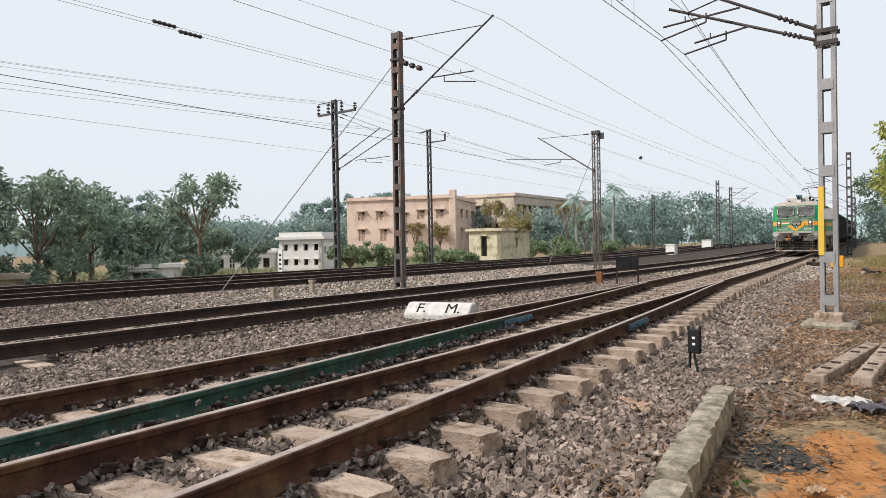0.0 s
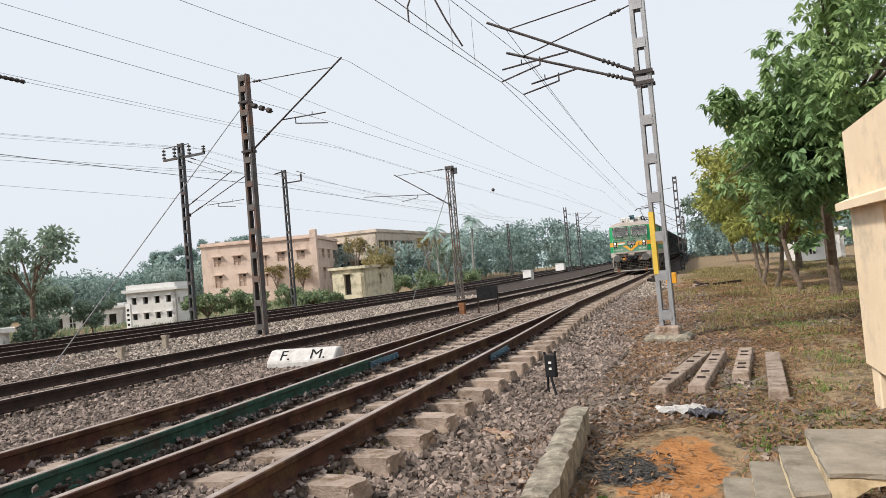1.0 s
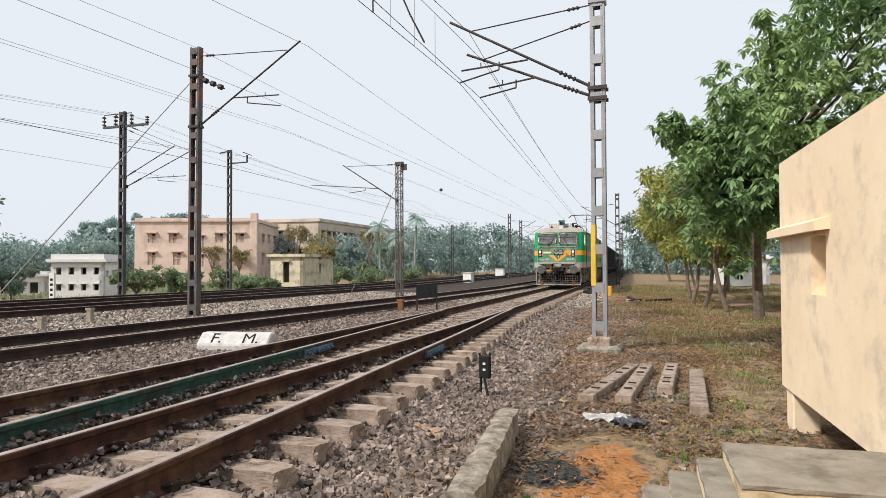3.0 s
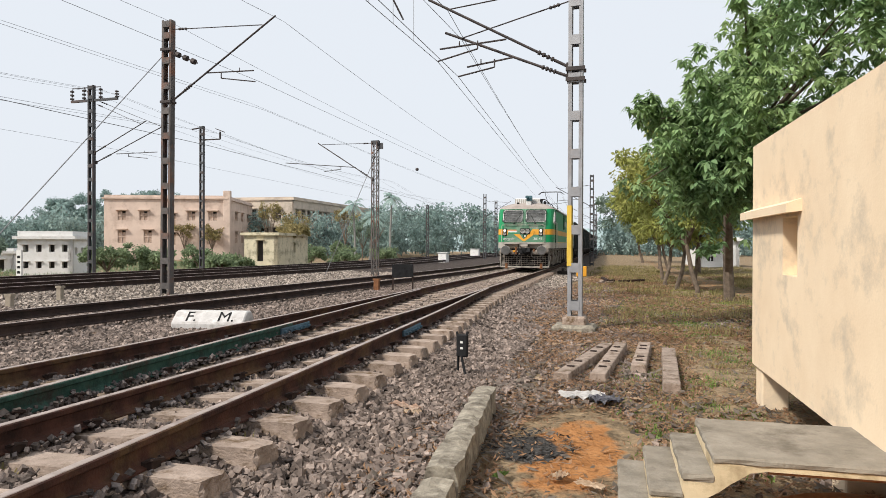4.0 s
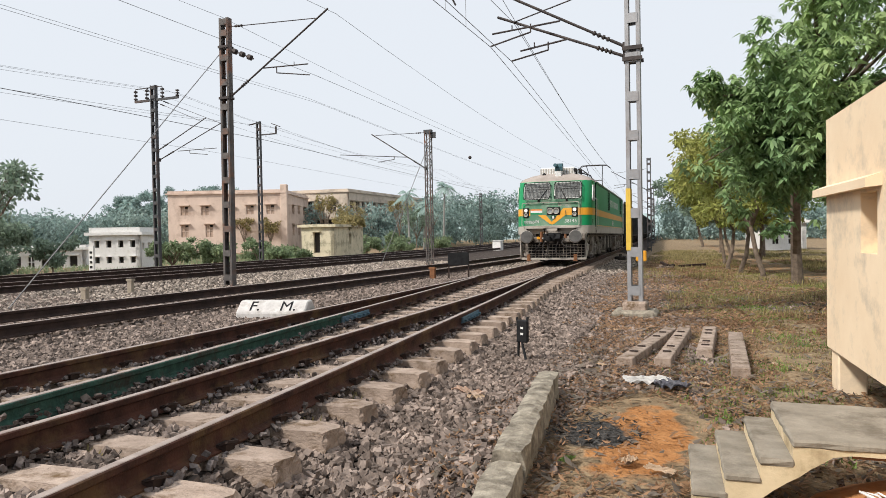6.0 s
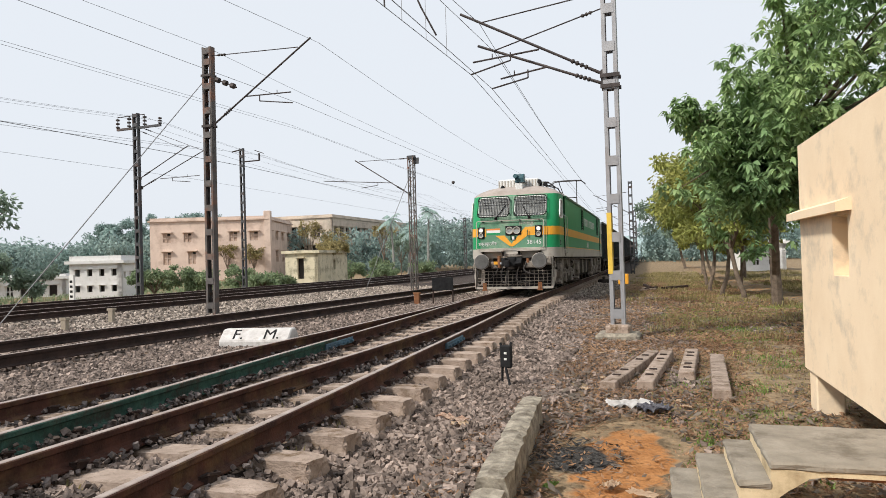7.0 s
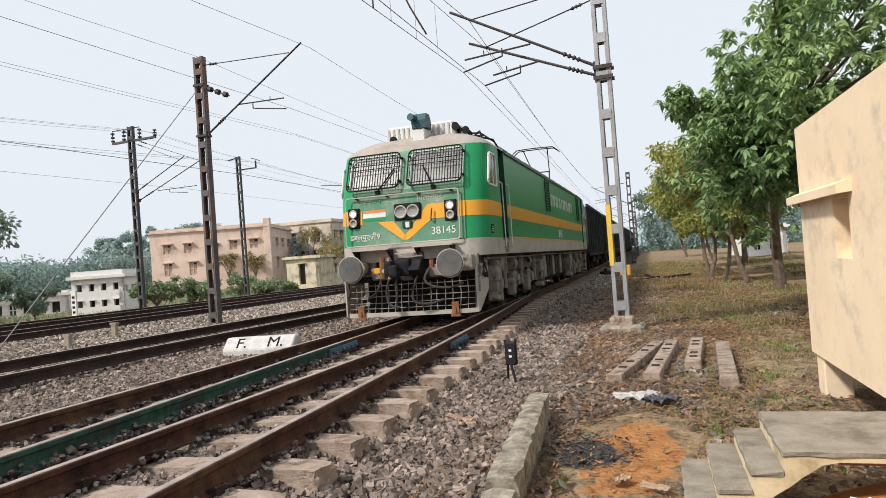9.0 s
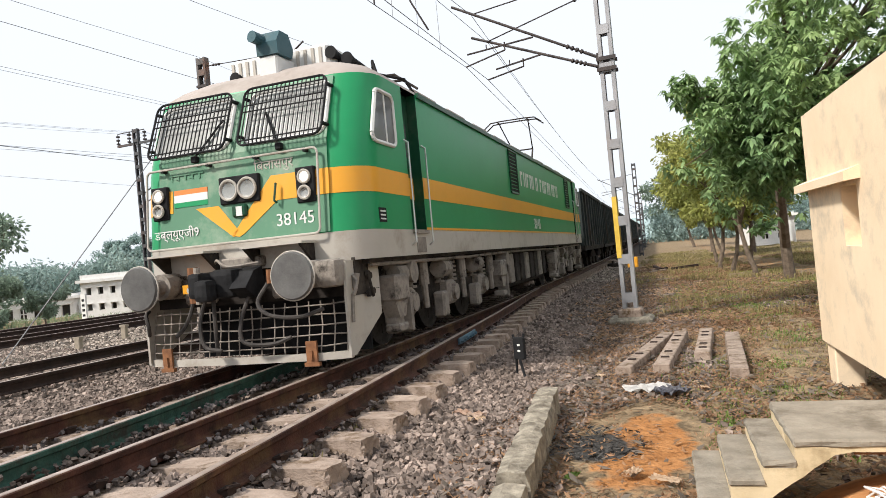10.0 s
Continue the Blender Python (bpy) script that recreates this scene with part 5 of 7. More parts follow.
def bracket(mt, base, tip, stay_from, stay_to, reg=None, insul=(0.1, 0.3), name="bracket"):
    """A cantilever: raking tube with an insulator, a stay above it, a registration arm with its drop piece. Points in world space."""
    inv = mt.matrix_basis.inverted()
    v = [inv @ Vector(p) for p in (base, tip, stay_from, stay_to)]
    bm = bmesh.new()
    rod(bm, v[0].lerp(v[1], insul[0] + 0.55 * (insul[1] - insul[0])), v[1], 0.026, 8)
    br = part(name, bm, M_TUBE, mt, "dark raking bracket tube")
    bm = bmesh.new()
    rod(bm, v[0], v[0].lerp(v[1], insul[0]), 0.03, 8)
    insulator(bm, v[0].lerp(v[1], insul[0]), v[0].lerp(v[1], insul[0] + 0.6 * (insul[1] - insul[0])), 0.045, 4)
    bevel_box(bm, v[0].x - 0.06, v[0].x + 0.06, v[0].y - 0.05, v[0].y + 0.05, v[0].z - 0.09, v[0].z + 0.09, 0.01)
    part("insulator", bm, M_TUBE, br)
    bm = bmesh.new()
    rod(bm, v[2], v[3], 0.013, 6)
    insulator(bm, v[2].lerp(v[3], 0.08), v[2].lerp(v[3], 0.18), 0.036, 3)
    part("stay", bm, M_TUBE, br)
    if reg:
        pts = [inv @ Vector(p) for p in reg]
        bm = bmesh.new()
        rod(bm, pts[0], pts[1], 0.018, 6)
        rod(bm, pts[2], pts[2] - Vector((0, 0, 0.16)), 0.016, 6)
        rod(bm, pts[2] - Vector((0, 0, 0.16)), pts[3], 0.016, 6)
        k = pts[1].lerp(pts[0], 0.3)
        rod(bm, k, k + Vector((0, 0, 0.1)), 0.012, 5)
        part("registration_arm", bm, M_TUBE, br)
    return br


def collar(mt, z, w=0.36):
    for q in (-0.12, 0.12):
        bm = bmesh.new()
        box(bm, -w / 2, w / 2, q - 0.015, q + 0.015, z - 0.035, z + 0.035)
        part("clamp", bm, M_TUBE, mt)


def wire(name, spans, r, label, sag=0.0, group="overhead wires"):
    """One wire through its supports, sagging between them."""
    bm = bmesh.new()
    pts = []
    for p, q in zip(spans, spans[1:]):
        p, q = Vector(p), Vector(q)
        n = 14 if sag else 6
        for i in range(n):
            t = i / n
            v = p.lerp(q, t)
            v.z -= sag * 4 * t * (1 - t) * ((q - p).length / 50) ** 2
            pts.append(v)
    pts.append(Vector(spans[-1]))
    ring = []
    for v in pts:
        ring.append([(v.x + r * math.cos(a_), v.y, v.z + r * math.sin(a_)) for a_ in (0.5, 2.07, 3.64, 5.21)])
    loft(bm, ring, caps=False)
    return tagged(part(name, bm, M_WIRE), label, "wire", group)


# the mast of the near line, with its two brackets
mast_r = batten_mast(-1.5, 13.1, 0.16, 6.55, 0.0, 0.27, M_GALV, "galvanised steel overhead line mast on a concrete plinth", foot=True, yellow=(1.05, 2.2))
collar(mast_r, 4.95 - 0.16)
collar(mast_r, 4.75 - 0.16)
bm = bmesh.new()
bevel_box(bm, -0.4, 0.4, -0.4, 0.3, -0.35, -0.05, 0.05)
part("plinth", bm, M_BEAM, mast_r, "broad weathered concrete plinth")
bm = bmesh.new()
bevel_box(bm, -0.16, 0.16, -0.13, 0.13, 6.4, 6.6, 0.01)
part("cap", bm, M_GALV, mast_r)
bracket(mast_r, (-1.62, 13.1, 5.0), (-4.45, 13.05, 6.57), (-1.64, 13.1, 6.57), (-4.05, 13.05, 6.33), [(-2.85, 13.08, 5.64), (-4.21, 13.05, 5.55), (-3.43, 13.07, 5.66), (-4.25, 13.05, 5.31)])
bracket(mast_r, (-1.62, 13.15, 4.83), (-4.17, 13.3, 5.95), (-1.64, 13.15, 6.28), (-3.82, 13.25, 5.79), [(-2.72, 13.2, 5.31), (-3.7, 13.28, 5.21), (-3.12, 13.22, 5.31), (-3.89, 13.28, 5.03)])

# mast between the second and third lines
mast_a = batten_mast(-13.55, 16.3, 0.1, 7.95, 0.4, 0.32, M_MASTRUST, "weathered steel mast with rust-brown lower part", foot=False)
collar(mast_a, 7.1)
collar(mast_a, 5.6)
bracket(mast_a, (-13.35, 16.3, 5.74), (-9.95, 16.25, 7.83), (-13.4, 16.3, 7.79), (-10.36, 16.25, 7.62), [(-12.19, 16.3, 6.45), (-10.63, 16.25, 6.39), (-11.7, 16.28, 6.42), (-10.58, 16.25, 6.08)], insul=(0.12, 0.24))
bm = bmesh.new()
inv = mast_a.matrix_basis.inverted()
insulator(bm, inv @ Vector((-13.3, 16.3, 7.1)), inv @ Vector((-12.5, 16.29, 6.75)), 0.08, 3)
part("strut_insulator", bm, M_TUBE, mast_a)
guy = wire("guy_wire", [(-13.7, 16.3, 7.05), (-13.56, 9.5, 0.2)], 0.016, "slanting galvanised guy wire tied to the ballast")
mast_b = lattice_mast(-13.15, 30.5, 0.05, 6.55, 0.26, "laced steel mast with rusty paint", M_MASTRUST)
bracket(mast_b, (-13.3, 30.5, 4.8), (-16.25, 30.5, 6.67), (-13.3, 30.5, 6.55), (-16.03, 30.5, 6.6), [(-14.19, 30.5, 5.4), (-18.1, 30.5, 5.75), (-15.0, 30.5, 5.5), (-15.9, 30.5, 5.25)])
bm = bmesh.new()
box(bm, -0.2, 0.2, -0.1, 0.1, 6.45, 6.62)
box(bm, 0.1, 0.4, -0.02, 0.02, 6.2, 6.5)
part("cap", bm, M_MASTDARK, mast_b)
wire("guy_wire", [(-13.15, 30.5, 5.9), (-15.2, 29.2, 0.1)], 0.02, "slanting pale guy rod")
mast_c = batten_mast(-28.5, 28.5, -0.35, 10.3, 0.0, 0.36, M_MASTDARK, "tall dark mast carrying a cross arm of insulators")
bm = bmesh.new()
box(bm, -1.35, 1.7, -0.05, 0.05, 9.45, 9.57)
part("cross_arm", bm, M_MASTDARK, mast_c)
for x in (-1.3, -0.5, 0.6, 1.65):
    bm = bmesh.new()
    insulator(bm, (x, 0, 9.55), (x, 0, 10.15 if x < 1 else 9.95), 0.1, 3)
    part("pin_insulator", bm, M_TUBE, mast_c)
bm = bmesh.new()
rod(bm, (-1.3, 0, 10.2), (0.6, 0, 10.2), 0.025, 6)
rod(bm, (-0.5, 0, 10.2), (0.1, 0, 9.6), 0.02, 6)
part("tie_rod", bm, M_TUBE, mast_c)
bracket(mast_c, (-28.3, 28.5, 6.4), (-25.0, 28.5, 7.9), (-28.3, 28.5, 9.0), (-25.3, 28.5, 7.75))
bracket(mast_c, (-28.3, 28.6, 5.9), (-23.8, 28.7, 7.75), (-28.3, 28.6, 9.2), (-24.2, 28.7, 7.6), [(-27, 28.6, 6.3), (-24.4, 28.6, 6.3), (-26.2, 28.6, 6.3), (-25.0, 28.6, 6.0)])
mast_d = batten_mast(-33, 43.5, -0.45, 11.0, 0.0, 0.36, M_MASTDARK, "tall dark mast with a small hooked arm")
bm = bmesh.new()
rod(bm, (0, 0, 9.95), (1.6, 0, 9.95), 0.05, 6)
rod(bm, (1.6, 0, 9.95), (1.6, 0, 10.5), 0.07, 6)
rod(bm, (1.2, 0, 10.75), (2.0, 0, 10.45), 0.03, 6)
rod(bm, (0, 0, 10.9), (-0.9, 0, 10.8), 0.05, 6)
part("hooked_arm", bm, M_TUBE, mast_d)
# masts in the distance
FAR_MASTS = [(-5.5, 59.7, 8.0, 1), (-8.2, 94, 7.6, 1), (-11, 128, 7.6, 1), (-19.5, 77.6, 7.9, -1), (-20.5, 87.6, 7.8, -1), (-29.2, 85.1, 7.2, 1), (-24, 150, 7.6, -1), (-27, 160, 7.6, -1)]
for x, y, h, s in FAR_MASTS:
    m_ = batten_mast(x, y, fall(y) - 0.1, h, 0, 0.34, M_MASTDARK, "distant dark overhead line mast beside the tracks", foot=False)
    z = fall(y)
    bracket(m_, (x - s * 0.15, y, z + 5.2), (x - s * 3.1, y, z + 6.9), (x - s * 0.15, y, z + 7.0), (x - s * 2.8, y, z + 6.75), [(x - s * 1.2, y, z + 5.8), (x - s * 2.9, y, z + 5.7), (x - s * 2.0, y, z + 5.75), (x - s * 2.9, y, z + 5.45)])

# wires
wire("contact_wire", [(-3.9, -40, 5.35), (-4.25, 13.05, 5.3), (-8.6, 59.7, 5.05), (-14, 128, 5.1)], 0.006, "thin copper contact wire over the near line")
wire("contact_wire", [(-2.2, -40, 5.1), (-3.89, 13.28, 5.03), (-8.5, 59.7, 5.1), (-14.1, 128, 5.1)], 0.006, "thin copper contact wire over the near line")
wire("messenger_wire", [(-4.6, -40, 6.7), (-4.05, 13.05, 6.32), (-8.4, 59.7, 6.7), (-14, 128, 6.7)], 0.006, "thin sagging messenger wire over the near line", 0.5)
wire("messenger_wire", [(-3.0, -40, 6.4), (-3.82, 13.25, 5.78), (-8.3, 59.7, 6.6), (-14, 128, 6.7)], 0.005, "thin sagging messenger wire over the near line", 0.4)
bm = bmesh.new()
loop = [(-4.25, 9.0, 5.33), (-4.3, 9.1, 5.6), (-4.15, 9.25, 6.1), (-4.35, 9.2, 6.3), (-4.3, 9.4, 6.25), (-4.1, 9.6, 5.9), (-3.95, 9.7, 5.5), (-3.75, 9.8, 5.07)]
tube(bm, loop, 0.014, 6)
tagged(part("jumper_loop", bm, M_TUBE), "dark looped jumper cable between the overhead wires", "cable")
for y in (9.6, 10.6, 11.6):
    wire("dropper", [(-4.24, y, 5.31), (-4.25, y + 0.02, 6.2)], 0.005, "thin vertical dropper between two wires")
for x0, z0, sg in ((-9.7, 7.65, 0.6), (-10.4, 6.05, 0.0), (-13.6, 8.1, 0.3)):
    wire("overhead_wire", [(x0 + 0.1, -40, z0), (x0, 16.25, z0), (x0 - 2.2, 62, z0 - 0.2), (x0 - 6.8, 128, z0 - 0.2)], 0.006, "thin wire over the second line", sg)
for x0, z0, sg in ((-20.3, 7.0, 0.6), (-21.3, 6.5, 0.0), (-18.0, 8.03, 0.1), (-18.7, 8.38, 0.1), (-24.0, 7.6, 0.6), (-24.6, 6.1, 0.0), (-27.6, 9.6, 0.8), (-28.9, 9.7, 0.8), (-26.9, 9.4, 0.8)):
    wire("overhead_wire", [(x0, -40, z0), (x0, 28.5, z0), (x0 - 3.5, 76, z0 - 0.2), (x0 - 9, 150, z0 - 0.2)], 0.015 if x0 == -21.3 else 0.007, "thin wire over the far lines", sg)


# ---- foliage ----
def leaf_cloud(name, centres, radii, per, size, mat, seed, parent, droop=0.5, label="", stuff=True):
    """Many small folded leaves in clumps round the centres."""
    rng = np.random.default_rng(seed)
    centres, radii = np.asarray(centres, float), np.asarray(radii, float)
    n = len(centres) * per
    c = np.repeat(centres, per, 0)
    r = np.repeat(radii, per, 0)
    d = rng.normal(size=(n, 3))
    d /= np.linalg.norm(d, axis=1, keepdims=True)
    p = c + d * (r * rng.random(n) ** 0.45)[:, None] * np.array([1, 1, 0.75])
    way = d * 0.7 + rng.normal(size=(n, 3)) * 0.5
    way[:, 2] -= droop
    way /= np.linalg.norm(way, axis=1, keepdims=True)
    side = np.cross(way, rng.normal(size=(n, 3)))
    side /= np.linalg.norm(side, axis=1, keepdims=True)
    up = np.cross(side, way)
    s = size * rng.uniform(0.6, 1.3, n)[:, None]
    b = p - way * s * 0.1
    l_ = p + way * s * 0.45 + side * s * 0.24 + up * s * 0.06
    t_ = p + way * s
    r_ = p + way * s * 0.45 - side * s * 0.24 + up * s * 0.06
    verts = np.stack([b, l_, t_, r_], 1).reshape(-1, 3)
    faces = np.arange(n * 4).reshape(n, 4)
    tri = np.concatenate([faces[:, [0, 1, 2]], faces[:, [0, 2, 3]]])
    ob = new(name, numpy_mesh(name, verts, tri, mat))
    if parent is not None:
        ob.parent = parent
    return tagged(ob, label, kind="stuff" if stuff else "")


def whorl_crown(name, centres, radii, shoots, leaves, size, mat, seed, parent):
    """Shoots that end in a whorl of drooping pointed leaves, in clumps round the centres."""
    rng = np.random.default_rng(seed)
    c = np.repeat(np.asarray(centres, float), shoots, 0)
    r = np.repeat(np.asarray(radii, float), shoots, 0)
    d = rng.normal(size=c.shape)
    d /= np.linalg.norm(d, axis=1, keepdims=True)
    tip = c + d * (r * rng.random(len(c)) ** 0.4)[:, None]
    p = np.repeat(tip, leaves, 0)
    n = len(p)
    turn = np.tile(np.arange(leaves) * 2.4, len(tip)) + np.repeat(rng.uniform(0, 6.28, len(tip)), leaves)
    way = np.stack([np.cos(turn), np.sin(turn), rng.uniform(-1.2, 0.25, n)], -1)
    way /= np.linalg.norm(way, axis=1, keepdims=True)
    side = np.cross(way, np.array([0, 0, 1.0])) + 0.25 * rng.normal(size=(n, 3))
    side /= np.linalg.norm(side, axis=1, keepdims=True)
    up = np.cross(side, way)
    s = (size * rng.uniform(0.65, 1.25, n))[:, None]
    p = p + up * s * rng.uniform(-0.3, 0.3, (n, 1))
    droop = np.array([0, 0, -1.0])
    v = np.stack([p, p + way * s * 0.35 + side * s * 0.2 + up * s * 0.05, p + way * s * 0.72 + side * s * 0.15 + droop * s * 0.1, p + way * s * 1.05 + droop * s * 0.24, p + way * s * 0.72 - side * s * 0.15 + droop * s * 0.1, p + way * s * 0.35 - side * s * 0.2 + up * s * 0.05], 1)
    i6 = np.arange(n * 6).reshape(n, 6)
    tri = np.concatenate([i6[:, k] for k in ([0, 1, 5], [1, 2, 5], [5, 2, 4], [2, 3, 4])])
    ob = new(name, numpy_mesh(name, v.reshape(-1, 3), tri, mat))
    ob.parent = parent
    return tagged(ob, "broad pointed leaves in drooping whorls", kind="stuff")


def trunk_mesh(name, paths, parent, mat=None):
    """Tapered limbs: lists of (point, radius)."""
    bm = bmesh.new()
    for path in paths:
        for (p, r1), (q, r2) in zip(path, path[1:]):
            rod(bm, p, q, r1, 8, r2)
    return part(name, bm, mat or M_BARK, parent)


def tree(x, y, h, crown, leaf, mat, seed, label, clumps=40, per=90, trunk_h=0.35, r=0.14, lean=(0, 0), group="trees", z=None, squash=0.8, limb=7, name="tree", clump_r=(0.12, 0.26), offset=(0, 0, 0)):
    rnd = random.Random(seed)
    z = ground_z(x, y) if z is None else z
    t = thing(name, pose(x, y, z - 0.1), label, "tree", group)
    top = Vector((lean[0], lean[1], h * trunk_h))
    c = Vector((lean[0] * 1.4 + offset[0], lean[1] * 1.4 + offset[1], h - crown * squash * 0.95 + offset[2]))
    mid = Vector((lean[0] * 0.4 + rnd.uniform(-0.08, 0.08), lean[1] * 0.4, h * trunk_h * 0.5))
    paths = [[(Vector((0, 0, -0.1)), r * 1.25), (Vector((0, 0, 0.3)), r), (mid, r * 0.9), (top, r * 0.75)]]
    centres, radii = [], []
    tips = []
    for i in range(limb):
        a_ = 2 * math.pi * (i + rnd.random() * 0.6) / limb
        rr = crown * rnd.uniform(0.45, 0.85)
        tip = c + Vector((math.cos(a_) * rr, math.sin(a_) * rr, crown * squash * rnd.uniform(-0.3, 0.75)))
        k = top.lerp(tip, 0.5) + Vector((0, 0, crown * 0.12))
        paths.append([(top, r * 0.55), (k, r * 0.32), (tip, r * 0.08)])
        tips.append(tip)
        for j in range(2):
            q = tip + Vector((rnd.uniform(-1, 1), rnd.uniform(-1, 1), rnd.uniform(-0.4, 0.9))) * crown * 0.35
            paths.append([(k, r * 0.22), (q, r * 0.05)])
            tips.append(q)
    for i in range(clumps):
        if i < len(tips):
            p = tips[i]
        else:
            while True:
                d = Vector((rnd.uniform(-1, 1), rnd.uniform(-1, 1), rnd.uniform(-1, 1)))
                if 0.25 < d.length < 1:
                    break
            d *= 1 + 0.25 * noise.noise(d * 2 + Vector((seed, 0, 0)))
            p = c + Vector((d.x * crown, d.y * crown, d.z * crown * squash))
        centres.append(p)
        radii.append(crown * rnd.uniform(*clump_r))
    trunk_mesh("trunk", paths, t)
    leaf_cloud("crown", centres, radii, per, leaf, mat, seed, t)
    return t


def palm(x, y, h, seed, lean):
    rnd = random.Random(seed)
    t = thing("palm_tree", pose(x, y, ground_z(x, y) - 0.1), "tall palm tree with drooping fronds", "palm tree", "trees")
    top = Vector((lean, 0, h))
    trunk_mesh("trunk", [[(Vector((0, 0, 0)), 0.2), (Vector((lean * 0.3, 0, h * 0.5)), 0.15), (top, 0.12)]], t, M_PALMTRUNK)
    for i in range(18):
        a_ = 2 * math.pi * i / 18 + rnd.uniform(-0.25, 0.25)
        rise = rnd.uniform(-0.6, 1.2)
        L = rnd.uniform(1.9, 2.7)
        pts = []
        for k in range(9):
            s = k / 8
            pts.append(top + Vector((math.cos(a_) * L * s * (0.75 - 0.2 * rise * s), math.sin(a_) * L * s * (0.75 - 0.2 * rise * s), L * (rise * s * 0.8 - (0.5 + 0.25 * rise) * s * s * 0.85))))
        bm = bmesh.new()
        side = Vector((-math.sin(a_), math.cos(a_), 0))
        rib = [[bm.verts.new(p + side * q * 0.03) for q in (-1, 1)] for p in pts]
        for r0, r1 in zip(rib, rib[1:]):
            bm.faces.new((r0[0], r0[1], r1[1], r1[0]))
        for k in range(1, 8):
            s = k / 8
            w = 0.36 * math.sin(math.pi * min(s * 0.9 + 0.15, 1)) + 0.12
            way = (pts[k + 1] - pts[k]).normalized()
            for q in (0, 1):
                sg = 1 if q else -1
                for f_ in (0.0, 0.5):
                    base = rib[k][q]
                    p0 = pts[k].lerp(pts[k + 1], f_ + 0.3)
                    e_ = p0 + side * sg * w + way * w * 0.6 - Vector((0, 0, w * rnd.uniform(0.3, 0.9)))
                    bm.faces.new((base, bm.verts.new(p0 + side * sg * 0.03), bm.verts.new(e_)))
        part("frond", bm, M_LEAFHAZE, t)
    return t


# the large broad-leaved tree over the cabin and the row behind it
def broad_tree():
    rnd = random.Random(11)
    t = thing("broadleaf_tree", pose(1.95, 18.2, -0.1), "large tree with broad drooping green leaves over the cabin", "tree", "trees beside the line")
    paths = [[(Vector((0.1, 3.7, -0.2)), 0.17), (Vector((0.02, 3.4, 1.0)), 0.14), (Vector((-0.15, 1.6, 2.6)), 0.12), (Vector((0.1, -1.4, 4.2)), 0.09)]]
    hub = Vector((0.1, -1.4, 4.2))
    fork = Vector((-0.15, 1.6, 2.6))
    c = Vector((1.6, -3.0, 5.7))
    centres, radii = [], []
    for i in range(430):
        while True:
            d = Vector((rnd.uniform(-1, 1), rnd.uniform(-1, 1), rnd.uniform(-1, 1)))
            if 0.35 < d.length < 1:
                break
        p = c + Vector((d.x * 3.9, d.y * 3.3, d.z * 3.6))
        if p.z < 2.0 + 0.2 * max(p.x, 0) or p.x < -1.75 or (p.x < -0.7 and p.z < 3.1) or p.z > 3.9 + 1.25 * (p.x + 2.2):
            continue
        centres.append(p)
        radii.append(rnd.uniform(0.35, 0.75))
    for i in range(46):                                          # lower skirt of leaves
        d = Vector((rnd.gauss(0, 0.5), rnd.gauss(0, 0.5), rnd.gauss(0, 0.45)))
        centres.append(Vector((-0.2, -3.6, 3.3)) + Vector((d.x * 1.9, d.y * 1.5, d.z * 1.5)))
        radii.append(rnd.uniform(0.3, 0.55))
    for i in range(75):                                          # hanging leaves on the side of the line
        centres.append(Vector((rnd.gauss(-1.0, 0.65), rnd.gauss(-3.0, 0.7), rnd.gauss(3.5, 0.6))))
        radii.append(rnd.uniform(0.22, 0.42))
    for i in range(40):                                          # upper right of the crown
        centres.append(Vector((rnd.uniform(0.2, 4.8), rnd.uniform(-5.2, -1.5), rnd.uniform(5.0, 7.6))))
        radii.append(rnd.uniform(0.4, 0.7))
    # boughs that reach out towards the line
    for tip, base in (((-2.45, -4.4, 4.3), hub), ((-1.8, -4.6, 3.6), hub), ((-1.2, -4.5, 4.9), hub), ((-1.5, -3.6, 3.0), fork), ((-0.8, -3.6, 2.6), fork), ((-1.9, -4.2, 4.2), hub), ((-0.4, -4.2, 6.1), hub)):
        tip = Vector(tip)
        k = base.lerp(tip, 0.55) + Vector((0, 0, 0.25))
        paths.append([(base, 0.08), (k, 0.045), (tip, 0.012)])
        for j in range(9):
            q = base.lerp(tip, 0.35 + 0.65 * j / 8) + Vector((rnd.uniform(-0.2, 0.2), rnd.uniform(-0.25, 0.25), rnd.uniform(-0.05, 0.25)))
            centres.append(q)
            radii.append(rnd.uniform(0.2, 0.38))
    for p in centres[::18]:
        k = hub.lerp(p, 0.5) + Vector((0, 0, 0.2))
        paths.append([(hub, 0.045), (k, 0.022), (p, 0.006)])
    trunk_mesh("trunk", paths, t)
    whorl_crown("crown", centres, radii, 12, 9, 0.165, M_LEAF, 4, t)
    return t


broad_tree()
ROW = [(1.3, 24.9, 6.2, 2.3, M_LEAFLIGHT, 21), (0.7, 27.5, 5.4, 1.9, M_LEAFLIGHT, 22), (0.3, 31.5, 5.8, 2.1, M_LEAFLIGHT, 23), (3.6, 23.5, 6.6, 2.4, M_LEAF, 24), (0.2, 36.0, 6.2, 2.2, M_LEAFLIGHT, 25), (1.6, 33.0, 6.4, 2.4, M_LEAFLIGHT, 26), (5.6, 28.0, 7.0, 2.8, M_LEAF, 27), (0.6, 44.0, 7.2, 2.6, M_LEAFLIGHT, 28), (0.1, 56.0, 8.0, 3.0, M_LEAFFAR, 29), (2.5, 47.0, 8.0, 3.4, M_LEAFFAR, 30), (-1.6, 74.0, 8.6, 3.4, M_LEAFFAR, 31), (8.0, 38.0, 8.0, 3.4, M_LEAFFAR, 32)]
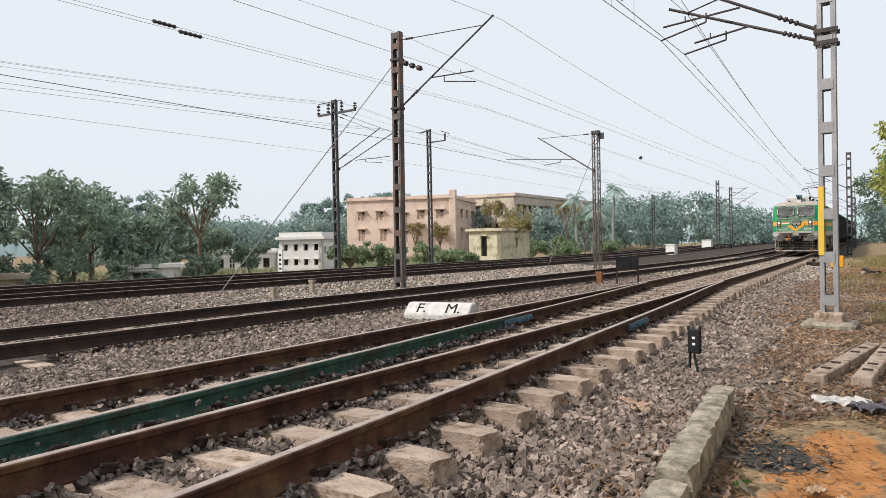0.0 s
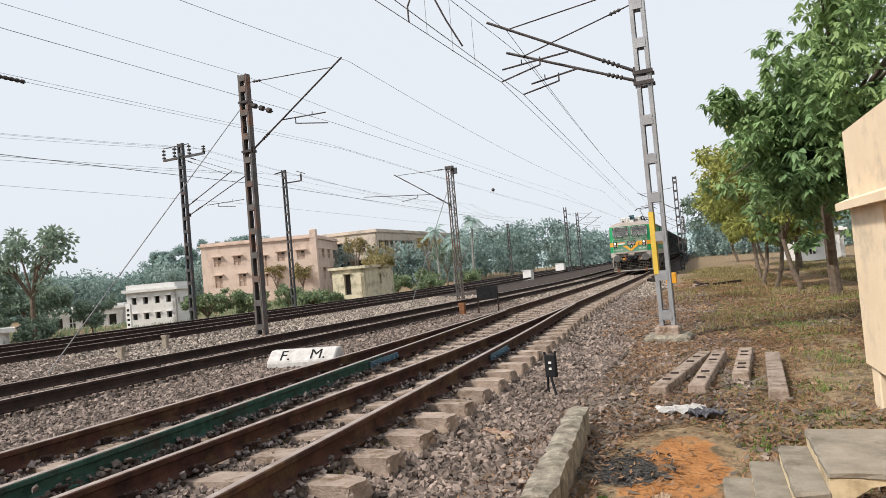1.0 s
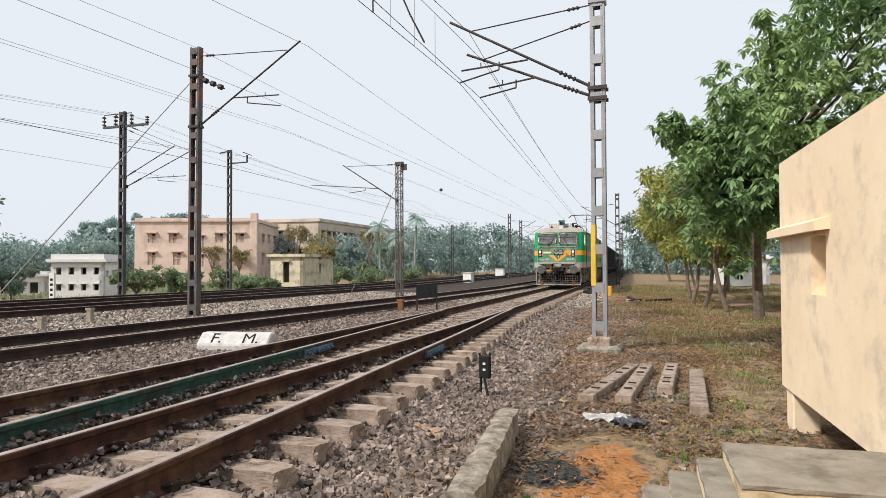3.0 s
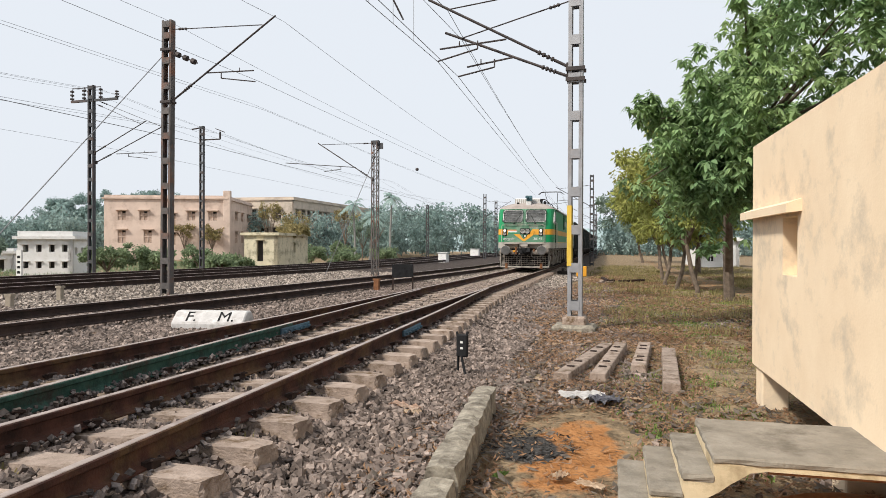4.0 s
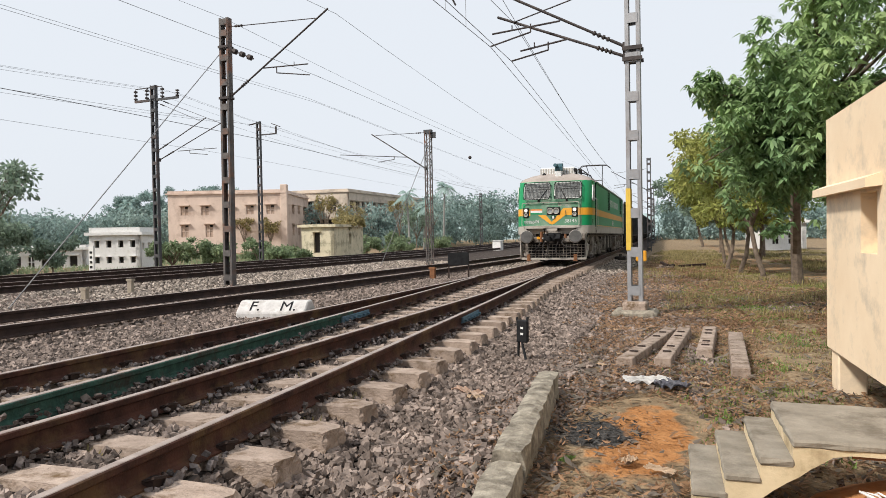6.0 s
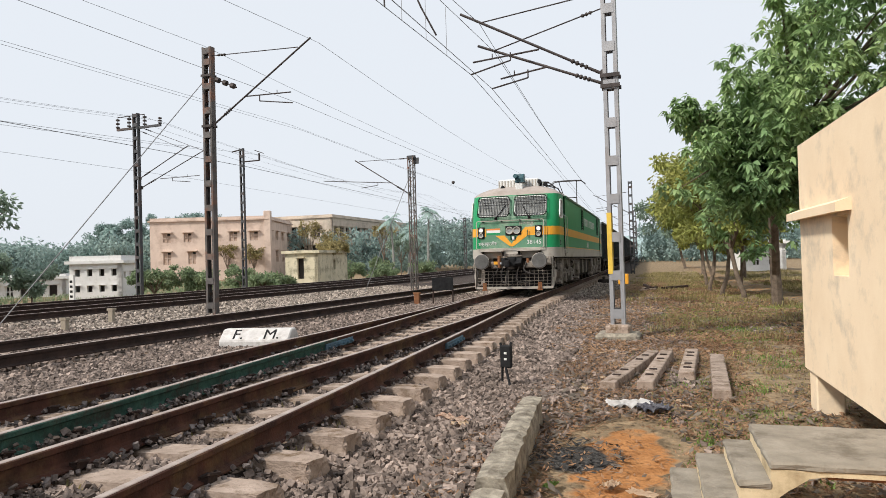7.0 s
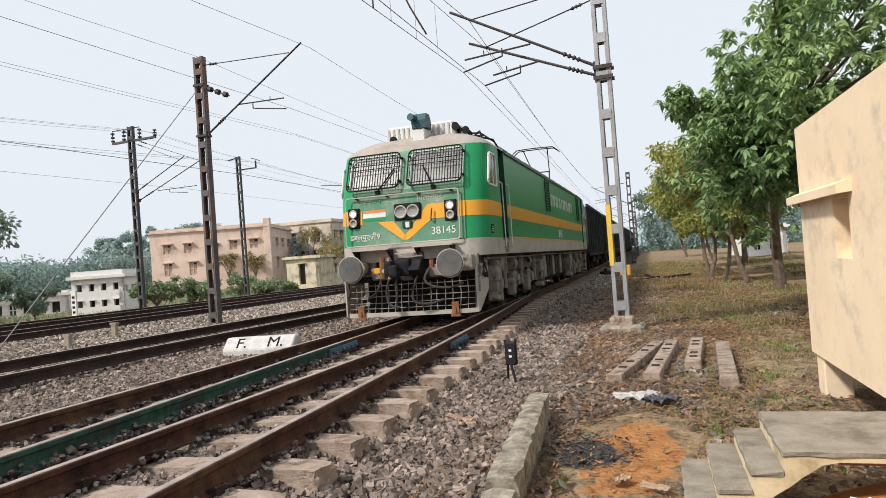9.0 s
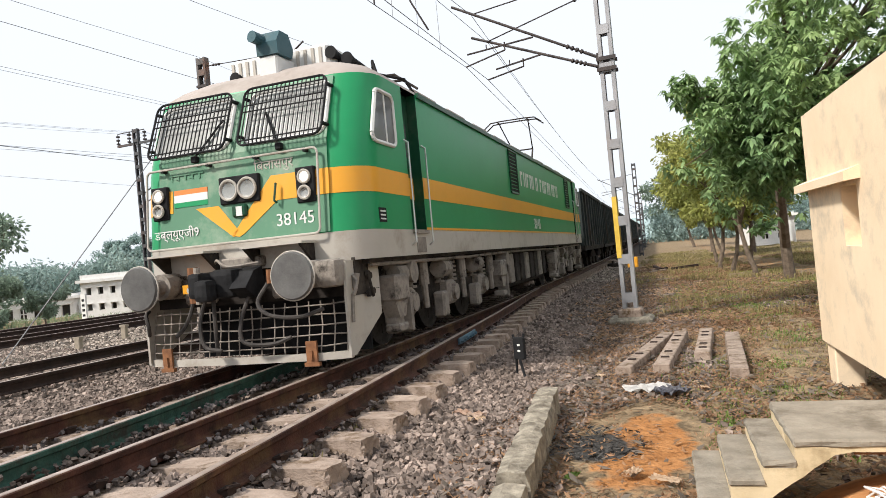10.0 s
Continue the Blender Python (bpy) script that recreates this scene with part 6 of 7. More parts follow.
for x, y, h, c, m_, sd in ROW:
    tree(x, y, h, c, 0.17 if y < 40 else 0.3, m_, sd, "slim young tree with yellow-green leaves beside the path" if m_ is M_LEAFLIGHT else "leafy green tree in a row beside the line", clumps=60, per=150, trunk_h=0.3, r=0.085 if m_ is M_LEAFLIGHT else 0.14, lean=(random.Random(sd).uniform(-0.5, 0.3), 0), group="trees beside the line", squash=0.95)

# far side: a tree with an open crown, a thicket, slim casuarinas, scrub, palms, far woods
tree(-37.3, 25.3, 6.5, 2.6, 0.3, M_LEAFFAR, 41, "tall tree with an open crown beyond the tracks", clumps=34, per=60, trunk_h=0.42, r=0.16, squash=0.62, limb=9, group="trees beyond the tracks")
for i, (x, y, h, c) in enumerate([(-41, 12.5, 5.9, 2.8), (-40, 17.0, 5.4, 2.5), (-43.5, 20.5, 5.2, 2.6), (-42, 25.0, 4.6, 2.0), (-46, 22.8, 5.8, 2.4), (-45, 15.0, 6.2, 2.8), (-39, 8.0, 6.6, 3.0), (-43, 29.5, 3.4, 1.7), (-37.5, 10.5, 3.2, 1.6), (-38.5, 21.5, 3.4, 1.7), (-38, 3.0, 6.4, 2.8), (-41, 5.5, 6.6, 2.8), (-36.5, -0.5, 7.0, 2.8), (-43, 10, 6.4, 2.6)]):
    tree(x, y, h * 1.15, c * 1.1, 0.3, M_LEAFFAR, 50 + i, "dense green tree in a thicket beyond the tracks, leaf colour hazed", clumps=42, per=80, trunk_h=0.25, r=0.13, squash=1.0, group="trees beyond the tracks")
for i, (x, y, h) in enumerate([(-52.9, 28.4, 7.4), (-52.1, 30.0, 6.9), (-50.0, 25.0, 6.2), (-49, 32.5, 5.6)]):
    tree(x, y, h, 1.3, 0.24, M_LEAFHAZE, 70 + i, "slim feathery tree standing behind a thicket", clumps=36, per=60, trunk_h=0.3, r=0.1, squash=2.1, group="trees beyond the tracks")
tree(-35.5, 36.8, 2.0, 1.5, 0.2, M_BUSH, 80, "low spreading green shrub beside the far track", clumps=40, per=110, trunk_h=0.25, r=0.1, squash=0.45, name="shrub", group="shrubs")
tree(-33.2, 38.5, 2.0, 1.5, 0.2, M_BUSH, 81, "low spreading green shrub beside the far track", clumps=40, per=110, trunk_h=0.25, r=0.1, squash=0.45, name="shrub", group="shrubs")
for i, (x, y, h, c) in enumerate([(-33.5, 46.5, 1.5, 1.0), (-31.5, 46.5, 1.2, 0.9), (-36, 50, 1.8, 1.4), (-40, 52, 2.2, 1.6), (-33, 60.5, 2.4, 1.6), (-31, 64, 1.8, 1.3), (-34.5, 71, 2.4, 1.8), (-29, 70, 1.8, 1.4), (-39, 86, 6.0, 2.2)]):
    tree(x, y, h, c, 0.26, M_LEAFFAR if h > 3 else M_BUSH, 90 + i, "green shrub before the far houses, leaf colour hazed" if h < 3 else "thin tree before the far block, leaf colour hazed", clumps=34, per=70, trunk_h=0.3, r=0.09, squash=0.8, name="shrub" if h < 3 else "tree", group="shrubs" if h < 3 else "trees beyond the tracks")
palm(-33.9, 83.4, 8.6, 3, 0.3)
palm(-38.2, 82.0, 7.8, 4, -0.4)
palm(-102, 95, 9.2, 6, 0.2)
palm(-38.8, 88, 6.4, 7, 0.5)


def far_wood():
    """Hazy woods that close the view."""
    rng = random.Random(3)
    t = tagged(new("far_woods"), "grey-green woods closing the distance, haze in their leaf colour", "trees", kind="stuff")
    centres, radii = [], []
    for i in range(420):
        a_ = rng.uniform(-64, 12)
        d = rng.uniform(115, 190)
        x, y = d * math.sin(radians(a_)), d * math.cos(radians(a_))
        if -13 < x - line_train(y) < 4:
            continue
        hh = 3.5 + 5.5 * (0.5 + 0.5 * noise.noise(Vector((a_ * 0.14, d * 0.01, 0)))) + (2.5 if -24 < a_ < -14 else 0)
        hh *= 1.05 if a_ < -38 else 1
        for k in range(3):
            centres.append((x + rng.uniform(-2, 2), y + rng.uniform(-2, 2), hh * (0.25 + 0.33 * k) - 0.5))
            radii.append(rng.uniform(1.6, 2.8))
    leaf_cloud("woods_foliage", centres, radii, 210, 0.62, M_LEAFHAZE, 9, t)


far_wood()


def backdrop_woods():
    """A plain far line of tree tops all round the horizon."""
    bm = bmesh.new()
    low, high = [], []
    for i in range(721):
        a_ = radians(i * 0.5)
        d = 240 + 12 * noise.noise(Vector((math.cos(a_) * 3, math.sin(a_) * 3, 1)))
        h = 6.5 + 3.0 * noise.noise(Vector((math.cos(a_) * 9, math.sin(a_) * 9, 5))) + 1.6 * noise.noise(Vector((math.cos(a_) * 45, math.sin(a_) * 45, 2))) + 0.8 * noise.noise(Vector((math.cos(a_) * 160, math.sin(a_) * 160, 8)))
        low.append(bm.verts.new((d * math.sin(a_), d * math.cos(a_), -2)))
        high.append(bm.verts.new(((d + 6) * math.sin(a_), (d + 6) * math.cos(a_), max(h, 2))))
    for i in range(720):
        bm.faces.new((low[i], low[i + 1], high[i + 1], high[i]))
    tagged(part("backdrop", bm, M_FARLINE), "line of far woods with pale blue-green haze in its colour", "backdrop", kind="structure")


# Backdrop colour holds the distance haze; no air is modelled.
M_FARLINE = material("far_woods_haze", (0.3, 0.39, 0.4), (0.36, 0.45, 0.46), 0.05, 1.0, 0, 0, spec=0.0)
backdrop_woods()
UNDER = random.Random(55)
for i in range(12):
    ux, uy = -36.5 - UNDER.uniform(0, 4), -1 + 2.7 * i
    tree(ux, uy, UNDER.uniform(1.6, 2.6), UNDER.uniform(1.2, 1.6), 0.24, M_LEAFFAR, 140 + i, "undergrowth at the foot of the thicket, leaf colour hazed", clumps=30, per=70, trunk_h=0.25, r=0.06, squash=0.75, name="shrub", group="shrubs")


# ---- houses ----
def wall_with_openings(name, L, H, th, holes, mat, parent, m):
    """A wall along local x with rectangular openings (x0, x1, z0, z1) that go right through."""
    xs = sorted({0, L, *[h[0] for h in holes], *[h[1] for h in holes]})
    zs = sorted({0, H, *[h[2] for h in holes], *[h[3] for h in holes]})
    bm = bmesh.new()
    for xa, xb in zip(xs, xs[1:]):
        run = None
        for za, zb in zip(zs, zs[1:]):
            xm, zm = (xa + xb) / 2, (za + zb) / 2
            if any(h[0] < xm < h[1] and h[2] < zm < h[3] for h in holes):
                continue
            box(bm, xa, xb, 0, th, za, zb)
    bmesh.ops.remove_doubles(bm, verts=bm.verts[:], dist=1e-4)
    ob = part(name, bm, mat, parent)
    ob.matrix_basis = m
    return ob


def building(name, corner, ang, L, D, H, mat, label, front, side, parapet=0.35, z=None, shutter=None):
    """corner: the corner nearest the tracks; the front runs from it along ang + 180, the side along ang + 90 of the plan."""
    zz = ground_z(*corner) - 0.4 if z is None else z
    b = thing(name, pose(corner[0], corner[1], zz, 0, 0, ang), label, "building", "houses beyond the tracks")
    wall_with_openings("wall", L, H, 0.3, front, mat, b, pose(-L, 0, 0))
    wall_with_openings("wall", D, H, 0.3, side, mat, b, pose(0, 0, 0, 0, 0, 90) @ pose(0, 0, 0))
    bm = bmesh.new()
    box(bm, -L, -0.31, D - 0.3, D, 0, H)
    box(bm, -L, -L + 0.3, 0.31, D - 0.31, 0, H)
    part("wall", bm, mat, b)
    bm = bmesh.new()
    box(bm, -L - 0.25, 0.25, -0.25, D + 0.25, H, H + 0.22)
    box(bm, -L, 0, 0, 0.15, H + 0.22, H + 0.22 + parapet)
    box(bm, -0.15, 0, 0.16, D, H + 0.22, H + 0.22 + parapet)
    part("roof", bm, mat, b)
    # Solid dark block: its colour stands in for the shade of the rooms.
    bm = bmesh.new()
    box(bm, -L + 0.6, -0.6, 0.6, D - 0.6, 0.05, H - 0.1)
    part("interior", bm, M_HOLE, b)
    for holes, m in ((front, pose(-L, 0, 0)), (side, pose(0, 0, 0, 0, 0, 90))):
        for x0, x1, z0, z1 in holes:
            k = min(1.0, (x1 - x0) / 1.2)
            bm = bmesh.new()
            box(bm, x0 - 0.25 * k, x1 + 0.25 * k, -0.45 * k, -0.005, z1 + 0.12 * k, z1 + 0.22 * k)
            o = part("window_shade", bm, mat, b)
            o.matrix_basis = m
            if x1 - x0 < 0.6:
                continue
            bm = bmesh.new()
            for xa, xb in ((x0, x0 + 0.08), (x1 - 0.08, x1), ((x0 + x1) / 2 - 0.04, (x0 + x1) / 2 + 0.04)):
                box(bm, xa, xb, 0.05, 0.12, z0, z1)
            box(bm, x0 + 0.08, x1 - 0.08, 0.05, 0.12, (z0 + z1) / 2 - 0.04, (z0 + z1) / 2 + 0.04)
            o = part("window_frame", bm, mat, b)
            o.matrix_basis = m
            if shutter:
                bm = bmesh.new()
                box(bm, x0 + 0.081, (x0 + x1) / 2 - 0.042, 0.13, 0.17, z0 + 0.02, z1 - 0.02)
                box(bm, (x0 + x1) / 2 + 0.042, x1 - 0.081, 0.13, 0.17, z0 + 0.02, z1 - 0.3)
                o = part("shutter", bm, shutter, b, "faded closed shutter")
                o.matrix_basis = m
    return b


def windows(start, step, n, w, rows):
    return [(start + step * i, start + step * i + w, z, z + h) for i in range(n) for z, h in rows]


pink = building("school_block", (-60.7, 85.7), 22, 17.5, 18, 9.3, M_PINK, "pink plastered two-storey block with small shaded windows", [(1.9, 3.1, 2.9, 4.7), (5.6, 6.8, 2.9, 4.7), (9.4, 10.2, 2.6, 4.4), (9.4, 10.2, 5.4, 7.2), (14.6, 15.9, 2.7, 4.5)] + windows(1.9, 3.1, 2, 1.2, [(6.2, 1.3)]) + [(11.8, 13.0, 6.2, 7.5), (14.8, 16.1, 6.2, 7.5)], windows(1.2, 4.2, 4, 1.6, [(2.9, 1.7), (6.4, 1.2)]), shutter=M_SHUTTER)
bm = bmesh.new()
bevel_box(bm, -0.5, 0.5, -0.2, 0.8, 0, 10.6, 0.05)
part("stair_shaft", bm, M_PINK, pink)
ochre = building("veranda_block", (-60.2, 104), 4, 12, 40, 10.4, M_OCHRE, "ochre block with rows of open veranda bays", windows(0.8, 2.4, 4, 1.7, [(3.8, 1.8), (7.0, 1.8)]), windows(0.8, 2.4, 16, 1.6, [(1.0, 1.8), (3.8, 1.8), (7.0, 1.8)]))
hut = building("lineside_hut", (-29.94, 49.2), 8, 2.95, 6.8, 3.45, M_HUT, "small stained cream hut with a flat roof and a dark doorway", [(1.1, 1.68, 1.3, 3.0)], [(3.4, 3.9, 2.0, 2.8)], parapet=0.02)
tree(-31.0, 53.5, 1.0, 1.5, 0.18, M_GRASS, 160, "dry creeper heaped on a hut roof", clumps=44, per=80, trunk_h=0.2, r=0.05, squash=0.42, name="shrub", group="shrubs", z=2.5)
for i, (x, y, h, c, m_) in enumerate([(-54.5, 95.0, 7.6, 2.6, M_GRASS), (-46.5, 96.0, 8.4, 2.0, M_GRASS), (-43.5, 101.0, 7.6, 2.8, M_LEAFHAZE), (-57.5, 92.0, 8.6, 1.9, M_GRASS), (-62.0, 84.0, 5.0, 1.6, M_GRASS), (-66.0, 83.0, 5.4, 1.7, M_GRASS)]):
    tree(x, y, h, c, 0.34, m_, 170 + i, "half-bare dry tree before the far block" if m_ is M_GRASS else "hazy green tree before the far block", clumps=34, per=26, trunk_h=0.3, r=0.1, squash=0.8, limb=9, group="trees beyond the tracks")
for i, (x, y, h, c) in enumerate([(-126, 122, 13.0, 5.5), (-119, 126, 14.0, 6.0), (-133, 124, 12.0, 5.0), (-112, 128, 14.5, 5.5)]):
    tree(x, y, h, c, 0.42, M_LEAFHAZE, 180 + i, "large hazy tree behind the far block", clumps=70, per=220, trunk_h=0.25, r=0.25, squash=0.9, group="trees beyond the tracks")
white = building("white_house", (-39.6, 37.9), 27, 3.6, 3.2, 3.0, M_WHITE, "small white two-storey house beyond the tracks", windows(0.35, 0.85, 4, 0.36, [(0.95, 0.45), (2.1, 0.5)]), windows(0.5, 1.2, 2, 0.4, [(1.9, 0.45)]))
low = building("low_house", (-50, 42), 40, 7, 4, 1.9, M_WHITE, "low pale house with dark bays far beyond the tracks", windows(0.5, 1.05, 6, 0.6, [(0.5, 0.9)]), [], parapet=0.2)
shed = building("shed", (-35.3, 22.6), 58, 2.9, 2.2, 1.35, M_WHITE, "small pale shed under a thin flat roof", [(0.4, 1.4, 0.3, 1.1)], [], parapet=0.02)
shed2 = building("shed", (-35.2, 14.3), 66, 3.2, 2.2, 1.1, M_CONC, "low brown-roofed shed beyond the tracks", [(1.0, 1.6, 0.3, 0.9)], [], parapet=0.05)
far_white = building("low_house", (6.5, 62), 8, 3, 9, 2.6, M_WHITE, "pale low house behind the trees", windows(0.4, 1.2, 2, 0.6, [(0.9, 0.9)]), windows(0.6, 1.6, 5, 0.7, [(0.9, 0.9)]), parapet=0.1)
for i, (x, y, w, h) in enumerate([(-24.5, 92, 1.2, 1.1), (-19.0, 60, 0.8, 0.9)]):
    bm = bmesh.new()
    bevel_box(bm, -w / 2, w / 2, -0.4, 0.4, 0, h, 0.03)
    box(bm, -w / 2 - 0.05, w / 2 + 0.05, -0.45, 0.45, h, h + 0.06)
    o = part("relay_box", bm, M_WHITE)
    o.matrix_basis = pose(x, y, ground_z(x, y) - 0.05)
    tagged(o, "small white lineside equipment box with a lid", "equipment box", "lineside boxes")
bm = bmesh.new()
box(bm, -0.05, 0.05, 0, 11, -0.2, 1.3)
o = part("boundary_wall", bm, M_WHITE)
o.matrix_basis = pose(4.8, 33, 0, 0, 0, -8)
tagged(o, "low whitewashed wall behind the trees", "wall", kind="structure")


# ---- small things beside the line ----
def place_z(x, y):
    return bed_height(x, y)


FM = thing("fouling_mark", pose(-7.15, 9.75, place_z(-7.15, 9.75) - 0.02, 0, 0, 12), "white painted concrete fouling mark with black letters", "marker block")
bm = bmesh.new()
prism(bm, [(-0.26, 0.0), (0.24, 0.0), (0.24, 0.2), (0.12, 0.34), (-0.06, 0.34), (-0.26, 0.16)], "x", -0.62, 0.62)
bmesh.ops.bevel(bm, geom=bm.edges[:], offset=0.02, segments=1, affect="EDGES")
part("block", bm, M_MARKER, FM)
for ch, x in (("F.", -0.3), ("M.", 0.3)):
    letters("letter", ch, 0.3, M_BLACK, FM, pose(x, -0.232, 0.19, 42, 0, 0))

# dwarf marker post in the ballast
DW = thing("dwarf_signal", pose(-2.2, 7.75, place_z(-2.2, 7.75) - 0.05, 0, 0, -12), "small black lineside marker on bent angle legs", "marker post")
bm = bmesh.new()
bevel_box(bm, -0.07, 0.07, -0.03, 0.03, 0.28, 0.54, 0.01)
hd_ = part("plate", bm, M_BLACK, DW)
bm = bmesh.new()
for k in (0.36, 0.43):
    box(bm, -0.012, 0.022, -0.036, -0.03, k + 0.01, k + 0.035)
part("plate_mark", bm, M_LWHITE, hd_, "pale unreadable mark")
for pts in ([(-0.05, 0, 0.35), (-0.07, 0, -0.05)], [(-0.02, 0, 0.32), (0.1, -0.12, 0.1), (0.16, -0.2, -0.05)], [(0.05, 0, 0.5), (0.06, 0.02, 0.58)], [(-0.06, 0, 0.5), (-0.08, 0.01, 0.57)]):
    bm = bmesh.new()
    tube(bm, pts, 0.016, 5)
    part("leg", bm, M_BLACK, DW)


def rough_block(name, x0, x1, y0, y1, h, mat, seed, cuts=14):
    """A worn concrete bar: subdivided and uneven."""
    bm = bmesh.new()
    n = max(4, int((y1 - y0) / 0.12))
    rings = []
    for i in range(n + 1):
        y = y0 + (y1 - y0) * i / n
        ring = []
        for u, v in ((0, 0), (0.33, 0), (0.67, 0), (1, 0), (1, 0.55), (0.96, 0.95), (0.66, 1), (0.33, 1), (0.04, 0.95), (0, 0.55)):
            q = Vector((u * 3, y * 4, v * 3 + seed))
            ring.append((x0 + (x1 - x0) * u + 0.025 * noise.noise(q * 1.7), y, h * v + 0.02 * noise.noise(q * 2.3 + Vector((5, 0, 0)))))
        rings.append(ring)
    loft(bm, rings)
    bmesh.ops.recalc_face_normals(bm, faces=bm.faces[:])
    return bm


for (x, y, rot), L, sd in (((-1.56, 6.33, 187.5), 2.4, 1), ((-1.24, 3.9, 186), 1.6, 2)):
    o = part("concrete_beam", rough_block("beam", -0.1, 0.1, 0, L, 0.24, M_CONC, sd), M_BEAM)
    o.matrix_basis = pose(x, y, place_z(x, y) + (0.0 if sd == 1 else -0.05), 0, 0, rot)
    tagged(o, "worn lichen-stained concrete beam lying on the ballast edge", "concrete beam", "concrete beams")

# loose sleepers in the dirt
LOOSE = bmesh.new()
pr = [(-0.125, 0.0), (0.125, 0.0), (0.105, 0.2), (-0.105, 0.2)]
loft(LOOSE, [[(x, y, z) for x, z in pr] for y in (0, 0.5, 2.2, 2.7)])
bmesh.ops.recalc_face_normals(LOOSE, faces=LOOSE.faces[:])
bmesh.ops.bevel(LOOSE, geom=[e_ for e_ in LOOSE.edges if e_.is_manifold], offset=0.012, segments=1, affect="EDGES")
LOOSE_MESH = mesh_of(LOOSE, "loose_sleeper", M_SLEEPER)
INS = bmesh.new()
bevel_box(INS, -0.05, 0.05, -0.025, 0.025, 0.195, 0.215, 0.008)
INS_MESH = mesh_of(INS, "cast_insert", M_CLIP)
for x, y, rot, scale in ((-1.06, 7.95, -7.0, 1.0), (-0.65, 8.05, -2.5, 1.0), (-0.22, 8.78, -1.0, 0.8), (0.16, 7.7, 0.0, 1.0)):
    s_ = thing("loose_sleeper", pose(x, y, place_z(x, y) - 0.03, 0, 0, rot), "discarded concrete sleeper lying in the dirt", "sleeper", "loose sleepers")
    o = new("beam", LOOSE_MESH)
    o.parent = s_
    o.matrix_basis = Matrix.Diagonal((0.85, scale, 0.75, 1))
    for yy in (0.45, 0.85, 1.75, 2.15) if x < 0 else ():
        o = new("cast_insert", INS_MESH)
        o.parent = s_
        o.matrix_basis = pose(0, yy * scale, -0.05)

# black board on two posts, short posts, lineside boxes
BD = thing("notice_board", pose(-7.75, 20.2, place_z(-7.75, 20.2) - 0.1, 0, 0, 10), "plain black board on two thin posts between the tracks", "board")
bm = bmesh.new()
bevel_box(bm, -0.34, 0.34, -0.015, 0.015, 0.58, 0.98, 0.006)
part("panel", bm, M_BLACK, BD)
for x in (-0.32, 0.32):
    bm = bmesh.new()
    box(bm, x - 0.022, x + 0.022, 0.016, 0.05, 0, 0.98)
    part("post", bm, M_RAILDARK, BD)
for x, y, h, w, m_, lab in ((-8.6, 20.1, 0.42, 0.09, M_BROWNPLATE, "short rusty red-brown post between the tracks"), (-14.6, 13.6, 0.42, 0.08, M_CONC, "short weathered concrete post in the ballast"), (-13.9, 11.6, 0.35, 0.08, M_CONC, "short weathered concrete post in the ballast")):
    bm = bmesh.new()
    bevel_box(bm, -w, w, -w * 0.7, w * 0.7, -0.1, h, 0.015)
    box(bm, -w * 1.25, w * 1.25, -w * 0.8, w * 0.8, h - 0.06, h)
    o = part("short_post", bm, m_)
    o.matrix_basis = pose(x, y, place_z(x, y))
    tagged(o, lab, "post", "short posts")
SG = thing("striped_post", pose(-29.6, 25.2, place_z(-29.6, 25.2)), "white marker post with a red foot beyond the far track", "post")
bm = bmesh.new()
box(bm, -0.16, 0.16, -0.05, 0.05, 0.3, 1.9)
part("panel", bm, M_LWHITE, SG)
bm = bmesh.new()
box(bm, -0.17, 0.17, -0.06, 0.06, 0.0, 0.3)
part("red_foot", bm, M_LORANGE, SG)
bm = bmesh.new()
for k in range(5):
    box(bm, -0.09, 0.09, -0.055, -0.05, 0.5 + 0.25 * k, 0.62 + 0.25 * k)
part("mark", bm, M_BLACK, SG, "unreadable dark marks")
OB = thing("junction_box", pose(-1.75, 16.6, place_z(-1.75, 16.6) - 0.05), "orange lineside box on a thin post", "equipment box")
bm = bmesh.new()
bevel_box(bm, -0.12, 0.12, -0.06, 0.06, 0.95, 1.2, 0.015)
part("case", bm, M_LYEL, OB)
bm = bmesh.new()
box(bm, -0.02, 0.02, -0.02, 0.02, 0, 0.95)
part("post", bm, M_RAILDARK, OB)
PM = thing("point_machine", pose(-5.3, 39.5, place_z(-5.3, 39.5) + 0.02, 0, 0, 4), "dark point machine on a pair of long sleepers beside the rails", "point machine")
bm = bmesh.new()
bevel_box(bm, -0.25, 0.35, -0.5, 0.5, 0.02, 0.22, 0.03)
part("case", bm, M_UNDER, PM)
for k in (-0.3, -0.1, 0.1, 0.3):
    bm = bmesh.new()
    rod(bm, (0.05, k, 0.22), (0.05, k, 0.36), 0.06, 8)
    part("lug", bm, M_UNDER, PM)
bm = bmesh.new()
rod(bm, (-2.4, 0.1, 0.1), (-0.2, 0.1, 0.12), 0.03, 6)
rod(bm, (-2.4, -0.2, 0.1), (-0.2, -0.2, 0.12), 0.025, 6)
part("throw_bar", bm, M_RAILDARK, PM)
for i in range(5):
    rr_ = random.Random(200 + i)
    bm = bmesh.new()
    L = rr_.uniform(0.9, 1.9)
    bevel_box(bm, -0.06, 0.06, 0, L, 0, 0.1, 0.01)
    o = part("scrap_beam", bm, M_RAILDARK if i % 3 else M_SLEEPER)
    o.matrix_basis = pose(-2.6 + 0.22 * i, 31.0 + 0.25 * i, place_z(-2.4, 31) + 0.05 * (i % 3), 2, 0, rr_.uniform(-70, 60))
    tagged(o, "rusty length of scrap lying in a loose heap" if i % 3 else "pale broken sleeper in a loose heap", "scrap", "scrap heap")

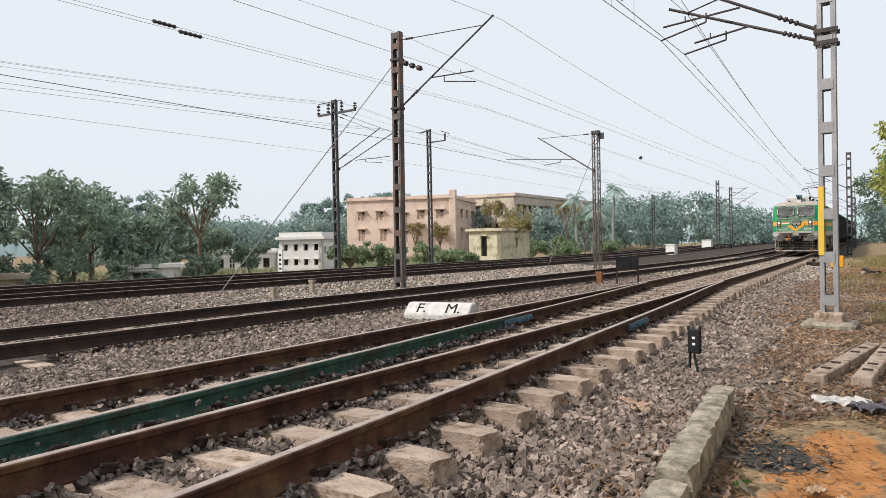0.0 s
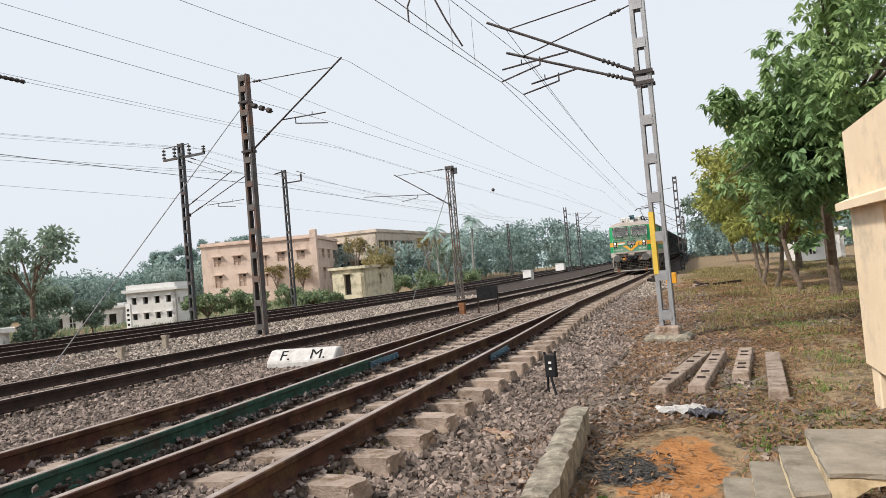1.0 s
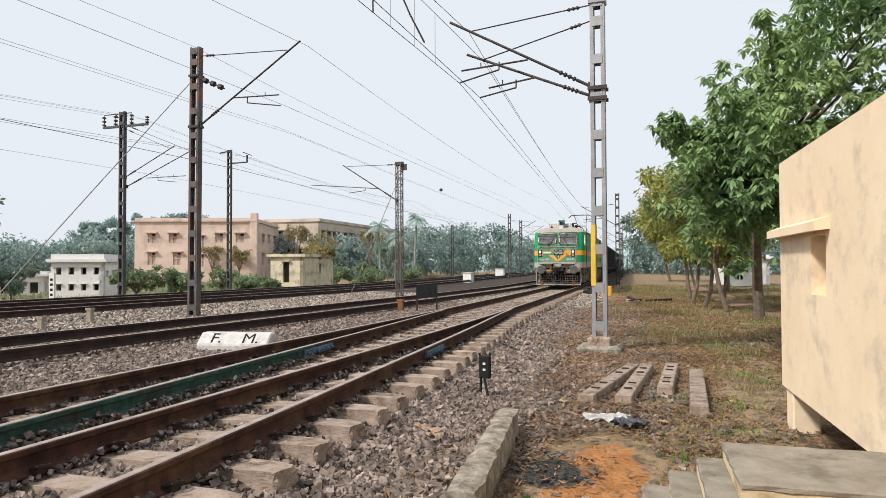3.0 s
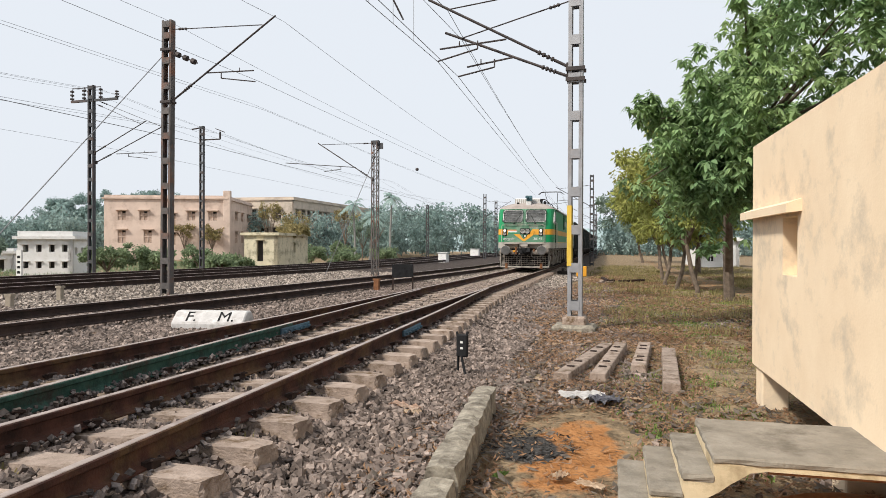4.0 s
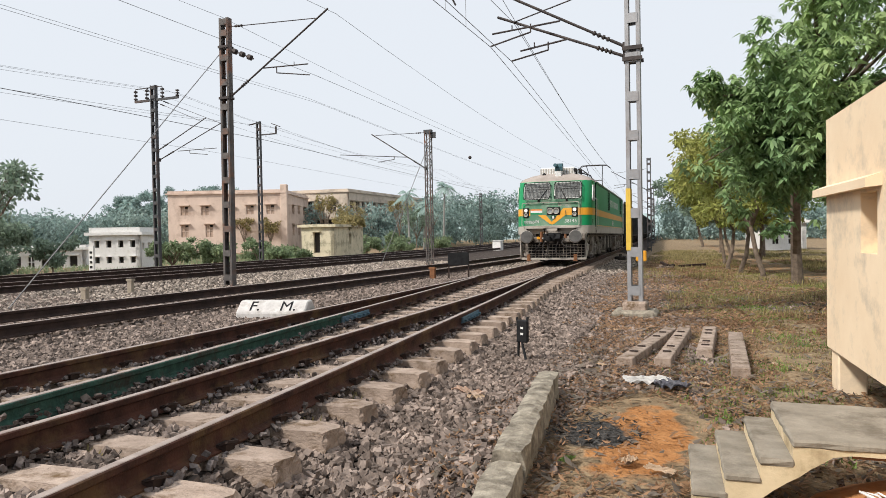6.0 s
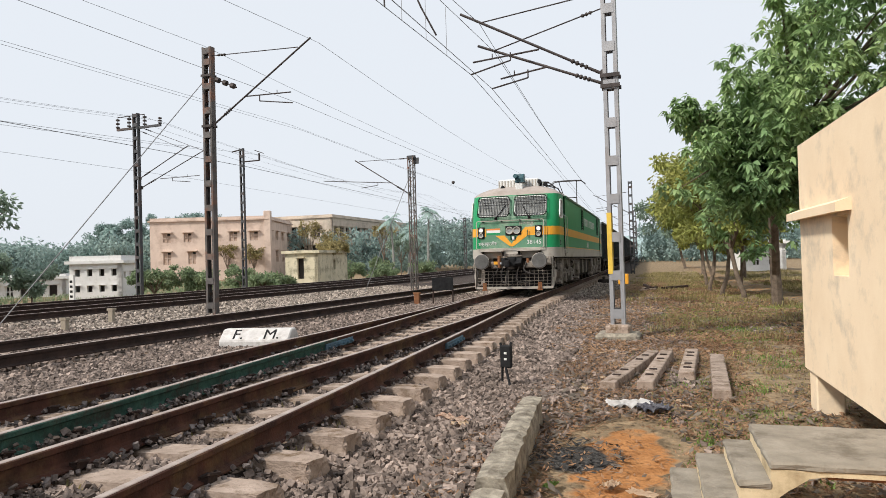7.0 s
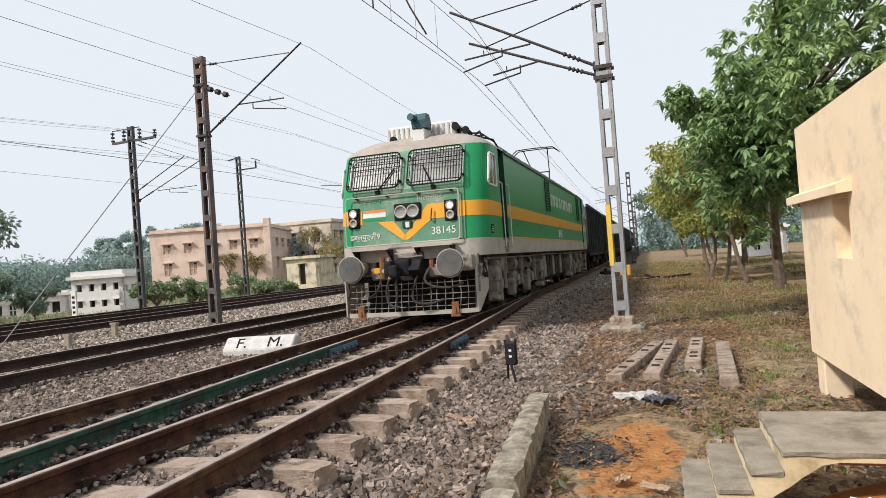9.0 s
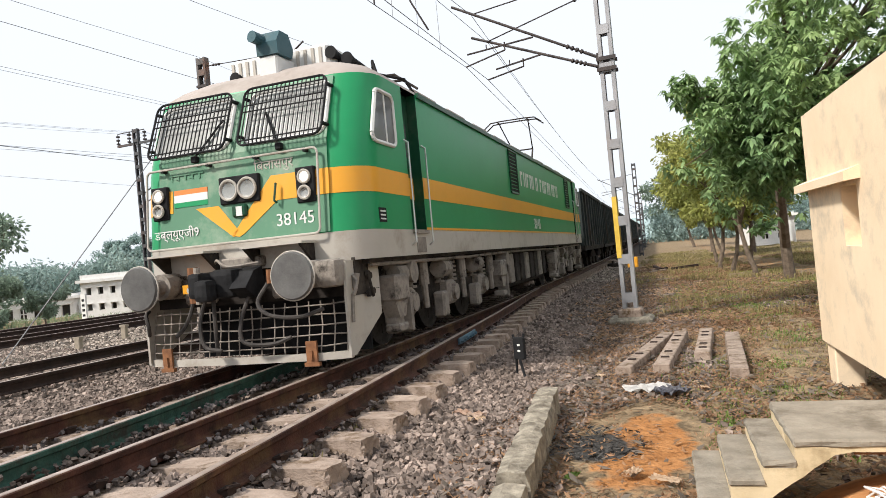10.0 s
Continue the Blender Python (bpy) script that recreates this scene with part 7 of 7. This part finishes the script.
# insulated joints and clips on the near rails
def joint(line, side, y0, mat):
    x = line(y0) + side * (GAUGE / 2 + 0.036)
    for s in (-1, 1):
        bm = bmesh.new()
        bevel_box(bm, s * 0.03 - 0.018, s * 0.03 + 0.018, -0.5, 0.5, 0.035, 0.13, 0.008)
        for k in range(6):
            rod(bm, (s * 0.03, -0.42 + 0.168 * k, 0.08), (s * 0.085, -0.42 + 0.168 * k, 0.08), 0.022, 6)
        o = part("joint_bar", bm, mat, track_near, "bolted blue-painted insulated joint")
        o.matrix_basis = pose(x, y0, RAIL_TOP - 0.172 + fall(y0), 0, 0, -math.degrees(heading(line, y0)))


joint(line_through, -1, 9.0, M_BLUE)
joint(line_through, 1, 9.4, M_BLUE)
y = -6.0
while y < 17:
    if y > 1.2:
        for line in (line_train, line_through):
            for side in (-1, 1):
                o = new("rail_clip", CLIP_MESH)
                o.parent = track_near
                o.matrix_basis = pose(line(y) + side * (GAUGE / 2 + 0.036), y, RAIL_TOP - 0.172 + fall(y), 0, 0, -math.degrees(heading(line, y)))
    y += 0.62

# strain insulators and a balance weight on the wires
for p, q in (((-18.7, 11.3, 8.24), (-18.7, 12.1, 8.24)), ((-18.0, 11.7, 7.89), (-18.0, 12.5, 7.89))):
    bm = bmesh.new()
    insulator(bm, p, q, 0.06, 5)
    rod(bm, Vector(p).lerp(Vector(q), 0.1), Vector(p).lerp(Vector(q), 0.9), 0.042, 10)
    tagged(part("strain_insulator", bm, M_TUBE), "dark strain insulator on an overhead wire", "insulator", "strain insulators")
bm = bmesh.new()
bmesh.ops.create_uvsphere(bm, u_segments=10, v_segments=6, radius=0.1)
o = part("wire_weight", bm, M_TUBE)
o.matrix_basis = pose(-13.55, 37.6, 6.05)
tagged(o, "small dark weight hanging on a wire", "weight")

# litter
def sheet(name, x, y, w, l, mat, seed, label, rot=0, crumple=0.04):
    bm = bmesh.new()
    n = 9
    rr_ = random.Random(seed)
    vs = []
    for i in range(n):
        for j in range(n):
            u, v = i / (n - 1) - 0.5, j / (n - 1) - 0.5
            q = Vector((u * 4 + seed, v * 4, 1))
            vs.append(bm.verts.new((u * w * (1 + 0.25 * noise.noise(q)), v * l * (1 + 0.25 * noise.noise(q + Vector((9, 0, 0)))), 0.02 + crumple * (0.6 + noise.noise(q * 2.2)))))
    for i in range(n - 1):
        for j in range(n - 1):
            bm.faces.new((vs[i * n + j], vs[(i + 1) * n + j], vs[(i + 1) * n + j + 1], vs[i * n + j + 1]))
    bmesh.ops.solidify(bm, geom=bm.faces[:], thickness=0.004)
    o = part(name, bm, mat)
    o.matrix_basis = pose(x, y, place_z(x, y) + 0.02, 0, 0, rot)
    return tagged(o, label, "litter", "litter on the ground")


M_BAG = material("plastic_bag", (0.62, 0.6, 0.58), (0.8, 0.79, 0.78), 8, 0.5, 0, 0.2, 30)
M_DARKBAG = material("dark_plastic", (0.1, 0.1, 0.12), (0.2, 0.2, 0.23), 8, 0.5, 0, 0.2, 30)
M_PALELEAF = material("dry_pale_leaf", (0.5, 0.36, 0.24), (0.66, 0.52, 0.38), 8, 0.8, 0, 0.2, 30)
M_PINKCLOTH = material("faded_wrapper", (0.45, 0.28, 0.2), (0.62, 0.5, 0.4), 5, 0.8, 0, 0.2, 30)
sheet("plastic_bag", -0.72, 7.05, 0.45, 0.22, M_BAG, 1, "crumpled white plastic bag on the dirt", 10, 0.06)
sheet("plastic_bag", -0.48, 6.95, 0.3, 0.25, M_DARKBAG, 2, "crumpled dark plastic bag on the dirt", 30, 0.06)
sheet("wrapper", -2.2, 5.85, 0.34, 0.1, M_PINKCLOTH, 3, "faded torn wrapper lying on the stones", -25, 0.04)
sheet("wrapper", -2.08, 5.72, 0.16, 0.12, M_PALELEAF, 4, "small pale scrap of wrapper on the stones", 15, 0.03)
sheet("dry_leaf", -0.62, 4.62, 0.14, 0.08, M_PALELEAF, 5, "curled pale dry leaf on the orange soil", 60, 0.02)
sheet("dry_leaf", -0.4, 4.5, 0.2, 0.08, M_PALELEAF, 6, "curled pale dry leaf on the orange soil", -20, 0.02)
sheet("dry_leaf", -1.0, 4.5, 0.16, 0.07, M_GREENGRASS, 7, "fallen yellow-green leaf beside the beam", 80, 0.02)
for i in range(9):
    rr_ = random.Random(300 + i)
    sheet("dry_leaf", rr_.uniform(-1.6, 0.6), rr_.uniform(5.5, 11), 0.12, 0.07, M_PALELEAF, 20 + i, "curled pale dry leaf on the ground", rr_.uniform(0, 180), 0.02)

# earth bank and a knot of white cord under the landing
bm = bmesh.new()
ring_n = 14
rings = []
for k, (rr2, zz) in enumerate(((0.75, -0.1), (0.6, 0.06), (0.38, 0.17), (0.12, 0.22))):
    rings.append([(rr2 * math.cos(2 * math.pi * i / ring_n) * 1.2 + 0.04 * noise.noise(Vector((i, k, 0))), rr2 * math.sin(2 * math.pi * i / ring_n) + 0.05 * noise.noise(Vector((i, k, 4))), zz + 0.02 * noise.noise(Vector((i * 2, k, 9)))) for i in range(ring_n)])
loft(bm, rings)
bmesh.ops.recalc_face_normals(bm, faces=bm.faces[:])
o = part("earth_mound", bm, M_ORANGE, smooth=True)
o.matrix_basis = pose(1.1, 4.0, 0.03)
tagged(o, "small mound of red earth under the landing", "earth", kind="structure")
bm = bmesh.new()
rr_ = random.Random(77)
pts = [(0.1 * math.cos(i * 0.9) * rr_.uniform(0.4, 1.4), 0.08 * math.sin(i * 1.3) * rr_.uniform(0.4, 1.4), 0.02 + 0.03 * rr_.random()) for i in range(26)]
tube(bm, pts, 0.006, 5)
o = part("cord", bm, M_BAG)
o.matrix_basis = pose(0.72, 3.85, 0.19)
tagged(o, "knotted white cord on the earth", "cord", "litter on the ground")


# ---- loose stones, litter and grass ----
def stones(name, spots, size, seed, label, mat, parent=None):
    """Angular stones: uneven six-sided blocks."""
    rng = np.random.default_rng(seed)
    p = np.asarray(spots, float)
    n = len(p)
    corner = np.array([(-1, -1, -1), (1, -1, -1), (1, 1, -1), (-1, 1, -1), (-1, -1, 1), (1, -1, 1), (1, 1, 1), (-1, 1, 1)], float) * 0.5
    v = corner[None] * rng.uniform(0.55, 1.0, (n, 8, 3))
    v *= (rng.uniform(0.6, 1.25, (n, 3)) * np.array([1.15, 0.9, 0.8]))[:, None, :]
    q = rng.normal(size=(n, 4))
    q[:, 1:3] *= 0.45
    q /= np.linalg.norm(q, axis=1, keepdims=True)
    w, x, y, z = q.T
    R_ = np.stack([1 - 2 * (y * y + z * z), 2 * (x * y - z * w), 2 * (x * z + y * w), 2 * (x * y + z * w), 1 - 2 * (x * x + z * z), 2 * (y * z - x * w), 2 * (x * z - y * w), 2 * (y * z + x * w), 1 - 2 * (x * x + y * y)], -1).reshape(n, 3, 3)
    v = np.einsum("nij,nkj->nki", R_, v) * (size * rng.uniform(0.65, 1.35, n))[:, None, None] + p[:, None, :]
    f = np.array([(3, 2, 1, 0), (4, 5, 6, 7), (0, 1, 5, 4), (1, 2, 6, 5), (2, 3, 7, 6), (3, 0, 4, 7)])
    faces = (f[None] + (np.arange(n) * 8)[:, None, None]).reshape(-1, 4)
    ob = new(name, numpy_mesh(name, v.reshape(-1, 3), faces, mat))
    return tagged(ob, label, "ballast", kind="stuff")


def scatter(x0, x1, y0, y1, density, seed, keep, lift=0.012):
    rnd = random.Random(seed)
    out = []
    for i in range(int((x1 - x0) * (y1 - y0) * density)):
        x, y = rnd.uniform(x0, x1), rnd.uniform(y0, y1)
        if keep(x, y):
            out.append((x, y, bed_height(x, y) + lift + rnd.uniform(-0.014, 0.034)))
    return out


def clear_of_rails(x, y, lines=(line_train, line_through, line_2, line_3, line_4)):
    for f in lines:
        d = abs(abs(x - f(y)) - GAUGE / 2 - 0.036)
        if d < 0.085:
            return False
    return True


def ballast_edge(y):
    return max(line_train(y), line_through(y)) + 2.55 + 0.4 * smooth_noise(0, y, 0.8)


def near_bed(x, y):
    return clear_of_rails(x, y) and x < ballast_edge(y) and (abs(x - 0.5 * (line_train(y) + line_through(y))) > 1.2 or (y % 0.62) > 0.2 or random.random() < 0.25)


spots = scatter(-8.3, -0.8, 1.5, 12, 1050, 1, near_bed, 0.004) + scatter(-7.5, 0.0, -6, 1.5, 320, 46, near_bed, 0.004)
stones("ballast_stones", spots, 0.053, 2, "loose angular grey-brown stone ballast round the near track", M_STONE)
spots = scatter(-13, -1.0, 12, 26, 300, 3, near_bed) + scatter(-17, -8.3, 4, 12, 330, 4, clear_of_rails)
stones("ballast_stones", spots, 0.066, 5, "loose angular grey-brown stone ballast between the tracks", M_STONE)
spots = scatter(-25, -12, 9, 36, 120, 6, clear_of_rails) + scatter(-13, -2.0, 26, 50, 110, 7, lambda x, y: clear_of_rails(x, y) and x < ballast_edge(y))
stones("ballast_stones", spots, 0.08, 8, "pale stone ballast of the far tracks, haze in its colour", M_STONEFAR)
spots = scatter(-4.2, 1.6, 5.5, 30, 330, 47, lambda x, y: ballast_edge(y) - 0.3 < x < ballast_edge(y) + 1.2 + 0.09 * min(y - 5, 9) + 0.5 * smooth_noise(x, y, 0.7) and smooth_noise(x, y, 1.1) > -0.45 and (x + 0.62) ** 2 / 0.3 + (y - 5.45) ** 2 / 1.9 > 1.1, -0.01)
spots += scatter(-4.0, 2.4, 3.5, 26, 40, 9, lambda x, y: x > ballast_edge(y) - 0.3 and smooth_noise(x, y, 0.9) > -0.1 and (x + 0.62) ** 2 / 0.3 + (y - 5.45) ** 2 / 1.9 > 1.1, -0.012)
stones("scattered_stones", spots, 0.05, 10, "small scattered stones and crumbs on the dirt", M_STONE)


heap = random.Random(44)
spots = []
for i in range(420):                                             # crumbs and stones against the green rail's foot
    y = heap.uniform(1.5, 8.8)
    spots.append((line_through(y) - GAUGE / 2 - 0.036 + heap.uniform(0.03, 0.13), y, RAIL_TOP - 0.172 + fall(y) + abs(heap.gauss(0, 0.028))))
for line, side, edge in ((line_train, -1, 1), (line_train, 1, -1), (line_train, 1, 1), (line_through, 1, 1), (line_through, 1, -1)):
    for i in range(330):
        y = heap.uniform(1.5, 12)
        spots.append((line(y) + side * (GAUGE / 2 + 0.036) + edge * heap.uniform(0.05, 0.15), y, RAIL_TOP - 0.19 + fall(y) + abs(heap.gauss(0, 0.022))))
stones("rail_foot_stones", spots, 0.042, 45, "dark crumbs of stone lying against the rail feet", M_BED)


def flakes(name, spots, size, seed, mat, label):
    """Small flat curled dry leaves and chips."""
    rng = np.random.default_rng(seed)
    p = np.asarray(spots, float)
    n = len(p)
    a_ = rng.uniform(0, 2 * np.pi, n)
    s = size * rng.uniform(0.5, 1.5, n)
    u = np.stack([np.cos(a_), np.sin(a_), rng.uniform(-0.5, 0.5, n)], -1) * s[:, None]
    w = np.stack([-np.sin(a_), np.cos(a_), rng.uniform(-0.5, 0.5, n)], -1) * s[:, None] * 0.35
    v = np.stack([p - u, p - w, p + u + np.array([0, 0, 0.006]), p + w], 1)
    tri = np.concatenate([np.arange(n * 4).reshape(n, 4)[:, [0, 1, 2]], np.arange(n * 4).reshape(n, 4)[:, [0, 2, 3]]])
    return tagged(new(name, numpy_mesh(name, v.reshape(-1, 3), tri, mat)), label, "leaf litter", kind="stuff")


off_path = lambda x, y: abs(x - path_x(y)) > 0.75
M_FLAKE = leaf_material("dead_leaf", (0.19, 0.1, 0.055), (0.42, 0.27, 0.16))
M_TWIG = leaf_material("grey_twig", (0.12, 0.1, 0.08), (0.26, 0.22, 0.18))
in_orange = lambda x, y: (x + 0.62) ** 2 / 0.3 + (y - 5.4) ** 2 / 1.9 < 0.8
spots = scatter(-1.9, 2.6, 3.0, 14, 800, 12, lambda x, y: x > ballast_edge(y) - 0.7 and (not in_orange(x, y) or random.random() < 0.22) and smooth_noise(x, y, 1.3) > -0.35, 0.02)
flakes("leaf_litter", spots, 0.025, 13, M_FLAKE, "brown dead leaves and chips on the dirt")
spots = scatter(-3.6, 5.0, 11, 42, 170, 18, lambda x, y: x > ballast_edge(y) - 0.5 and off_path(x, y) and smooth_noise(x, y, 1.1) > -0.3, 0.03)
flakes("leaf_litter", spots, 0.05, 20, M_FLAKE, "drifts of brown dead leaves under the trees")
spots = scatter(-1.9, 1.2, 3.5, 9, 130, 14, lambda x, y: x > ballast_edge(y) - 0.6 and (not in_orange(x, y) or random.random() < 0.1), 0.025)
spots += scatter(-3.2, 3.0, 9, 26, 40, 19, lambda x, y: x > ballast_edge(y) - 0.5, 0.025)
flakes("twig_litter", spots, 0.045, 15, M_TWIG, "grey twigs and straw on the dirt")
spots = scatter(-1.75, -0.55, 4.9, 5.75, 500, 16, lambda x, y: (x + 0.98) ** 2 / 0.16 + (y - 5.3) ** 2 / 0.2 < 1 + 0.5 * smooth_noise(x, y, 5), 0.02)
flakes("burnt_litter", spots, 0.03, 17, M_ASH, "burnt black ash and twigs in a patch")


def grass(name, x0, x1, y0, y1, density, height, seed, mat, keep, label):
    rng = random.Random(seed)
    base = []
    for i in range(int((x1 - x0) * (y1 - y0) * density)):
        x, y = rng.uniform(x0, x1), rng.uniform(y0, y1)
        if keep(x, y):
            z = bed_height(x, y) + (0.12 * smooth_noise(x, y, 0.4) if x > 0.5 else 0)
            for k in range(7):
                base.append((x + rng.gauss(0, 0.05), y + rng.gauss(0, 0.05), z - 0.02))
    p = np.asarray(base, float)
    n = len(p)
    r = np.random.default_rng(seed)
    h = height * r.uniform(0.4, 1.3, n)
    a_ = r.uniform(0, 2 * np.pi, n)
    out = np.stack([np.cos(a_), np.sin(a_), np.zeros(n)], -1)
    side = np.stack([-np.sin(a_), np.cos(a_), np.zeros(n)], -1) * (0.006 + 0.02 * height)
    tip = p + out * (h * r.uniform(0.2, 0.7, n))[:, None] + np.stack([np.zeros(n), np.zeros(n), h], -1)
    mid = p + (tip - p) * 0.55 + np.stack([np.zeros(n), np.zeros(n), h * 0.12], -1)
    v = np.stack([p - side, p + side, mid + side * 0.8, mid - side * 0.8, tip], 1)
    i5 = np.arange(n * 5).reshape(n, 5)
    tri = np.concatenate([i5[:, [0, 1, 2]], i5[:, [0, 2, 3]], i5[:, [3, 2, 4]]])
    return tagged(new(name, numpy_mesh(name, v.reshape(-1, 3), tri, mat)), label, "grass", kind="stuff")


not_steps = lambda x, y: not (-0.4 < x < 2 and 3.2 < y < 4.8) and not (x > 0.9 and y < 7.5)
grass("dry_grass", -4.0, 7.5, 7.0, 62, 44, 0.05, 31, M_GRASS, lambda x, y: x > ballast_edge(y) + 0.9 + 0.04 * (20 - min(y, 20)) and smooth_noise(x, y, 0.5) > -0.3 and not_steps(x, y) and off_path(x, y), "dry yellow-green grass beside the line")
grass("tall_dry_grass", -4.5, 6.5, 12, 60, 16, 0.17, 32, M_GRASS, lambda x, y: x > ballast_edge(y) + (1.5 if y < 22 else 0.6) and not_steps(x, y) and smooth_noise(x, y, 0.6) > 0.0 and off_path(x, y), "tall straw-coloured grass under the trees")
grass("green_grass", -1.2, 4.0, 4.9, 24, 105, 0.05, 33, M_GREENGRASS, lambda x, y: x > ballast_edge(y) + 0.9 and smooth_noise(x + 7, y, 0.9) > -0.08 and not_steps(x, y) and not in_orange(x, y), "low green weeds on the dirt")
grass("yellow_green_weeds", -2.0, 6.5, 11, 40, 14, 0.08, 36, M_LEAFLIGHT, lambda x, y: x > ballast_edge(y) + 1.7 and not_steps(x, y) and smooth_noise(x + 3, y + 5, 0.45) > 0.1 and off_path(x, y), "yellow-green weeds beside the path")
grass("weed_tufts", -6.2, -2.6, 1.8, 11, 26, 0.085, 34, M_GRASS, lambda x, y: min(abs(x - line_through(y) - GAUGE / 2 - 0.13), abs(x - line_train(y) - GAUGE / 2 - 0.15)) < 0.07 and smooth_noise(x, y, 1.7) > -0.05, "small yellowed weeds along the rail foot")
grass("far_grass", -60, -26, 5, 70, 2.6, 0.32, 35, M_BUSH, lambda x, y: x < line_4(y) - 4, "rough pale grass beyond the far track")


motions()
